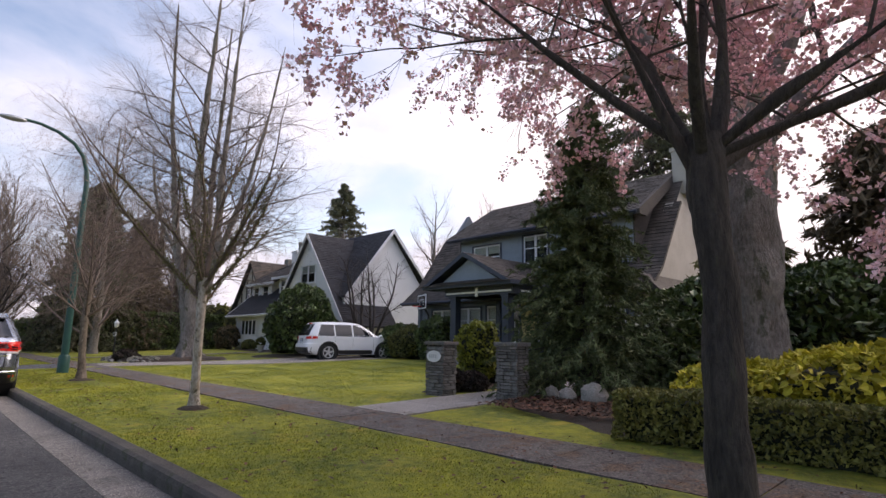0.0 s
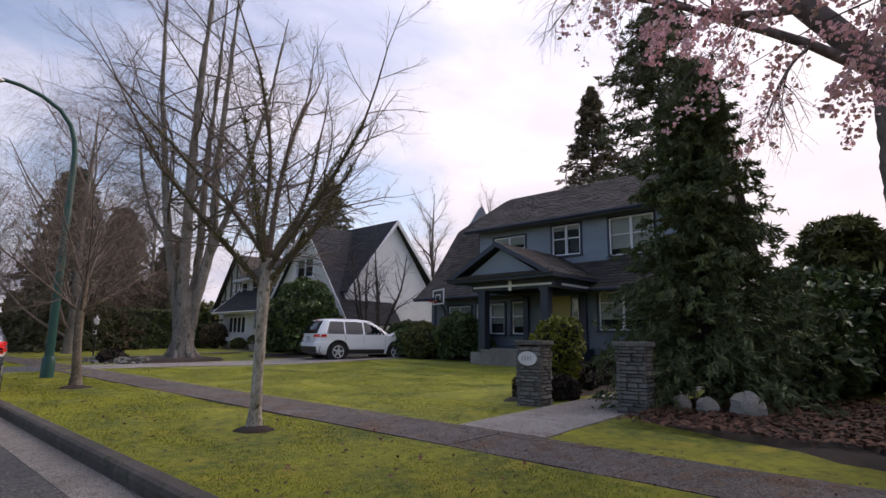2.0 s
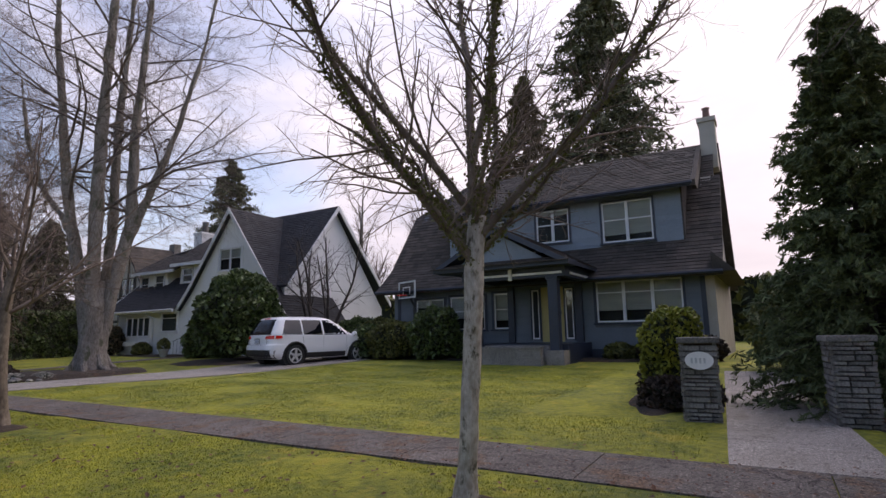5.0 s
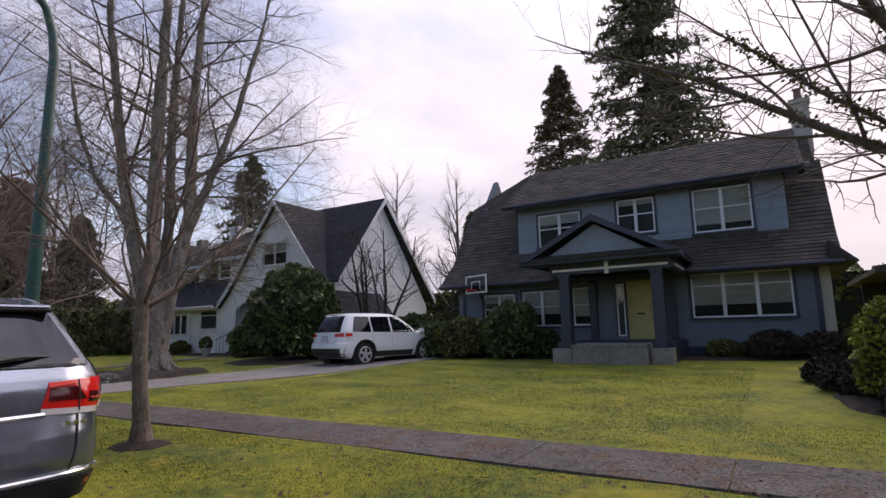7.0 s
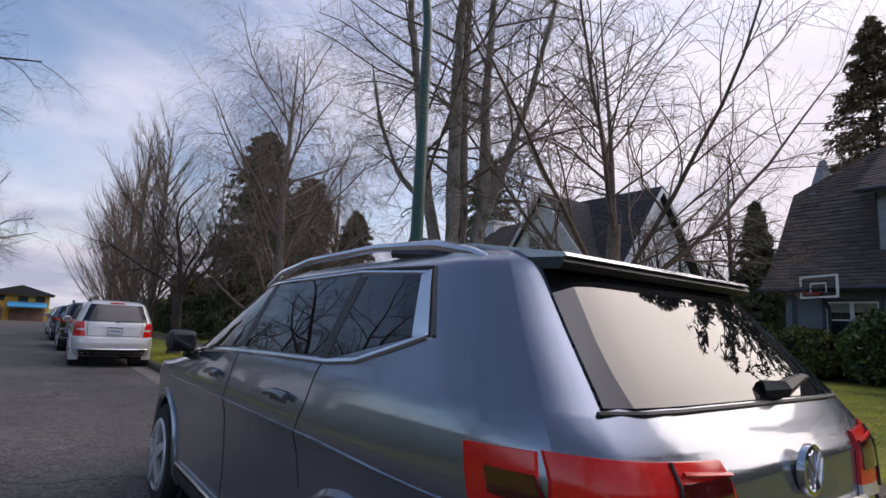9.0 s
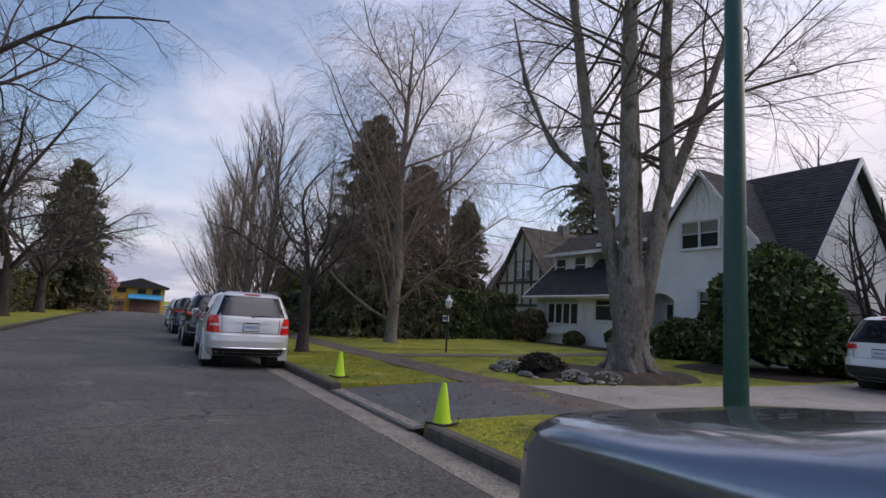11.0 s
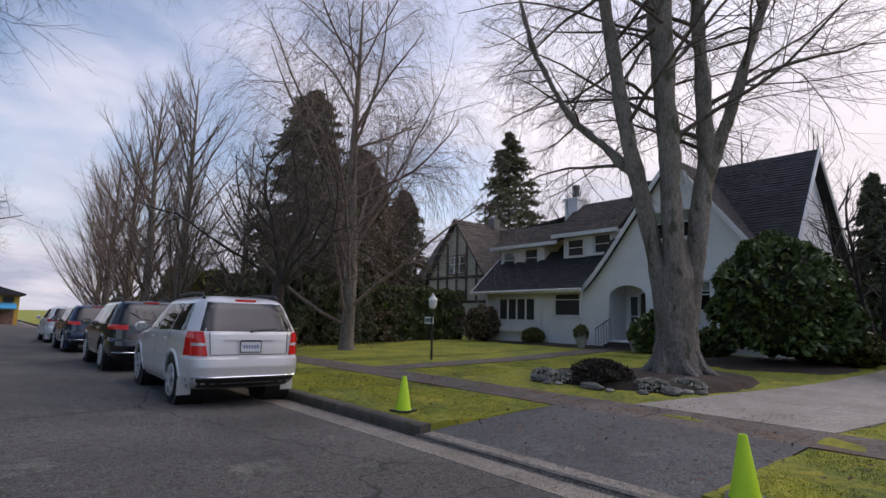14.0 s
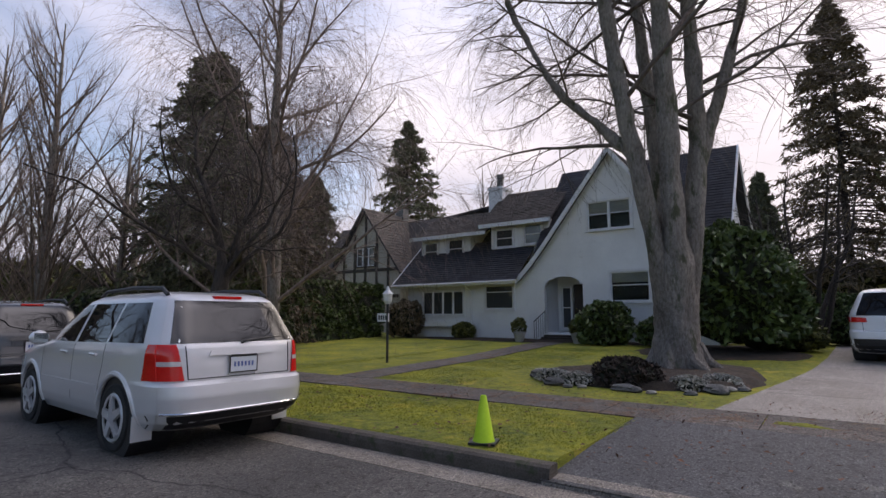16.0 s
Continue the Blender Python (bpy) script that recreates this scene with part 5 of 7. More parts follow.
c3 = sprout(rng, c2, 9, (0.12, 1.0), (25, 60), (0.45, 0.8), 0.6, 4, 0.10, -0.14, 0.5, 0.4, rmax=0.006)
bare_tree("garden_tree", "tall bare garden tree with a thick grey trunk", (11.7, 5.35, 0.2), [(t4, 16)], [(s4, 10), (c1, 6), (c2, 4), (c3, 3)], BARK_GREY, TWIG_GREY, gnarl=0.075)

# ---- weeping birch, dark street tree, clump of stems ----
rng = np.random.default_rng(51)
t5 = trunk_path([(0, 0, -0.1), (0, 0, 0.4), (0.1, 0.05, 3), (0.0, 0.2, 7), (0.15, 0.3, 11), (0.2, 0.3, 15)], [0.36, 0.26, 0.22, 0.17, 0.1, 0.02])
s5 = sprout(rng, t5, 28, (0.2, 0.98), (34, 66), (0.38, 0.62), 0.5, 8, 0.08, 0.03, 0.2, 0.4, rmax=0.08)
c1 = sprout(rng, s5, 11, (0.2, 1.0), (30, 60), (0.32, 0.55), 0.5, 6, 0.09, 0.0, 0.3, 0.3, rmax=0.02)
c2 = sprout(rng, c1, 8, (0.15, 1.0), (30, 70), (0.6, 1.0), 0.5, 5, 0.07, -0.26, 0.5, 0.2, rmax=0.010)
c3 = sprout(rng, c2, 4, (0.1, 1.0), (20, 50), (0.6, 1.05), 0.8, 3, 0.05, -0.38, 0.6, 0.2, rmax=0.008)
bare_tree("birch_tree", "tall weeping birch with hanging brown twigs", (9.4, 41.8, 0.2), [(t5, 12)], [(s5, 6), (c1, 5), (c2, 3), (c3, 3)], BARK_GREY, TWIG_BIRCH)
rng = np.random.default_rng(61)
t6 = trunk_path([(0, 0, -0.1), (0, 0, 0.1), (0.0, 0.02, 0.8), (-0.05, 0.05, 1.7), (0.0, 0.0, 2.2)], [0.3, 0.2, 0.15, 0.15, 0.13])
s6 = roots_of(rng, [((-0.03, 0.04, 1.8), (math.cos(a) * h, math.sin(a) * h, 1.2), 3.7, 0.05) for a, h in ((0.1, 1.0), (1.2, 0.8), (2.3, 0.9), (3.5, 0.9), (4.6, 1.0), (5.5, 0.8))] + [((0, 0, 2.1), (0.05, 0.1, 1), 4.6, 0.08)], 10, 0.2, 0.03, 0.2)
c1 = sprout(rng, s6, 10, (0.15, 1.0), (35, 75), (0.3, 0.5), 0.5, 7, 0.15, 0.02, 0.25, 0.5)
c2 = sprout(rng, c1, 9, (0.15, 1.0), (30, 65), (0.35, 0.58), 0.55, 5, 0.15, 0.0, 0.4, 0.4, rmax=0.011)
c3 = sprout(rng, c2, 6, (0.15, 1.0), (30, 65), (0.4, 0.7), 0.7, 3, 0.12, 0.0, 0.5, 0.4, rmax=0.007)
dark_tree = bare_tree("street_tree", "gnarled dark bare street tree in the verge", (4.0, 35.9, 0.14), [(t6, 12), (s6, 8)], [(c1, 5), (c2, 3), (c3, 3)], BARK_DARK, TWIG_DARK, group="old street trees")
rng = np.random.default_rng(71)
s7 = roots_of(rng, [((0.25 * math.cos(a), 0.25 * math.sin(a), -0.05), (0.35 * math.cos(a), 0.35 * math.sin(a), 1), 5.6, 0.10) for a in (0.3, 1.5, 2.5, 3.6, 4.7, 5.6)], 9, 0.09, 0.04, 0.2)
c1 = sprout(rng, s7, 9, (0.35, 1.0), (30, 65), (0.25, 0.42), 0.5, 6, 0.14, 0.03, 0.3, 0.4)
c2 = sprout(rng, c1, 6, (0.15, 1.0), (30, 65), (0.35, 0.6), 0.6, 4, 0.14, 0.02, 0.4, 0.4, rmax=0.012)
bare_tree("ornamental_tree", "bare dark multi-stemmed garden tree", (19.6, 27.6, 0.38), [(s7, 8)], [(c1, 5), (c2, 3)], BARK_DARK, TWIG_DARK)

# ---- old trees along the far verge, and behind the houses ----
rng = np.random.default_rng(81)
t8 = trunk_path([(0, 0, -0.1), (0, 0, 0.2), (0.02, 0.02, 1.2), (0.0, 0.08, 2.4), (0.05, 0.0, 3.2)], [0.5, 0.34, 0.26, 0.25, 0.2])
s8 = roots_of(rng, [((0.0, 0.05, 2.3), (math.cos(a) * h, math.sin(a) * h, 0.85), 8.4, 0.12) for a, h in ((0.0, 0.7), (1.0, 0.75), (2.1, 0.9), (3.2, 0.9), (4.2, 0.9), (5.3, 0.75))] + [((0.05, 0, 3.0), (0.15, 0.1, 1), 9.0, 0.12)], 10, 0.12, 0.03, 0.15)
c1 = sprout(rng, s8, 12, (0.2, 1.0), (35, 70), (0.3, 0.5), 0.5, 7, 0.14, 0.01, 0.22, 0.5)
c2 = sprout(rng, c1, 8, (0.15, 1.0), (30, 65), (0.38, 0.65), 0.5, 4, 0.15, 0.0, 0.35, 0.4, rmax=0.018)
c3 = sprout(rng, c2, 8, (0.12, 1.0), (30, 65), (0.45, 0.8), 0.6, 2, 0.14, 0.0, 0.5, 0.4, rmax=0.012)
old = bare_tree("street_tree", "large dark bare street tree with spreading limbs", (-6.6, 33.0, 0.13), [(t8, 12), (s8, 8)], [(c1, 5), (c2, 3), (c3, 3)], BARK_DARK, TWIG_DARK, group="old street trees")
for x, y, z, turn, s in ((-6.5, 43.5, 0.13, 70, 1.0), (-6.4, 53.5, 0.13, 160, 0.95), (-6.7, 21.5, 0.13, 220, 0.92), (-6.4, 11.0, 0.13, 300, 1.0), (-6.2, 63.0, 0.13, 20, 1.0)):
    k = copy_thing(old, pose(x, y, z, 0, 0, turn))
    k.scale = (s, s, s)
rng = np.random.default_rng(91)
t9 = trunk_path([(0, 0, -0.1), (0, 0, 1), (0.05, 0, 4), (0.1, 0.1, 8), (0.1, 0.1, 12)], [0.28, 0.22, 0.18, 0.1, 0.02])
s9 = sprout(rng, t9, 50, (0.08, 0.96), (22, 50), (0.40, 0.66), 0.5, 7, 0.035, 0.075, 0.2, 0.62, rmax=0.05)
c1 = sprout(rng, s9, 10, (0.15, 1.0), (14, 32), (0.28, 0.5), 0.5, 5, 0.06, 0.05, 0.3, 0.5, rmax=0.02)
c2 = sprout(rng, c1, 5, (0.15, 1.0), (15, 40), (0.5, 0.85), 0.5, 2, 0.08, 0.04, 0.5, 0.4, rmax=0.013)
poplar = bare_tree("hornbeam", "upright bare hornbeam with a dense oval crown", (5.2, 49.0, 0.13), [(t9, 8)], [(s9, 4), (c1, 3), (c2, 3)], BARK_GREY, TWIG, group="row of hornbeams")
for x, y, turn, s in ((5.0, 54.0, 80, 1.05), (5.2, 59.5, 170, 1.0), (5.0, 65.0, 250, 1.0), (5.4, 71.0, 20, 0.95)):
    k = copy_thing(poplar, pose(x, y, 0.13, 0, 0, turn))
    k.scale = (s, s, s)
rng = np.random.default_rng(95)
t10 = trunk_path([(0, 0, -0.1), (0, 0, 1.5), (0.1, 0, 4), (0.0, 0.2, 8), (0.1, 0.1, 13)], [0.35, 0.25, 0.2, 0.12, 0.02])
s10 = sprout(rng, t10, 24, (0.2, 0.98), (25, 50), (0.3, 0.5), 0.55, 7, 0.07, 0.04, 0.2, 0.55, rmax=0.1)
c1 = sprout(rng, s10, 8, (0.2, 1.0), (25, 55), (0.3, 0.5), 0.5, 5, 0.1, 0.02, 0.3, 0.4, rmax=0.04)
c2 = sprout(rng, c1, 7, (0.12, 1.0), (25, 55), (0.5, 0.85), 0.5, 2, 0.1, 0.0, 0.5, 0.4, rmax=0.016)
far_tree = bare_tree("bare_tree", "tall bare tree with fine grey twigs beyond the houses", (33.0, 36.0, 0.4), [(t10, 8)], [(s10, 4), (c1, 3), (c2, 3)], BARK_GREY, TWIG_GREY, group="bare trees beyond the houses")
for x, y, turn, s in ((37, 33, 70, 1.0), (31, 47, 140, 0.9), (14, 62, 20, 1.0), (20, 70, 250, 1.1), (9, 52, 300, 0.8), (16, 49, 100, 0.9), (-14, 48, 50, 1.0), (-16, 66, 220, 1.1), (-10, 50, 130, 0.9)):
    k = copy_thing(far_tree, pose(x, y, 0.4 if x > 0 else 0.13, 0, 0, turn))
    k.scale = (s, s, s)

# ---- conifers ----
conifer("cedar", "dense dark green conical cedar beside the gate pillar", (10.9, 8.3), 6.1, 1.6, 101, CEDAR, low=0.4, whorls=46, per=10, droop=-0.10, spray=0.058, density=135, shape=0.75, ragged=0.62)
conifer("fir_tree", "tall bronze-tinged fir behind the blue house", (42.0, 26.0), 22.5, 5.2, 102, BRONZE, low=4, whorls=40, per=8, spray=0.2, density=40, shape=0.8, group="firs behind the houses")
conifer("fir_tree", "very tall broad ragged fir behind the blue house", (37.5, 18.5), 24.5, 6.2, 103, NEEDLE, low=6, whorls=36, per=9, spray=0.22, density=58, shape=0.55, ragged=0.55, group="firs behind the houses")
conifer("fir_tree", "dark fir behind the white house", (41.0, 62.5), 21.5, 7.2, 104, NEEDLE, low=2, whorls=40, per=9, spray=0.2, density=55, shape=0.8, group="firs behind the houses")
conifer("fir_tree", "narrow fir beyond the white house", (33.5, 30.0), 9.0, 2.0, 105, NEEDLE, low=1, whorls=34, per=8, spray=0.16, density=60, shape=0.8, group="firs behind the houses")
conifer("cypress", "dark conifer at the edge of the garden", (10.0, 46.8), 11.9, 3.4, 106, NEEDLE, low=0.5, whorls=44, per=10, spray=0.14, density=58, shape=0.6, ragged=0.35, group="garden conifers")
conifer("cypress", "bronze-green winter conifer in the garden", (13.2, 47.5), 9.8, 2.6, 107, BRONZE, low=0.5, whorls=44, per=10, spray=0.13, density=58, shape=0.5, ragged=0.3, group="garden conifers")
conifer("cypress", "dark conifer beside the half-timbered house", (17.5, 49.6), 8.6, 2.2, 113, NEEDLE, low=0.4, whorls=40, per=9, spray=0.14, density=50, shape=0.55, ragged=0.3, group="garden conifers")
conifer("cypress", "olive garden conifer beside the laurel screen", (16.6, 6.9), 3.7, 1.9, 115, SHRUB, low=0.3, whorls=32, per=9, spray=0.13, density=48, shape=0.5, ragged=0.4, group="garden conifers")
conifer("cypress", "bronze winter conifer behind the laurel screen", (16.5, 3.9), 5.8, 2.3, 114, BRONZE, low=0.3, whorls=36, per=9, spray=0.13, density=52, shape=0.55, ragged=0.4, group="garden conifers")
conifer("fir_tree", "dark fir far down the street", (-6.3, 74.0, 0.13), 12.5, 3.6, 110, NEEDLE, low=1.5, whorls=36, per=9, spray=0.22, density=50, shape=0.6, ragged=0.4, group="firs behind the houses")
conifer("fir_tree", "green conifer in the garden beyond the carport", (25.5, 3.2), 7.5, 2.2, 111, SHRUB, low=0.4, whorls=34, per=9, spray=0.13, density=52, shape=0.7, group="firs behind the houses")

conifer("fir_tree", "broad dark conifer behind the laurel screen", (20.0, 0.5), 14.0, 3.6, 112, NEEDLE, low=1.0, whorls=36, per=9, spray=0.17, density=60, shape=0.6, ragged=0.5, group="firs behind the houses")

# ---- bushes and hedges ----
bush("rhododendron", "large rounded dark evergreen shrub before the white house", (16.4, 29.3), [((0, 0, 1.9), (1.75, 1.75, 1.9)), ((0.5, -0.6, 1.4), (1.3, 1.3, 1.4))], LAUREL, 9000, 0.14, 201)
bush("rhododendron", "dark evergreen shrub beside the entrance steps", (18.0, 33.8), [((0, 0, 0.7), (0.9, 1.0, 0.85))], LAUREL, 2200, 0.12, 202)
bush("shrub", "golden-green rounded shrub behind the gate pillar", (10.65, 11.05), [((0, 0, 1.0), (0.48, 0.5, 0.55)), ((0.1, 0.1, 0.55), (0.42, 0.42, 0.5))], GOLDGREEN, 3600, 0.06, 203)
for i, (x, y, r, h) in enumerate([(9.75, 11.0, 0.42, 0.40), (11.5, 11.2, 0.5, 0.45), (10.0, 10.6, 0.32, 0.36), (12.4, 11.4, 0.55, 0.45), (13.6, 11.7, 0.45, 0.4)]):
    bush("heather", "low dark mound of heather beside the path", (x, y), [((0, 0, h * 0.45), (r, r, h * 0.7))], HEATHER, 1500, 0.06, 210 + i, group="heather mounds")
for i, (x, y, r, h, m) in enumerate([(18.5, 20.6, 0.95, 1.9, LAUREL), (18.6, 22.6, 1.0, 1.4, SHRUB), (18.9, 19.5, 0.55, 0.9, LAUREL), (19.0, 12.6, 0.7, 0.75, HEATHER), (19.1, 11.4, 0.6, 0.7, HEATHER), (19.2, 13.9, 0.5, 0.5, SHRUB), (18.8, 24.0, 0.8, 1.3, LAUREL), (20.8, 24.9, 1.1, 1.6, SHRUB), (21.5, 26.8, 1.2, 1.7, LAUREL), (19.5, 28.3, 0.8, 0.9, GOLD), (18.0, 31.9, 0.7, 0.9, LAUREL), (17.8, 28.0, 0.9, 0.9, SHRUB), (18.9, 40.6, 0.5, 0.7, SHRUB), (18.7, 43.9, 0.9, 1.7, BRONZE)]):
    bush("shrub", "evergreen shrub planted against the house" if m is LAUREL else "leafy garden shrub beside the house", (x, y), [((0, 0, h * 0.5), (r, r, h * 0.55))], m, int(1500 * r * h + 500), 0.10, 230 + i, group="shrubs by the houses")
# laurel screen to the right of the path
for i, (x, y, r, h, m) in enumerate([(14.8, 7.3, 1.7, 2.4, LAUREL), (15.2, 4.8, 1.8, 2.6, LAUREL), (14.0, 2.6, 1.6, 2.5, LAUREL), (13.5, 0.2, 1.8, 3.0, SHRUB), (16.5, 8.9, 1.2, 2.0, SHRUB), (17.0, 2.0, 2.2, 4.4, BRONZE), (12.8, 7.4, 1.1, 1.6, LAUREL)]):
    bush("laurel", "tall dark laurel shrub screening the garden", (x, y), [((0, 0, h * 0.5), (r, r, h * 0.55))], m, int(1600 * r * h), 0.13, 260 + i, group="garden screen")


def hedge(name, label, x0, x1, y0, y1, h, mat, count, size, seed, wave=0.05):
    rng = np.random.default_rng(seed)
    cx, cy = (x0 + x1) / 2, (y0 + y1) / 2
    b = thing(name, label, "hedge", (cx, cy, ground_z(cx), 0))
    ax, ay = (x1 - x0) / 2, (y1 - y0) / 2
    # near-black block inside the hedge, its shade put into the colour
    part("core", Shape().box(-ax + 0.1, ax - 0.1, -ay + 0.1, ay - 0.1, 0, h - 0.1), INNER_SHADE, b)
    areas = np.array([4 * ax * ay, 2 * ay * h * 2, 2 * ax * h * 2])
    n = (count * areas / areas.sum()).astype(int)
    top = np.stack([rng.uniform(-ax, ax, n[0]), rng.uniform(-ay, ay, n[0]), np.full(n[0], h)], 1)
    sx = np.stack([rng.choice([-ax, ax], n[1]), rng.uniform(-ay, ay, n[1]), rng.uniform(0.02, h, n[1])], 1)
    sy = np.stack([rng.uniform(-ax, ax, n[2]), rng.choice([-ay, ay], n[2]), rng.uniform(0.02, h, n[2])], 1)
    p = np.concatenate([top, sx, sy])
    o = np.concatenate([np.tile([0, 0, 1.0], (n[0], 1)), np.sign(sx) * [1, 0, 0], np.sign(sy) * [0, 1, 0]])
    p = p + o * (lumpy(p, seed, wave * 2, 1.8)[:, None] - rng.exponential(wave * 0.6, len(p))[:, None])
    part("foliage", leaves("foliage", p, size, rng, 1.5, o, 0.8), mat, b)
    return b


hedge("hedge", "low clipped green-brown hedge along the pavement", 7.05, 7.75, -3.5, 5.7, 0.55, HEDGE, 30000, 0.04, 301, 0.03)
bush("golden_shrubs", "spreading golden-yellow shrubs behind the clipped hedge", (9.3, 2.6), [((0, y, 0.55), (1.4, 1.0, 0.55)) for y in (-4.6, -3.2, -1.8, -0.4, 1.0)] + [((-0.1, 2.2, 0.42), (1.2, 1.0, 0.45))], GOLD, 24000, 0.075, 302)
hedge("hedge", "tall dark boundary hedge beside the white house", 10.5, 19.0, 45.6, 47.0, 2.7, LAUREL, 16000, 0.12, 303, 0.12)
hedge("hedge", "dark yew hedge further down the street", 7.2, 8.6, 48.5, 78.0, 2.2, LAUREL, 9000, 0.17, 304, 0.15)
hedge("hedge", "olive hedge beyond the far verge", -12.0, -10.6, 25.0, 60.0, 1.6, SHRUB, 7000, 0.18, 305, 0.15)
hedge("hedge", "dark woodland edge behind the gardens", 46.0, 48.0, -20.0, 60.0, 4.5, SHRUB, 8000, 0.55, 306, 0.5)
hedge("hedge", "dark woodland edge beyond the street", 12.0, 44.0, 78.0, 80.0, 5.0, SHRUB, 7000, 0.55, 307, 0.5)
hedge("hedge", "evergreen belt across the far park", -32.0, -30.0, -20.0, 75.0, 4.0, SHRUB, 7000, 0.55, 308, 0.5)
# unseen belt behind the start, added to darken reflections on the car's tail
hedge("hedge", "unseen dark belt closing the street behind, added to dim reflections", -34.0, 46.0, -36.0, -33.0, 7.0, SHRUB, 7000, 0.7, 312, 0.6)
hedge("hedge", "dark shrubs along the far verge", -8.6, -6.9, 56.0, 86.0, 2.4, SHRUB, 6000, 0.17, 311, 0.3)
bush("pink_tree_crown", "distant pink cherry crowns at the street's end", (-4.6, 82.0), [((0, 0, 2.9), (1.8, 1.6, 1.3)), ((-2.4, -2, 3.1), (1.9, 1.8, 1.4))], PINK_FAR, 5000, 0.16, 309, "tree", core=TWIG)

# ---- cars ----


class Car:
    """A car body from level outlines: height, rear end, front end and half width at each level. y runs forward from the rear bumper."""

    def __init__(self, levels, power=7.0):
        self.z, self.sr, self.sf, self.w = [np.array([q[i] for q in levels], float) for i in range(4)]
        self.n = power

    def at(self, z):
        return [float(np.interp(z, self.z, a)) for a in (self.sr, self.sf, self.w)]

    def side(self, s, z, off=0.0, sign=-1):
        sr, sf, w = self.at(z)
        a = min(max((s - sr) / (sf - sr), 0.0), 1.0)
        return (sign * (w * (1 - abs(2 * a - 1) ** self.n) ** (1 / self.n) + off), s, z)

    def rear(self, u, z, off=0.0):
        sr, sf, w = self.at(z)
        f = min(abs(u) / w, 0.999)
        return (u, sr + (sf - sr) * (1 - (1 - f ** self.n) ** (1 / self.n)) / 2 - off, z)

    def body(self, wheels, arch, floor):
        ends = [0.0, 0.2, 0.4, 0.6, 0.75, 0.86, 0.93]
        aa = [(1 - (1 - f ** self.n) ** (1 / self.n)) / 2 for f in ends] + list(np.linspace(0.045, 0.955, 92))
        aa += [1 - a for a in aa[:len(ends)]][::-1]
        zz = sorted({*np.round(np.linspace(self.z[0], self.z[-1], 36), 4).tolist(), *np.round(self.z, 4).tolist()})
        ring = [(a, -1) for a in aa] + [(a, 1) for a in aa[-2:0:-1]]
        v, f, k = [], [], len(ring)
        for z in zz:
            sr, sf, w = self.at(z)
            for a, sg in ring:
                v.append((sg * w * max(0.0, 1 - abs(2 * a - 1) ** self.n) ** (1 / self.n), sr + a * (sf - sr), z))
        for j in range(len(zz) - 1):
            for i in range(k):
                q = (j * k + i, j * k + (i + 1) % k, (j + 1) * k + (i + 1) % k, (j + 1) * k + i)
                cy, cz, cx = [sum(v[m][c] for m in q) / 4 for c in (1, 2, 0)]
                if abs(cx) > 0.5 and any((cy - wy) ** 2 + (cz - wz) ** 2 < arch ** 2 for wy, wz in wheels):
                    continue
                f.append(q)
        f.append(tuple(range((len(zz) - 1) * k, len(zz) * k)))
        f.append(tuple(range(k))[::-1])
        return Shape().add(v, f)

    def patch(self, where, corners, off=0.006, n=10, m=4, sign=-1, thick=0.012):
        """A plate on the side (s, z) or rear (u, z): corners bottom-left, bottom-right, top-right, top-left."""
        a, b, c, d = corners
        s = Shape()
        v = []
        for o in (off, off - thick):
            for i in range(n + 1):
                for j in range(m + 1):
                    t, r = i / n, j / m
                    p = [(a[k] * (1 - t) + b[k] * t) * (1 - r) + (d[k] * (1 - t) + c[k] * t) * r for k in (0, 1)]
                    v.append(self.side(p[0], p[1], o, sign) if where == "side" else self.rear(p[0], p[1], o))
        q = (n + 1) * (m + 1)
        f = []
        for i in range(n):
            for j in range(m):
                k0, k1 = i * (m + 1) + j, (i + 1) * (m + 1) + j
                f.append((k0, k1, k1 + 1, k0 + 1))
        rim = [i * (m + 1) for i in range(n + 1)] + [n * (m + 1) + j for j in range(1, m + 1)] + [i * (m + 1) + m for i in range(n - 1, -1, -1)] + [j for j in range(m - 1, 0, -1)]
        f += [(rim[i], rim[(i + 1) % len(rim)], q + rim[(i + 1) % len(rim)], q + rim[i]) for i in range(len(rim))]
        return s.add(v, f)

    def line(self, where, pts, r=0.006, off=0.0, sign=-1, n=12):
        path = []
        for a, b in zip(pts, pts[1:]):
            for i in range(n):
                p = [a[k] + (b[k] - a[k]) * i / n for k in (0, 1)]
                path.append(self.side(p[0], p[1], off, sign) if where == "side" else self.rear(p[0], p[1], off))
        p = pts[-1]
        path.append(self.side(p[0], p[1], off, sign) if where == "side" else self.rear(p[0], p[1], off))
        return Shape().tube(path, r, 6)


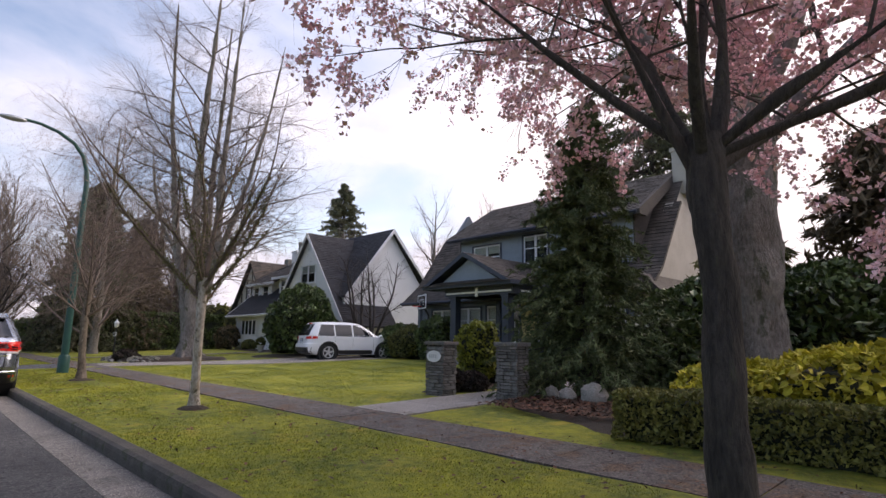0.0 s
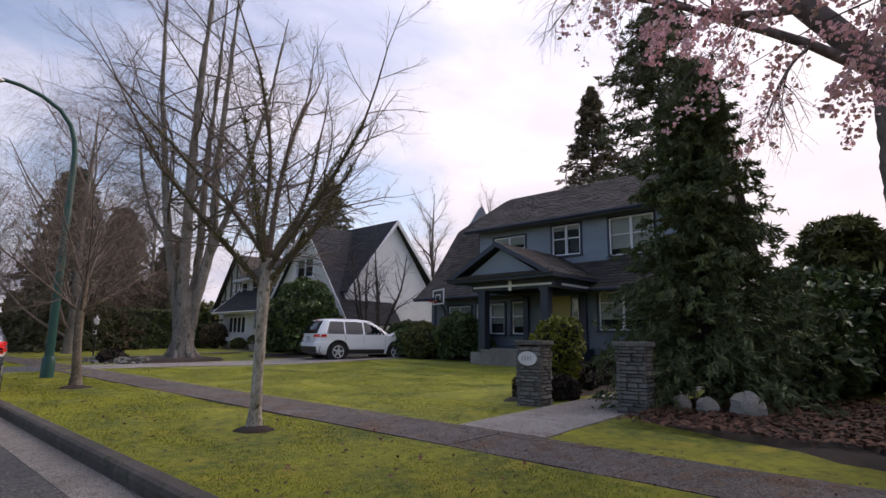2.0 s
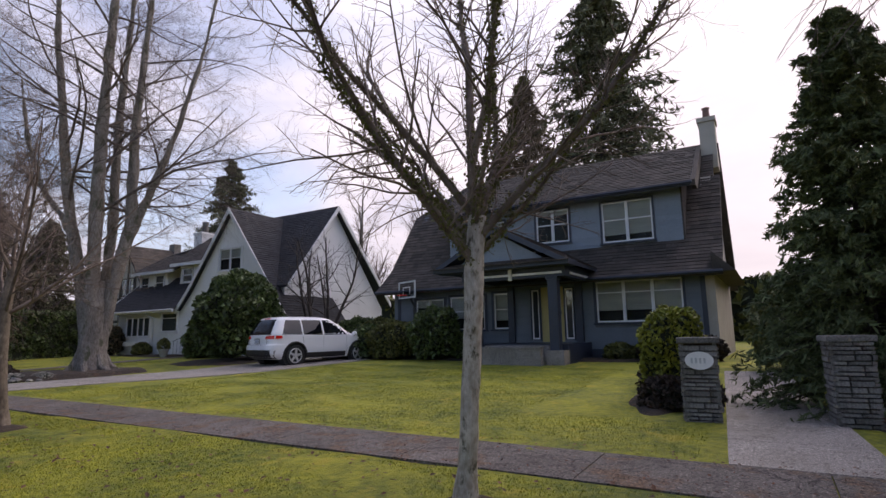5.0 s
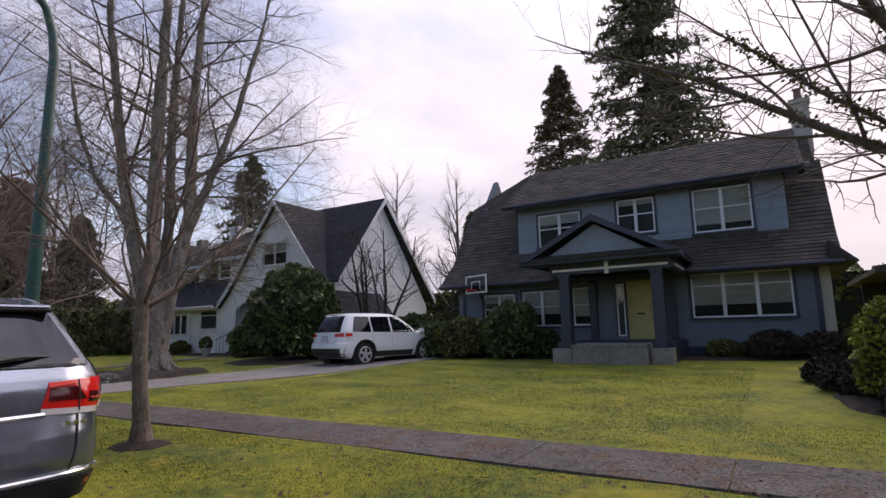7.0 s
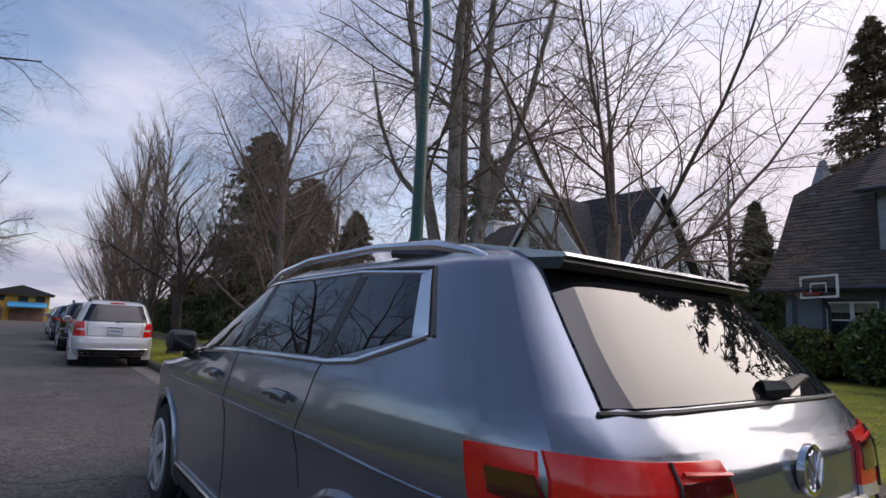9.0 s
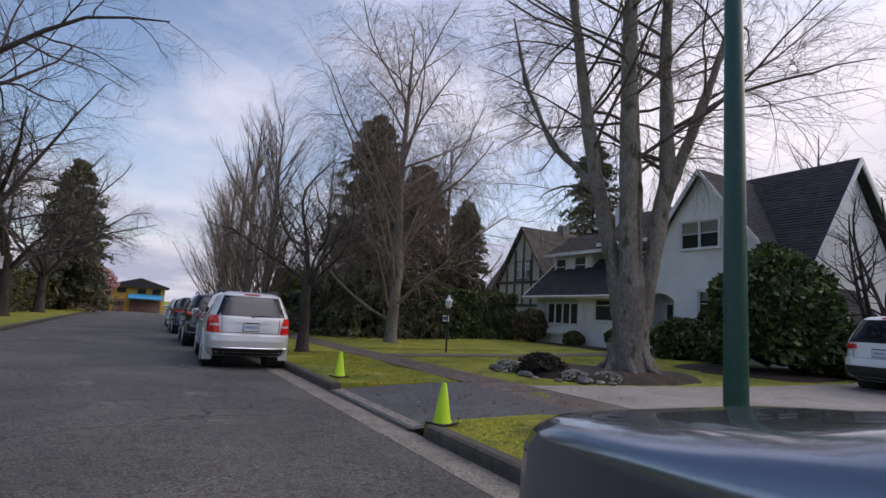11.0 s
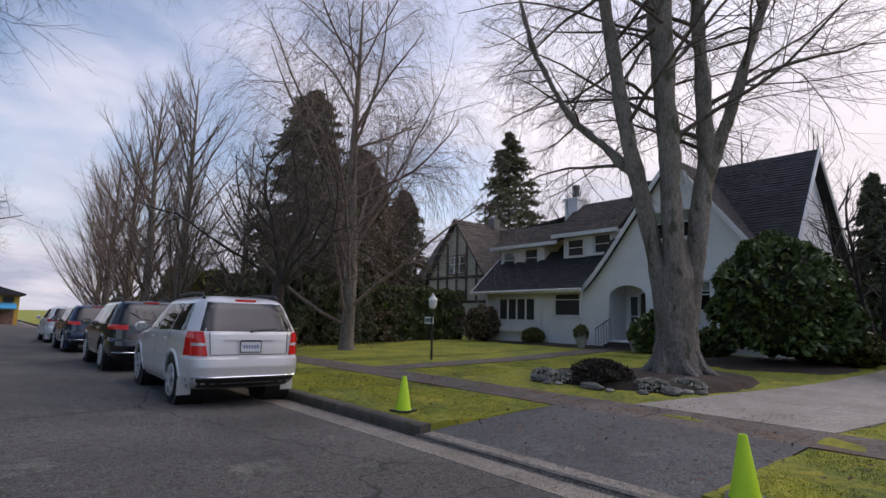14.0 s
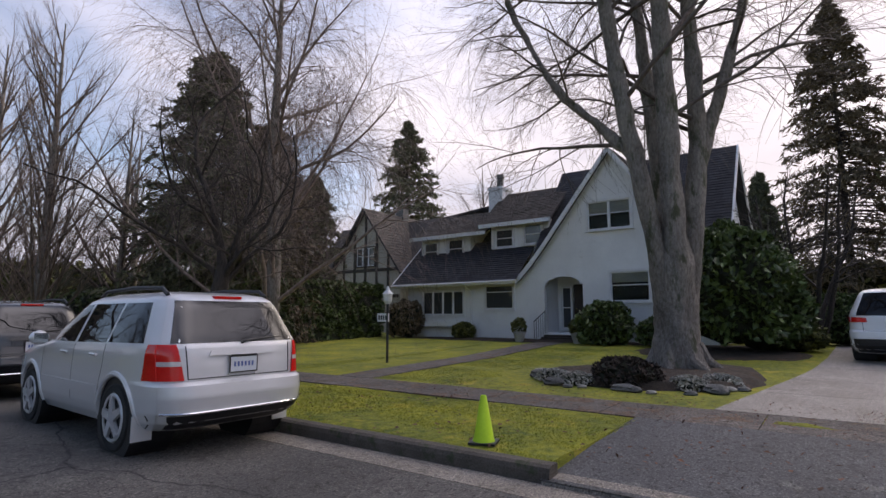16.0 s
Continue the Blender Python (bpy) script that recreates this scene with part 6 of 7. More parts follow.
def wheel(car, x, y, r, width, rim_mat, spokes=5):
    sg = -1 if x < 0 else 1
    w = part("wheel", Shape().lathe([(r * 0.62, -width / 2), (r * 0.9, -width / 2), (r * 0.985, -width * 0.36), (r, -width * 0.2), (r, width * 0.2), (r * 0.985, width * 0.36), (r * 0.9, width / 2), (r * 0.62, width / 2), (r * 0.6, 0), (r * 0.62, -width / 2)], (0, 0, 0), 32, "x", False), RUBBER, car, "black tyre", True)
    w.location = (x, y, r)
    ox = sg * width * 0.5
    rim = Shape().lathe([(r * 0.66, 0), (r * 0.69, 0.012), (r * 0.66, 0.024), (r * 0.6, 0.02), (r * 0.58, 0.004), (r * 0.6, 0.0), (r * 0.66, 0)], (ox - 0.012, 0, 0), 32, "x", False)
    part("rim", rim, rim_mat, w, "alloy rim", True)
    part("brake_disc", Shape().lathe([(r * 0.61, -0.02), (r * 0.61, 0.0)], (ox - sg * 0.05, 0, 0), 24, "x"), PLASTIC, w)
    for k in range(spokes):
        a = 2 * math.pi * k / spokes + 0.2
        c, s_ = math.cos(a), math.sin(a)
        pts = [(0.06, -0.045), (0.06, 0.045), (r * 0.62, 0.032), (r * 0.62, -0.032)]
        sp = Shape().prism([(p * c - q * s_, p * s_ + q * c) for p, q in pts], "x", ox - 0.025, ox + 0.008)
        part("spoke", sp, rim_mat, w)
    part("hub", Shape().lathe([(0.07, 0), (0.065, 0.02), (0.03, 0.026)], (ox - 0.005 if sg > 0 else ox - 0.02, 0, 0), 14, "x"), rim_mat, w)
    return w


def plate(car, x, y, z, text="", tilt=0):
    p = part("licence_plate", Shape().box(-0.1525, 0.1525, -0.004, 0.004, -0.076, 0.076), PLATE, car, "white licence plate with blue characters")
    p.matrix_basis = pose(x, y, z, tilt, 0, 0)
    part("plate_frame", Shape().box(-0.162, -0.153, -0.008, 0.004, -0.086, 0.086).box(0.153, 0.162, -0.008, 0.004, -0.086, 0.086).box(-0.153, 0.153, -0.008, 0.004, -0.086, -0.077).box(-0.153, 0.153, -0.008, 0.004, 0.077, 0.10), PLASTIC, p)
    if text:
        cu = bpy.data.curves.new("plate_text", "FONT")
        cu.body, cu.size, cu.align_x, cu.extrude = text, 0.083, "CENTER", 0.001
        ob = bpy.data.objects.new("plate_text", cu)
        me = bpy.data.meshes.new_from_object(ob)
        bpy.data.objects.remove(ob)
        t = part("characters", me, INK, p)
        t.matrix_basis = pose(0, -0.006, -0.028, 90, 0, 0) @ Matrix.Diagonal((0.92, 1.15, 1, 1))
        for k in range(5):
            part("small_print", Shape().box(-0.055 + 0.024 * k, -0.038 + 0.024 * k, -0.0055, -0.004, -0.066, -0.054), INK, p)
        part("sticker", Shape().box(0.01, 0.065, -0.0055, -0.004, -0.069, -0.047), OCHRE, p)
        for k in range(7):
            part("frame_lettering", Shape().box(-0.05 + 0.015 * k, -0.039 + 0.015 * k, -0.0095, -0.008, 0.082, 0.094), TRIM, p)
    else:
        for k in range(6):
            part("characters", Shape().box(-0.115 + 0.041 * k, -0.093 + 0.041 * k, -0.006, -0.004, -0.024, 0.026), INK, p)
    return p


def arches(c, car, wheels, r, mat):
    for wy, wz in wheels:
        for sg in (-1, 1):
            path = []
            for k in range(25):
                a = math.pi * (-0.12 + 1.24 * k / 24)
                z = wz + (r + 0.015) * math.sin(a)
                if z > c.z[0]:
                    path.append(c.side(wy + (r + 0.015) * math.cos(a), z, -0.012, sg))
            part("wheel_arch", Shape().tube(path, 0.034, 8), mat, car, "", True)
            part("wheel_well", Shape().lathe([(r + 0.02, 0), (r + 0.02, 0.42)], (0.46 if sg > 0 else -0.88, wy, wz), 24, "x"), PLASTIC, car)


# the dark grey-blue sport utility car at the kerb
A_LEVELS = [(0.26, 0.34, 4.80, 0.90), (0.34, 0.16, 4.92, 0.95), (0.48, 0.06, 5.0, 0.962), (0.64, 0.03, 5.04, 0.958), (0.80, 0.05, 5.03, 0.964), (0.94, 0.09, 5.0, 0.974), (1.01, 0.095, 4.93, 0.990), (1.06, 0.10, 4.82, 0.986), (1.11, 0.105, 4.4, 0.976), (1.18, 0.14, 3.95, 0.962), (1.25, 0.195, 3.68, 0.945), (1.30, 0.235, 3.58, 0.918), (1.46, 0.38, 3.28, 0.85), (1.60, 0.50, 3.0, 0.785), (1.68, 0.57, 2.82, 0.745), (1.73, 0.65, 2.55, 0.69), (1.765, 0.85, 2.2, 0.57), (1.78, 1.15, 1.9, 0.36)]


def atlas_car():
    c = Car(A_LEVELS)
    wheels = [(1.10, 0.385), (4.08, 0.385)]
    car = thing("car", "dark blue-grey sport utility car parked at the kerb", "car", (1.88, 16.54, 0.02, 0))
    car.scale = (0.98, 0.98, 0.955)
    part("body", c.body(wheels, 0.47, 0.26), CAR_GREY, car, "glossy dark blue-grey body", True)
    arches(c, car, wheels, 0.455, CAR_GREY)
    for sg in (-1, 1):
        for wy, _ in wheels:
            wheel(car, sg * 0.85, wy, 0.385, 0.25, ALLOY)
        for pts in ([(0.90, 1.425), (1.43, 1.31), (1.43, 1.67), (1.01, 1.645)], [(1.50, 1.315), (2.44, 1.295), (2.44, 1.655), (1.50, 1.668)], [(2.52, 1.295), (3.56, 1.235), (3.0, 1.595), (2.52, 1.65)]):
            part("side_window", c.patch("side", pts, 0.004, 12, 6, sg), GLASS_CAR, car, "dark tinted window", True)
        for s0 in (1.43, 2.44):
            part("window_pillar", c.patch("side", [(s0, 1.305), (s0 + 0.075, 1.305), (s0 + 0.075, 1.66), (s0, 1.66)], 0.006, 2, 6, sg), PLASTIC, car)
        part("window_seal", c.line("side", [(0.81, 1.425), (0.97, 1.672), (1.5, 1.69), (2.5, 1.675), (3.02, 1.62)], 0.008, 0.0, sg), PLASTIC, car)
        part("chrome_strip", c.line("side", [(0.84, 1.425), (1.0, 1.375), (1.2, 1.318), (1.42, 1.298), (2.0, 1.285), (2.72, 1.265), (3.62, 1.21)], 0.013, 0.002, sg), CHROME, car, "chrome window trim", True)
        part("chrome_strip", c.line("side", [(0.99, 1.65), (1.5, 1.68), (2.5, 1.665), (3.02, 1.61), (3.62, 1.215)], 0.009, 0.003, sg), CHROME, car, "chrome window trim", True)
        part("chrome_trim", c.patch("side", [(0.83, 1.43), (0.91, 1.42), (1.02, 1.645), (0.975, 1.665)], 0.010, 4, 8, sg), CHROME, car, "broad chrome end of the window trim", True)
        for pts in ([(1.46, 1.29), (1.48, 1.15), (1.54, 0.99), (1.50, 0.80)], [(2.48, 1.27), (2.52, 1.0), (2.50, 0.36)]):
            part("door_gap", c.line("side", pts, 0.004, -0.001, sg), PLASTIC, car)
        for s0 in (1.64, 2.68):
            h = part("door_handle", c.line("side", [(s0, 1.13), (s0 + 0.06, 1.138), (s0 + 0.2, 1.134), (s0 + 0.24, 1.125)], 0.016, 0.02, sg, 4), CAR_GREY, car, "", True)
            part("handle_recess", c.patch("side", [(s0 + 0.02, 1.10), (s0 + 0.22, 1.10), (s0 + 0.2, 1.15), (s0 + 0.03, 1.15)], 0.002, 6, 3, sg), PLASTIC, h)
        part("crease", c.line("side", [(0.6, 1.0), (1.3, 1.015), (2.4, 1.01), (4.0, 1.0)], 0.008, -0.004, sg), CAR_GREY, car, "", True)
        part("sill_trim", c.patch("side", [(1.62, 0.30), (3.55, 0.30), (3.55, 0.42), (1.62, 0.42)], 0.012, 8, 2, sg), PLASTIC, car)
        part("sill_chrome", c.line("side", [(1.66, 0.45), (3.5, 0.45)], 0.012, 0.012, sg), CHROME, car)
        part("roof_rail", Shape().tube([(sg * 0.67, 0.74, 1.685), (sg * 0.668, 0.86, 1.728), (sg * 0.665, 1.08, 1.772), (sg * 0.65, 1.56, 1.806), (sg * 0.64, 2.3, 1.80), (sg * 0.63, 2.75, 1.752), (sg * 0.63, 2.98, 1.68)], [0.012, 0.02, 0.024, 0.02, 0.02, 0.022, 0.014], 8), CHROME, car, "silver roof rail", True)
        part("rail_foot", Shape().tube([(sg * 0.662, 0.82, 1.69), (sg * 0.66, 1.1, 1.735), (sg * 0.655, 1.4, 1.765)], [0.014, 0.034, 0.02], 6), PLASTIC, car)
        # body-coloured mirror given black plastic, so its shaded look is in the colour
        m = soften(part("mirror", Shape().prism([(3.37, 1.205), (3.37, 1.345), (3.45, 1.355), (3.52, 1.30), (3.52, 1.225)], "x", min(sg * 0.95, sg * 1.12), max(sg * 0.95, sg * 1.12)), PLASTIC, car, "door mirror, near-black for its shaded look", True), 0.03, 3)
        part("mirror_glass", Shape().box(sg * 1.035 - 0.06, sg * 1.035 + 0.06, 3.362, 3.368, 1.23, 1.32), GLASS_CAR, m)
        part("mirror_foot", Shape().tube([(sg * 0.92, 3.45, 1.17), (sg * 1.0, 3.43, 1.21)], 0.035, 8), PLASTIC, m)
        # tail lights wrap round the corner
        lamp = part("tail_light", c.patch("rear", [(sg * 0.42, 0.985), (sg * 0.89, 0.955), (sg * 0.88, 1.175), (sg * 0.47, 1.155)], 0.012, 16, 5), RED_LENS, car, "red tail light", True)
        part("lens_side", c.patch("side", [(0.30, 0.99), (0.50, 1.02), (0.54, 1.165), (0.34, 1.17)], 0.012, 8, 5, sg), RED_LENS, lamp, "", True)
        part("dark_lens", c.patch("side", [(0.30, 1.05), (0.44, 1.06), (0.46, 1.12), (0.33, 1.12)], 0.017, 6, 3, sg), DARK_LENS, lamp, "", True)
        part("clear_lens", c.patch("side", [(0.28, 0.945), (0.48, 0.975), (0.50, 1.018), (0.30, 0.988)], 0.013, 6, 2, sg), WHITE_LENS, lamp, "", True)
        part("dark_lens", c.patch("rear", [(sg * 0.46, 1.03), (sg * 0.72, 1.025), (sg * 0.64, 1.12), (sg * 0.47, 1.12)], 0.018, 8, 3), DARK_LENS, lamp, "", True)
        part("dark_lens", c.patch("rear", [(sg * 0.73, 1.0), (sg * 0.86, 0.985), (sg * 0.85, 1.065), (sg * 0.74, 1.075)], 0.016, 8, 3), DARK_LENS, lamp, "", True)
        part("light_bar", c.line("rear", [(sg * 0.46, 1.125), (sg * 0.64, 1.14)], 0.006, 0.02), RED_LENS, lamp, "", True)
        part("light_bar", c.line("rear", [(sg * 0.74, 1.03), (sg * 0.86, 1.02)], 0.006, 0.02), RED_LENS, lamp, "", True)
        part("clear_lens", c.patch("rear", [(sg * 0.42, 0.945), (sg * 0.89, 0.915), (sg * 0.89, 0.957), (sg * 0.42, 0.985)], 0.013, 14, 2), WHITE_LENS, lamp, "", True)
        part("lens_gap", c.line("rear", [(sg * 0.66, 0.95), (sg * 0.66, 1.165)], 0.005, 0.016), PLASTIC, lamp)
        part("tailgate_gap", c.line("rear", [(sg * 0.66, 0.95), (sg * 0.64, 0.7), (sg * 0.6, 0.55)], 0.006, -0.002), PLASTIC, car)
        part("reflector", c.patch("rear", [(sg * 0.6, 0.42), (sg * 0.85, 0.42), (sg * 0.85, 0.46), (sg * 0.6, 0.46)], 0.012, 6, 2), RED_LENS, car)
    part("rear_window", c.patch("rear", [(-0.74, 1.275), (0.74, 1.275), (0.61, 1.672), (-0.61, 1.672)], 0.006, 16, 10), GLASS_CAR, car, "dark rear window", True)
    part("glass_seal", c.line("rear", [(-0.76, 1.262), (0.76, 1.262)], 0.007, 0.004), PLASTIC, car)
    part("spoiler", Shape().prism([(0.56, 1.685), (0.50, 1.695), (0.51, 1.708), (0.98, 1.782), (0.98, 1.75)], "x", -0.60, 0.60), CAR_GREY, car)
    part("spoiler_lip", Shape().prism([(0.52, 1.655), (0.50, 1.675), (0.515, 1.692), (0.66, 1.70), (0.66, 1.66)], "x", -0.61, 0.61), PLASTIC, car, "black lip under the spoiler")
    part("chrome_strip", c.line("rear", [(-0.44, 0.945), (0.44, 0.945)], 0.018, 0.006), CHROME, car, "chrome strip between the tail lights", True)
    part("bumper", c.patch("rear", [(-0.86, 0.28), (0.86, 0.28), (0.93, 0.50), (-0.93, 0.50)], 0.02, 18, 4), PLASTIC, car, "black lower bumper", True)
    part("chrome_strip", c.line("rear", [(-0.85, 0.54), (0.85, 0.54)], 0.014, 0.012), CHROME, car, "", True)
    part("plate_recess", c.patch("rear", [(-0.34, 0.72), (0.34, 0.72), (0.36, 0.92), (-0.36, 0.92)], 0.004, 8, 3), CAR_GREY, car, "", True)
    plate(car, 0.0, 0.045, 0.845, "GG6 00P", -6)
    badge = part("badge", Shape().lathe([(0.075, 0), (0.075, -0.02), (0.062, -0.022), (0.06, -0.008)], (0, 0.095, 1.085), 24, "y"), CHROME, car, "round chrome badge", True)
    for pts in ([(-0.034, 0.05), (0, -0.008), (0.034, 0.05)], [(-0.05, 0.03), (-0.022, -0.048), (0, 0.0), (0.022, -0.048), (0.05, 0.03)]):
        part("badge_bar", Shape().tube([(x, 0.075, 1.085 + z) for x, z in pts], 0.007, 5), CHROME, badge)
    for x0, n in ((0.56, 3),):
        for k in range(n):
            part("lettering", Shape().box(x0 + 0.05 * k, x0 + 0.035 + 0.05 * k, 0.058, 0.066, 0.86, 0.885), CHROME, car)
    part("wiper", Shape().tube([(0.06, 0.235, 1.30), (0.10, 0.19, 1.305), (0.35, 0.225, 1.335), (0.52, 0.265, 1.33)], [0.035, 0.03, 0.016, 0.008], 6), PLASTIC, car)
    return car


H_LEVELS = [(0.27, 0.28, 4.45, 0.82), (0.36, 0.10, 4.58, 0.87), (0.46, 0.015, 4.64, 0.90), (0.60, 0.0, 4.68, 0.91), (0.72, 0.02, 4.66, 0.912), (0.755, 0.085, 4.64, 0.91), (0.9, 0.10, 4.58, 0.905), (1.0, 0.115, 4.2, 0.90), (1.08, 0.13, 3.55, 0.885), (1.15, 0.16, 3.42, 0.86), (1.3, 0.25, 3.2, 0.80), (1.5, 0.37, 2.85, 0.72), (1.58, 0.44, 2.7, 0.68), (1.63, 0.53, 2.5, 0.62), (1.665, 0.75, 2.2, 0.5), (1.68, 1.0, 1.9, 0.3)]


def plain_suv(name, label, at, levels, paint, scale=1.0, lamp="tall", wheelbase=(1.0, 3.72), r=0.36, rim=None, text=False, rails=True, glass_dark=True, spokes=5, lower=None, spare=False):
    """A boxy sport utility car with its glass, lights, bumper and wheels."""
    c = Car(levels)
    wheels = [(wheelbase[0], r), (wheelbase[1], r)]
    car = thing(name, label, "car", at)
    car.scale = (scale, scale, scale)
    part("body", c.body(wheels, r + 0.085, levels[0][0]), paint, car, "", True)
    arches(c, car, wheels, r + 0.07, lower or paint)
    top, belt = levels[-4][0] - 0.035, 1.10
    end = float(np.interp(belt, c.z, c.sf))
    for sg in (-1, 1):
        for wy, _ in wheels:
            wheel(car, sg * (levels[4][3] - 0.13), wy, r, 0.23, rim or ALLOY, spokes)
        for pts in ([(0.52, belt + 0.03), (1.32, belt + 0.02), (1.32, top), (0.72, top)], [(1.38, belt + 0.02), (2.20, belt), (2.20, top), (1.38, top)], [(2.28, belt), (end - 0.16, belt), (end - 0.72, top - 0.02), (2.28, top)]):
            part("side_window", c.patch("side", pts, 0.004, 8, 5, sg), GLASS_CAR, car, "dark window", True)
        for s0 in (1.35, 2.24, 3.3):
            part("door_gap", c.line("side", [(s0, belt), (s0, 0.9), (s0 + (0.12 if s0 < 1.5 else 0), 0.45)], 0.005, -0.002, sg), PLASTIC, car)
        for s0 in (1.5, 2.42):
            part("door_handle", c.line("side", [(s0, 0.98), (s0 + 0.18, 0.985)], 0.016, 0.018, sg, 4), paint, car, "", True)
        part("side_moulding", c.patch("side", [(1.45, 0.55), (3.2, 0.55), (3.2, 0.66), (1.45, 0.66)], 0.014, 8, 2, sg), paint, car, "", True)
        m = part("mirror", blob_core([((sg * 1.0, end - 0.35, 1.13), (0.11, 0.07, 0.09))], 6, 1.0, 0.05), paint if glass_dark else PLASTIC, car, "door mirror", True)
        part("mirror_glass", Shape().box(sg * 1.0 - 0.075, sg * 1.0 + 0.075, end - 0.425, end - 0.418, 1.07, 1.19), CHROME, m)
        if rails:
            part("roof_rail", Shape().tube([(sg * 0.59, 0.62, 1.63), (sg * 0.585, 0.75, 1.70), (sg * 0.57, 1.5, 1.725), (sg * 0.56, 2.3, 1.70), (sg * 0.56, 2.45, 1.63)], 0.022, 8), PLASTIC if lower is None else paint, car, "roof rail", True)
        if lamp == "tall":
            t = part("tail_light", c.patch("rear", [(sg * 0.62, 0.77), (sg * 0.83, 0.77), (sg * 0.81, 1.12), (sg * 0.68, 1.12)], 0.014, 10, 6), RED_LENS, car, "tall red tail light", True)
            part("lens_side", c.patch("side", [(0.26, 0.77), (0.45, 0.77), (0.42, 1.12), (0.32, 1.12)], 0.014, 6, 6, sg), RED_LENS, t, "", True)
            part("clear_lens", c.patch("rear", [(sg * 0.645, 0.91), (sg * 0.82, 0.91), (sg * 0.82, 0.955), (sg * 0.65, 0.955)], 0.018, 8, 2), WHITE_LENS, t, "", True)
        else:
            t = part("tail_light", c.patch("rear", [(sg * 0.50, 0.98), (sg * 0.83, 0.98), (sg * 0.82, 1.10), (sg * 0.52, 1.08)], 0.014, 10, 3), RED_LENS, car, "narrow red tail light", True)
            part("lens_side", c.patch("side", [(0.28, 0.98), (0.52, 1.0), (0.50, 1.09), (0.31, 1.10)], 0.014, 6, 3, sg), RED_LENS, t, "", True)
        part("head_light", c.patch("side", [(levels[4][2] - 0.55, 0.72), (levels[4][2] - 0.12, 0.70), (levels[4][2] - 0.16, 0.86), (levels[4][2] - 0.6, 0.88)], 0.006, 5, 3, sg), WHITE_LENS, car, "", True)
    part("rear_window", c.patch("rear", [(-0.72, 1.13), (0.72, 1.13), (0.58, top + 0.02), (-0.58, top + 0.02)], 0.006, 14, 8), GLASS_CAR, car, "dark rear window", True)
    part("brake_light", Shape().box(-0.16, 0.16, 0.44, 0.56, top + 0.045, top + 0.075), RED_LENS, car, "high red brake light")
    part("wiper", Shape().tube([(0.0, 0.15, 1.12), (0.05, 0.13, 1.14), (0.42, 0.17, 1.17)], [0.02, 0.014, 0.008], 6), PLASTIC, car)
    part("plate_trim", c.patch("rear", [(-0.38, 1.0), (0.38, 1.0), (0.36, 1.05), (-0.36, 1.05)], 0.03, 8, 2), paint, car, "", True)
    plate(car, 0.0, 0.075, 0.90)
    part("tailgate_gap", c.line("rear", [(-0.60, 1.1), (-0.58, 0.78), (0.58, 0.78), (0.60, 1.1)], 0.006, -0.001), PLASTIC, car)
    part("bumper", c.patch("rear", [(-0.78, 0.29), (0.78, 0.29), (0.85, 0.44), (-0.85, 0.44)], 0.012, 14, 3), PLASTIC, car, "dark lower bumper", True)
    part("bumper_trim", c.line("rear", [(-0.80, 0.46), (0.80, 0.46)], 0.012, 0.01), CHROME if lower is None else PLASTIC, car, "", True)
    if lower:
        for sg in (-1, 1):
            part("sill_cladding", c.patch("side", [(1.45, 0.29), (3.25, 0.29), (3.25, 0.48), (1.45, 0.48)], 0.012, 8, 2, sg), PLASTIC, car)
        part("bumper_cladding", c.patch("rear", [(-0.86, 0.44), (0.86, 0.44), (0.88, 0.60), (-0.88, 0.60)], 0.01, 14, 3), PLASTIC, car, "", True)
    else:
        for sg in (-1, 1):
            part("mud_flap", Shape().box(sg * 0.8 - 0.1, sg * 0.8 + 0.1, wheels[0][0] - r - 0.1, wheels[0][0] - r - 0.085, 0.17, 0.42), paint, car)
    return car


atlas_car()
plain_suv("car", "silver sport utility car with tall red tail lights at the kerb", (1.82, 31.85, 0.015, -2.2), H_LEVELS, CAR_SILVER)
D_LEVELS = [(z * 1.06 if z > 0.5 else z, a, b * 1.03, w * 1.05) for z, a, b, w in H_LEVELS]
plain_suv("car", "white sport utility car with black roof glass parked on the driveway", (14.43, 25.77, 0.27, -101), D_LEVELS, CAR_WHITE, 1.03, "narrow", (1.05, 3.88), 0.385, lower=PLASTIC, rails=False)
plain_suv("car", "black sport utility car parked behind the silver one", (1.80, 37.8, 0.012, -1), H_LEVELS, CAR_BLACK, 1.0, "narrow", (1.0, 3.7), 0.37, rails=True)
plain_suv("car", "dark blue hatchback car parked down the street", (1.75, 45.0, 0.012, 0), H_LEVELS, CAR_BLUE, 0.95, "narrow", (0.95, 3.65), 0.36, rails=False)
plain_suv("car", "white hatchback car parked far down the street", (1.75, 51.5, 0.012, 0), H_LEVELS, CAR_WHITE, 0.93, "narrow", (0.95, 3.65), 0.36, rails=False)

# ---- street furniture and small things ----


def street_lamp():
    t = thing("street_lamp", "tall green steel street lamp with curved arm", "street lamp", (4.61, 22.76, 0.13, 0))
    part("base", Shape().lathe([(0.16, -0.05), (0.16, 0.5), (0.13, 0.56)], sides=14), GREEN_POLE, t, "", True)
    path = [(0, 0, 0.5), (0, 0, 4), (0, 0, 6.1), (-0.05, 0, 6.5), (-0.18, 0, 6.92), (-0.46, 0, 7.28), (-0.9, 0, 7.54), (-1.4, 0, 7.68), (-1.8, 0, 7.7)]
    part("pole", Shape().tube(path, [0.11, 0.09, 0.075, 0.07, 0.065, 0.06, 0.055, 0.05, 0.05], 12), GREEN_POLE, t, "", True)
    head = blob_core([((-2.08, 0, 7.66), (0.36, 0.15, 0.085))], 9, 1.0, 0.04)
    part("lamp_head", head, GALV, t, "pale grey lamp head", True)
    return t


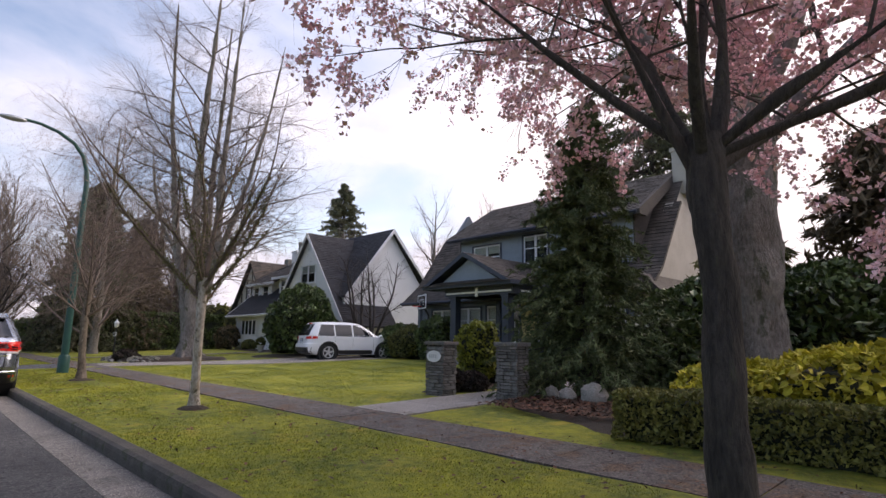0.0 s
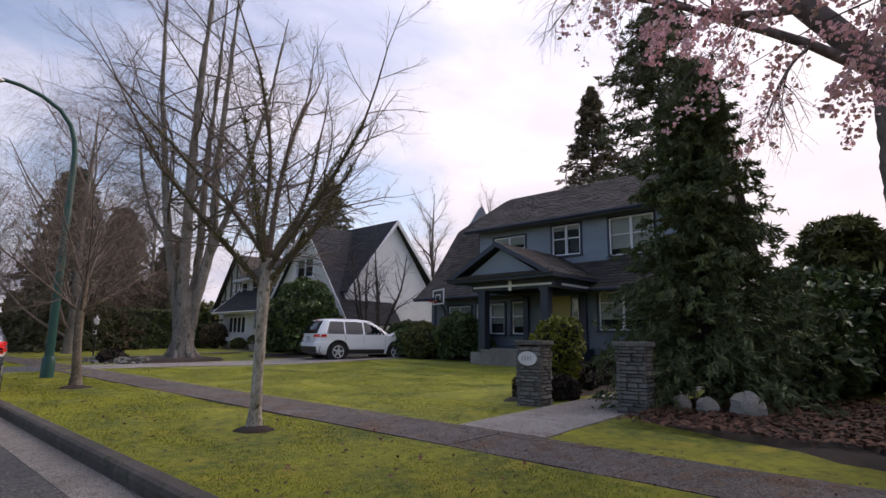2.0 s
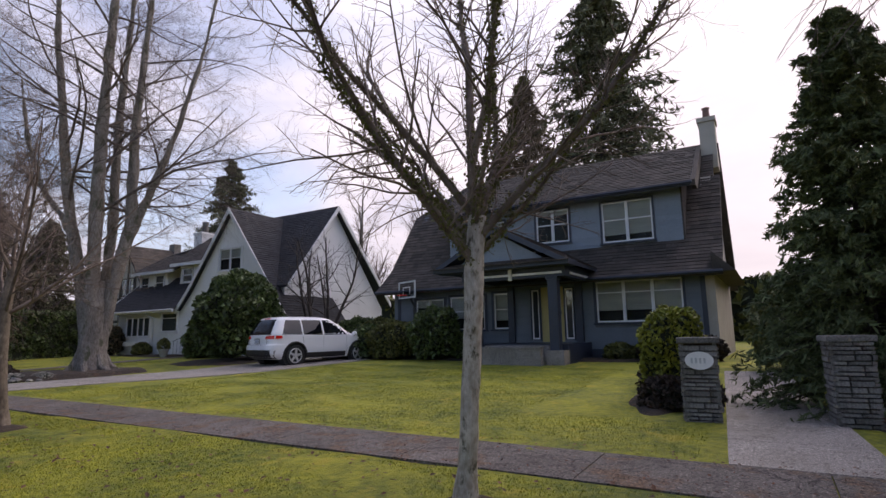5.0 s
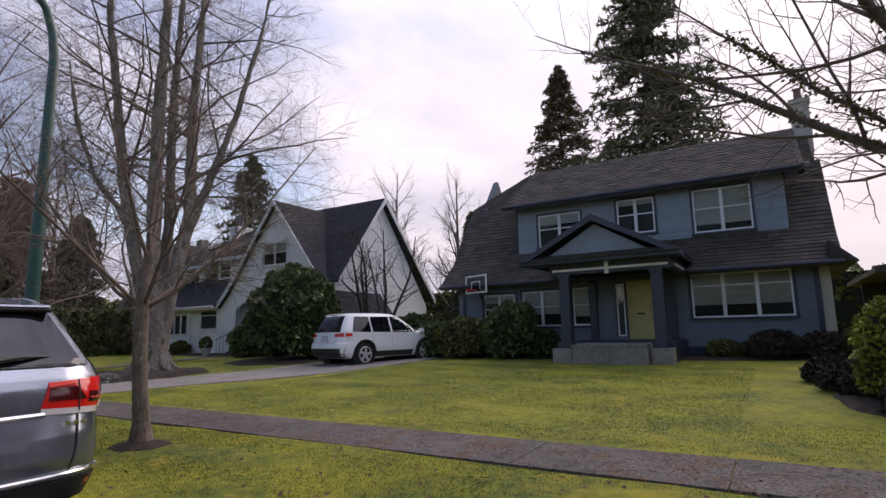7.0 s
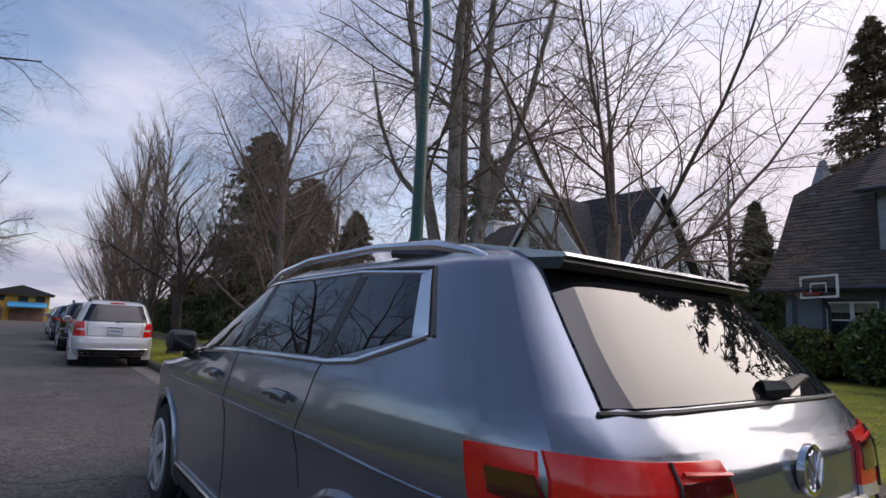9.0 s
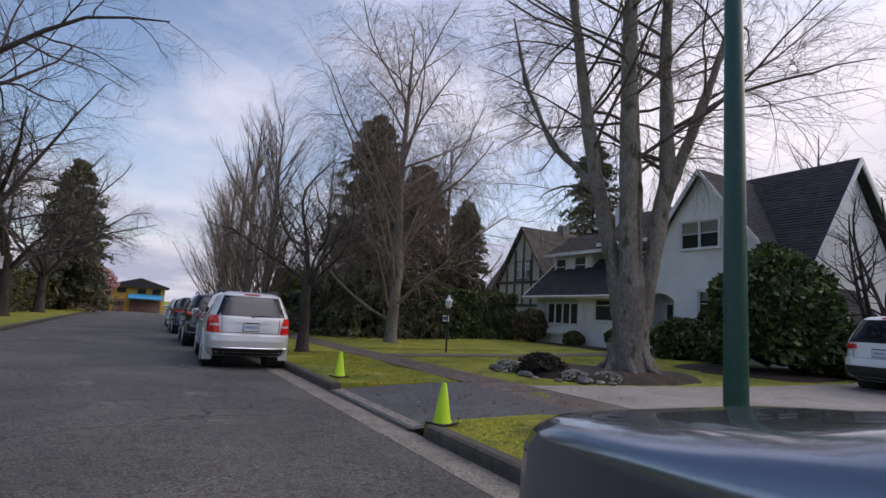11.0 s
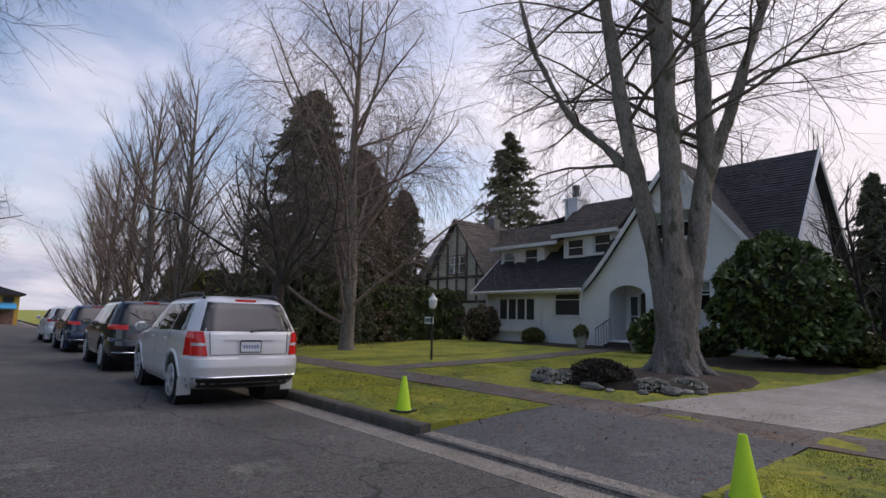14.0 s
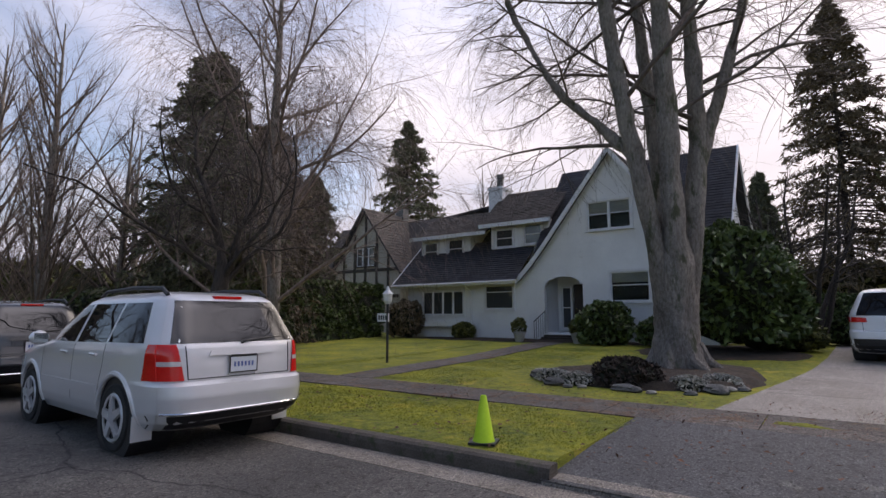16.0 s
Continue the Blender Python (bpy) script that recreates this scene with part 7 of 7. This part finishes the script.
street_lamp()


def stone_pillar(x, y, sign, h=1.05):
    z = ground_z(x)
    t = thing("gate_pillar", "square pillar of stacked grey ledge stone with flat cap", "pillar", (x, y, z - 0.05, 8), "gate pillars")
    part("core", Shape().box(-0.18, 0.18, -0.18, 0.18, 0, h), SOIL, t)
    soften(part("cap", Shape().box(-0.255, 0.255, -0.255, 0.255, h, h + 0.075), STONE, t, "flat stone cap"), 0.012)
    rng = random.Random(int(y * 10))
    meshes = []
    for w in (0.16, 0.24, 0.32):
        for hh in (0.05, 0.075):
            me = Shape().add([(-w / 2 + 0.004, 0, 0.004), (w / 2 - 0.004, 0, 0.004), (w / 2 - 0.004, 0, hh - 0.004), (-w / 2 + 0.004, 0, hh - 0.004), (-w / 2 + 0.012, -0.045, 0.010), (w / 2 - 0.012, -0.05, 0.008), (w / 2 - 0.014, -0.045, hh - 0.012), (-w / 2 + 0.010, -0.05, hh - 0.009)], [(4, 5, 6, 7), (0, 1, 5, 4), (1, 2, 6, 5), (2, 3, 7, 6), (3, 0, 4, 7)]).mesh("stone")
            me.materials.append(STONE)
            meshes.append((w, hh, me))
    for side in range(4):
        zz = 0.0
        while zz < h - 0.04:
            hh = rng.choice([0.05, 0.075])
            u = -0.22
            while u < 0.21:
                w, _, me = rng.choice([m for m in meshes if m[1] == hh])
                w = min(w, 0.22 - u)
                if w > 0.05:
                    s = part("stone", me, STONE, t)
                    s.matrix_basis = pose(0, 0, 0, 0, 0, 90 * side) @ pose(u + w / 2, -0.18 - rng.uniform(-0.014, 0.014), zz) @ Matrix.Diagonal((w / me.vertices[1].co.x / 2 * 0.985, 1, min(1.0, (h - zz) / hh), 1))
                u += w
            zz += hh
    if sign:
        oval = Shape().add([(-0.02, 0.17 * math.cos(a), 0.115 * math.sin(a)) for a in np.linspace(0, 2 * math.pi, 28, endpoint=False)] + [(0.01, 0.17 * math.cos(a), 0.115 * math.sin(a)) for a in np.linspace(0, 2 * math.pi, 28, endpoint=False)], [tuple(range(28))[::-1]] + [(i, (i + 1) % 28, 28 + (i + 1) % 28, 28 + i) for i in range(28)])
        o = part("number_plaque", oval, WHITE_PAINT, t, "white oval house number plaque")
        o.location = (-0.245, 0, 0.83)
        for k in range(4):
            part("numeral", Shape().box(-0.026, -0.021, 0.075 - 0.05 * k, 0.10 - 0.05 * k, -0.035, 0.035), GALV, o)
    return t


stone_pillar(8.88, 10.46, True)
stone_pillar(9.13, 8.82, False)


def boulder(x, y, r, seed, mat=None, label="pale granite boulder in the leaf-strewn bed", group="boulders"):
    b = thing("boulder", label, "rock", (x, y, ground_z(x), 0), group)
    s = blob_core([((0, 0, r[2] * 0.6), r)], seed, 1.0, 0.35)
    return part("stone", s, mat or BOULDER, b, "", True)


for i, (x, y, r) in enumerate([(9.62, 7.42, (0.22, 0.23, 0.24)), (9.6, 7.95, (0.15, 0.16, 0.17)), (9.7, 8.35, (0.13, 0.14, 0.17))]):
    boulder(x, y, r, 400 + i)
for i in range(34):
    a = 2 * math.pi * i / 34
    rx = random.uniform(0.06, 0.17)
    boulder(8.75 + 1.25 * math.cos(a) + random.uniform(-0.2, 0.2), 30.0 + 1.7 * math.sin(a) + random.uniform(-0.2, 0.2), (rx, rx * 1.3, rx * 0.6), 430 + i, STONE if i % 4 else BOULDER, "low stone edging the rockery", "rockery stones")


def flat_bed(name, label, cx, cy, rx, ry, mat, lift=0.03, seed=1, turn=0.0):
    noise.seed_set(seed)
    s = Shape()
    n, m = 40, 8
    v = [(cx, cy, ground_z(cx) + lift + 0.08)]
    for j in range(1, m + 1):
        for i in range(n):
            a = 2 * math.pi * i / n
            k = j / m * (1 + 0.18 * noise.noise(Vector((math.cos(a) * 1.5, math.sin(a) * 1.5, seed))))
            x, y = cx + rx * k * math.cos(a), cy + ry * k * math.sin(a)
            v.append((x, y, ground_z(x) + lift * (1 if j < m else -0.5) + 0.07 * (1 - (j / m) ** 2) + 0.015 * noise.noise(Vector((x * 4, y * 4, 0)))))
    f = [(0, 1 + i, 1 + (i + 1) % n) for i in range(n)] + [(1 + (j - 1) * n + i, 1 + j * n + i, 1 + j * n + (i + 1) % n, 1 + (j - 1) * n + (i + 1) % n) for j in range(1, m) for i in range(n)]
    return tagged(part(name, s.add(v, f), mat, smooth=True), label, "planting bed", kind="structure")


flat_bed("bed_by_pillar", "dark soil bed strewn with fallen leaves", 10.2, 5.6, 2.9, 3.3, SOIL, 0.03, 1)
flat_bed("bed_by_path", "dark soil bed beside the garden path", 11.6, 11.15, 2.6, 0.62, SOIL, 0.03, 2)
flat_bed("rockery", "mounded rockery bed with stones and low plants", 9.3, 30.0, 1.7, 2.0, SOIL, 0.12, 3)
flat_bed("tree_bed", "bare soil round the beech roots", 10.8, 29.6, 1.6, 1.8, SOIL, 0.10, 4)
flat_bed("bed_by_house", "soil bed along the blue house", 19.0, 17.0, 0.9, 6.0, SOIL, 0.02, 5)
flat_bed("bed_by_white_house", "soil bed along the white house", 18.9, 38.0, 0.8, 6.5, SOIL, 0.02, 6)
flat_bed("tree_pit", "trampled soil round the street tree", 4.44, 11.58, 0.25, 0.24, SOIL, 0.008, 7)
flat_bed("tree_pit_far", "leaf-strewn soil round the street tree", 4.35, 19.0, 0.34, 0.36, SOIL, 0.008, 8)
flat_bed("shady_ground", "bare shaded ground below the trees", 16.5, 29.6, 2.6, 2.4, SOIL, 0.02, 9)
bush("heather", "dark heather mound in the rockery", (8.2, 29.9), [((0, 0, 0.18), (0.55, 0.6, 0.32))], HEATHER, 1500, 0.06, 330, group="heather mounds")
for i, (x, y) in enumerate([(7.9, 30.7), (8.3, 28.9), (8.9, 28.5), (8.2, 31.3)]):
    bush("flower_cushion", "low cushion of small white flowers", (x, y), [((0, 0, 0.08), (0.3, 0.34, 0.15))], WHITE_FLOWER, 900, 0.035, 333 + i, "flowers", group="white cushions")


def cone(x, y):
    t = thing("traffic_cone", "bright lime green plastic traffic cone on the kerb", "traffic cone", (x, y, ground_z(x) + 0.012, 20), "lime cones")
    part("base", Shape().box(-0.135, 0.135, -0.135, 0.135, 0, 0.022), PLASTIC, t, "black square base")
    part("cone", Shape().lathe([(0.115, 0.022), (0.10, 0.06), (0.032, 0.46), (0.026, 0.47), (0.015, 0.46)], sides=22), LIME, t, "", True)


cone(3.15, 29.75)
cone(2.95, 25.30)


def lamp_sign():
    t = thing("garden_lamp", "black garden lamp post with white lantern and number board", "lamp post", (9.3, 36.6, ground_z(9.3) - 0.2, 0))
    part("post", Shape().tube([(0, 0, 0.0), (0, 0, 1.75)], 0.035, 10), PLASTIC, t)
    lantern = part("lantern", Shape().lathe([(0.05, 1.75), (0.11, 1.82), (0.13, 2.0), (0.12, 2.02)], sides=8), WHITE_PAINT, t, "white lantern")
    part("lantern_roof", Shape().lathe([(0.16, 2.02), (0.06, 2.12), (0.02, 2.24)], sides=8), WHITE_PAINT, lantern)
    b = part("number_board", Shape().box(-0.02, 0.02, -0.04, 0.36, 1.28, 1.5), WHITE_PAINT, t, "white house number board")
    for k in range(4):
        part("numeral", Shape().box(-0.026, -0.021, 0.02 + 0.08 * k, 0.07 + 0.08 * k, 1.33, 1.45), PLASTIC, b)


lamp_sign()


def hoop():
    t = thing("basketball_hoop", "portable basketball hoop with clear backboard", "basketball hoop", (19.0, 22.16, ground_z(19.0), -24))
    part("pole", Shape().tube([(0.3, 0, 0), (0.3, 0, 2.1), (0.0, 0, 2.6)], 0.05, 8), PLASTIC, t)
    part("base", Shape().box(-0.1, 0.9, -0.4, 0.4, 0, 0.2), PLASTIC, t)
    bb = part("backboard", Shape().box(-0.06, -0.04, -0.62, 0.62, 2.42, 3.06), PANE, t, "clear backboard with white frame")
    fr = Shape().box(-0.075, -0.035, -0.64, 0.64, 3.03, 3.09).box(-0.075, -0.035, -0.64, 0.64, 2.40, 2.46).box(-0.075, -0.035, -0.64, -0.58, 2.46, 3.03).box(-0.075, -0.035, 0.58, 0.64, 2.46, 3.03)
    part("frame", fr, WHITE_PAINT, bb)
    part("target", Shape().box(-0.078, -0.07, -0.28, 0.28, 2.82, 2.86).box(-0.078, -0.07, -0.28, -0.24, 2.56, 2.82).box(-0.078, -0.07, 0.24, 0.28, 2.56, 2.82), WHITE_PAINT, bb)
    ring = [(-0.3 + 0.22 * math.cos(a), 0.22 * math.sin(a), 2.52) for a in np.linspace(0, 2 * math.pi, 20)]
    part("rim", Shape().tube(ring, 0.012, 6), RED_LENS, t, "red rim")


hoop()


def planter(x, y):
    z = ground_z(x)
    t = thing("planter", "pale glazed pot with a small shrub by the steps", "planter", (x, y, z, 0), "planters by the steps")
    part("pot", Shape().lathe([(0.16, 0), (0.24, 0.3), (0.27, 0.42), (0.24, 0.43), (0.22, 0.36)], sides=16), CLAY, t, "", True)
    part("foliage", blob_leaves("foliage", [((0, 0, 0.62), (0.3, 0.3, 0.32))], 350, 0.09, int(y * 10)), SHRUB, t)


planter(18.2, 37.4)
planter(18.2, 34.9)

# fences and board by the far verge
fence = thing("fence", "green mesh fence behind the far verge", "fence", (-9.8, 45, 0.14, 0))
for k in range(16):
    part("post", Shape().tube([(0, -15 + 2 * k, 0), (0, -15 + 2 * k, 1.5)], 0.03, 6), GREEN_POLE, fence)
for k in range(7):
    part("rail", Shape().tube([(0, -15, 0.2 + 0.2 * k), (0, 15, 0.2 + 0.2 * k)], 0.012, 5), GREEN_POLE, fence)
notice = thing("street_sign", "white street sign on a grey pole", "sign", (-5.6, 47.0, 0.14, 0))
part("post", Shape().tube([(0, 0, 0), (0, 0, 2.6)], 0.03, 6), GALV, notice)
part("board", Shape().box(-0.22, 0.22, -0.03, -0.01, 2.1, 2.6), WHITE_PAINT, notice)

# ---- loose ground cover ----


def scatter(name, label, count, area, size, mat, seed, lift=0.02, long=1.4, stand=False, keep=None, category="leaves"):
    rng = np.random.default_rng(seed)
    p = np.stack([rng.uniform(area[0], area[1], count), rng.uniform(area[2], area[3], count), np.zeros(count)], 1)
    if keep is not None:
        p = p[keep(p, rng)]
    p[:, 2] = [ground_z(x) + lift for x in p[:, 0]]
    if stand:
        n = len(p)
        h = size * rng.uniform(0.5, 1.5, n)
        lean = rng.normal(0, 0.5, (n, 2)) * h[:, None]
        a = rng.uniform(0, 2 * np.pi, n)
        w = np.stack([np.cos(a), np.sin(a), np.zeros(n)], 1) * 0.0045
        tip = p + np.concatenate([lean, h[:, None]], 1)
        v = np.stack([p - w, p + w, tip], 1).reshape(-1, 3)
        me = arrays(name, v, np.arange(3 * n).reshape(n, 3))
    else:
        up_v = np.tile([0, 0, 1.0], (len(p), 1))
        d = unit(rng.normal(0, 1, p.shape) * [1, 1, 0.25])
        s = np.cross(d, up_v)
        sz = size * rng.uniform(0.5, 1.5, len(p))[:, None]
        v = np.stack([p - d * sz * long / 2, p + s * sz / 2 + up_v * sz * 0.2, p + d * sz * long / 2, p - s * sz / 2], 1).reshape(-1, 3)
        me = arrays(name, v, np.arange(4 * len(p)).reshape(-1, 4))
    return tagged(part(name, me, mat), label, category, kind="stuff")


def off_walk(p, rng):
    return (p[:, 0] > 2.92) & ~((p[:, 0] > 5.34) & (p[:, 0] < 6.5)) & ~((p[:, 1] > 25.5) & (p[:, 1] < 28.85))


scatter("grass_blades", "short mossy grass blades of the verge", 170000, (2.9, 5.45, 3.0, 36.0), 0.015, BLADE, 501, 0.0, stand=True, keep=off_walk, category="grass")
scatter("lawn_blades", "short grass blades of the front lawns", 260000, (6.65, 16.0, 10.3, 38.0), 0.016, BLADE, 502, 0.0, stand=True, category="grass", keep=lambda p, r: ~((p[:, 1] > 25.6) & (p[:, 1] < 32.5)) & ~((p[:, 1] > 35.2) & (p[:, 1] < 36.6)) & ~((p[:, 1] < 13.0) & (p[:, 0] > 8.6)) & ~((p[:, 1] > 23.4) & (p[:, 0] > 8.5) & (p[:, 1] < 32.8)) & ~((p[:, 0] > 6.6) & (np.abs(p[:, 1] - 36.4 - 0.08 * (p[:, 0] - 6.6)) < 0.7)))
scatter("fallen_leaves", "brown fallen leaves in the planting bed", 9000, (7.8, 13.0, 3.2, 8.6), 0.06, LITTER, 503, 0.10)
scatter("pavement_litter", "brown leaf litter along the pavement", 2600, (5.45, 6.75, 2.0, 24.0), 0.022, LITTER, 504, 0.022, keep=lambda p, r: r.random(len(p)) < np.where(np.abs(p[:, 0] - 6.1) > 0.35, 0.9, 0.3))
scatter("verge_litter", "scattered dead leaves on the verge", 1500, (2.95, 5.4, 4.0, 36.0), 0.035, LITTER, 505, 0.03)
scatter("drive_litter", "dead leaves by the driveway edge", 900, (5.5, 7.4, 26.0, 33.0), 0.024, LITTER, 506, 0.03)
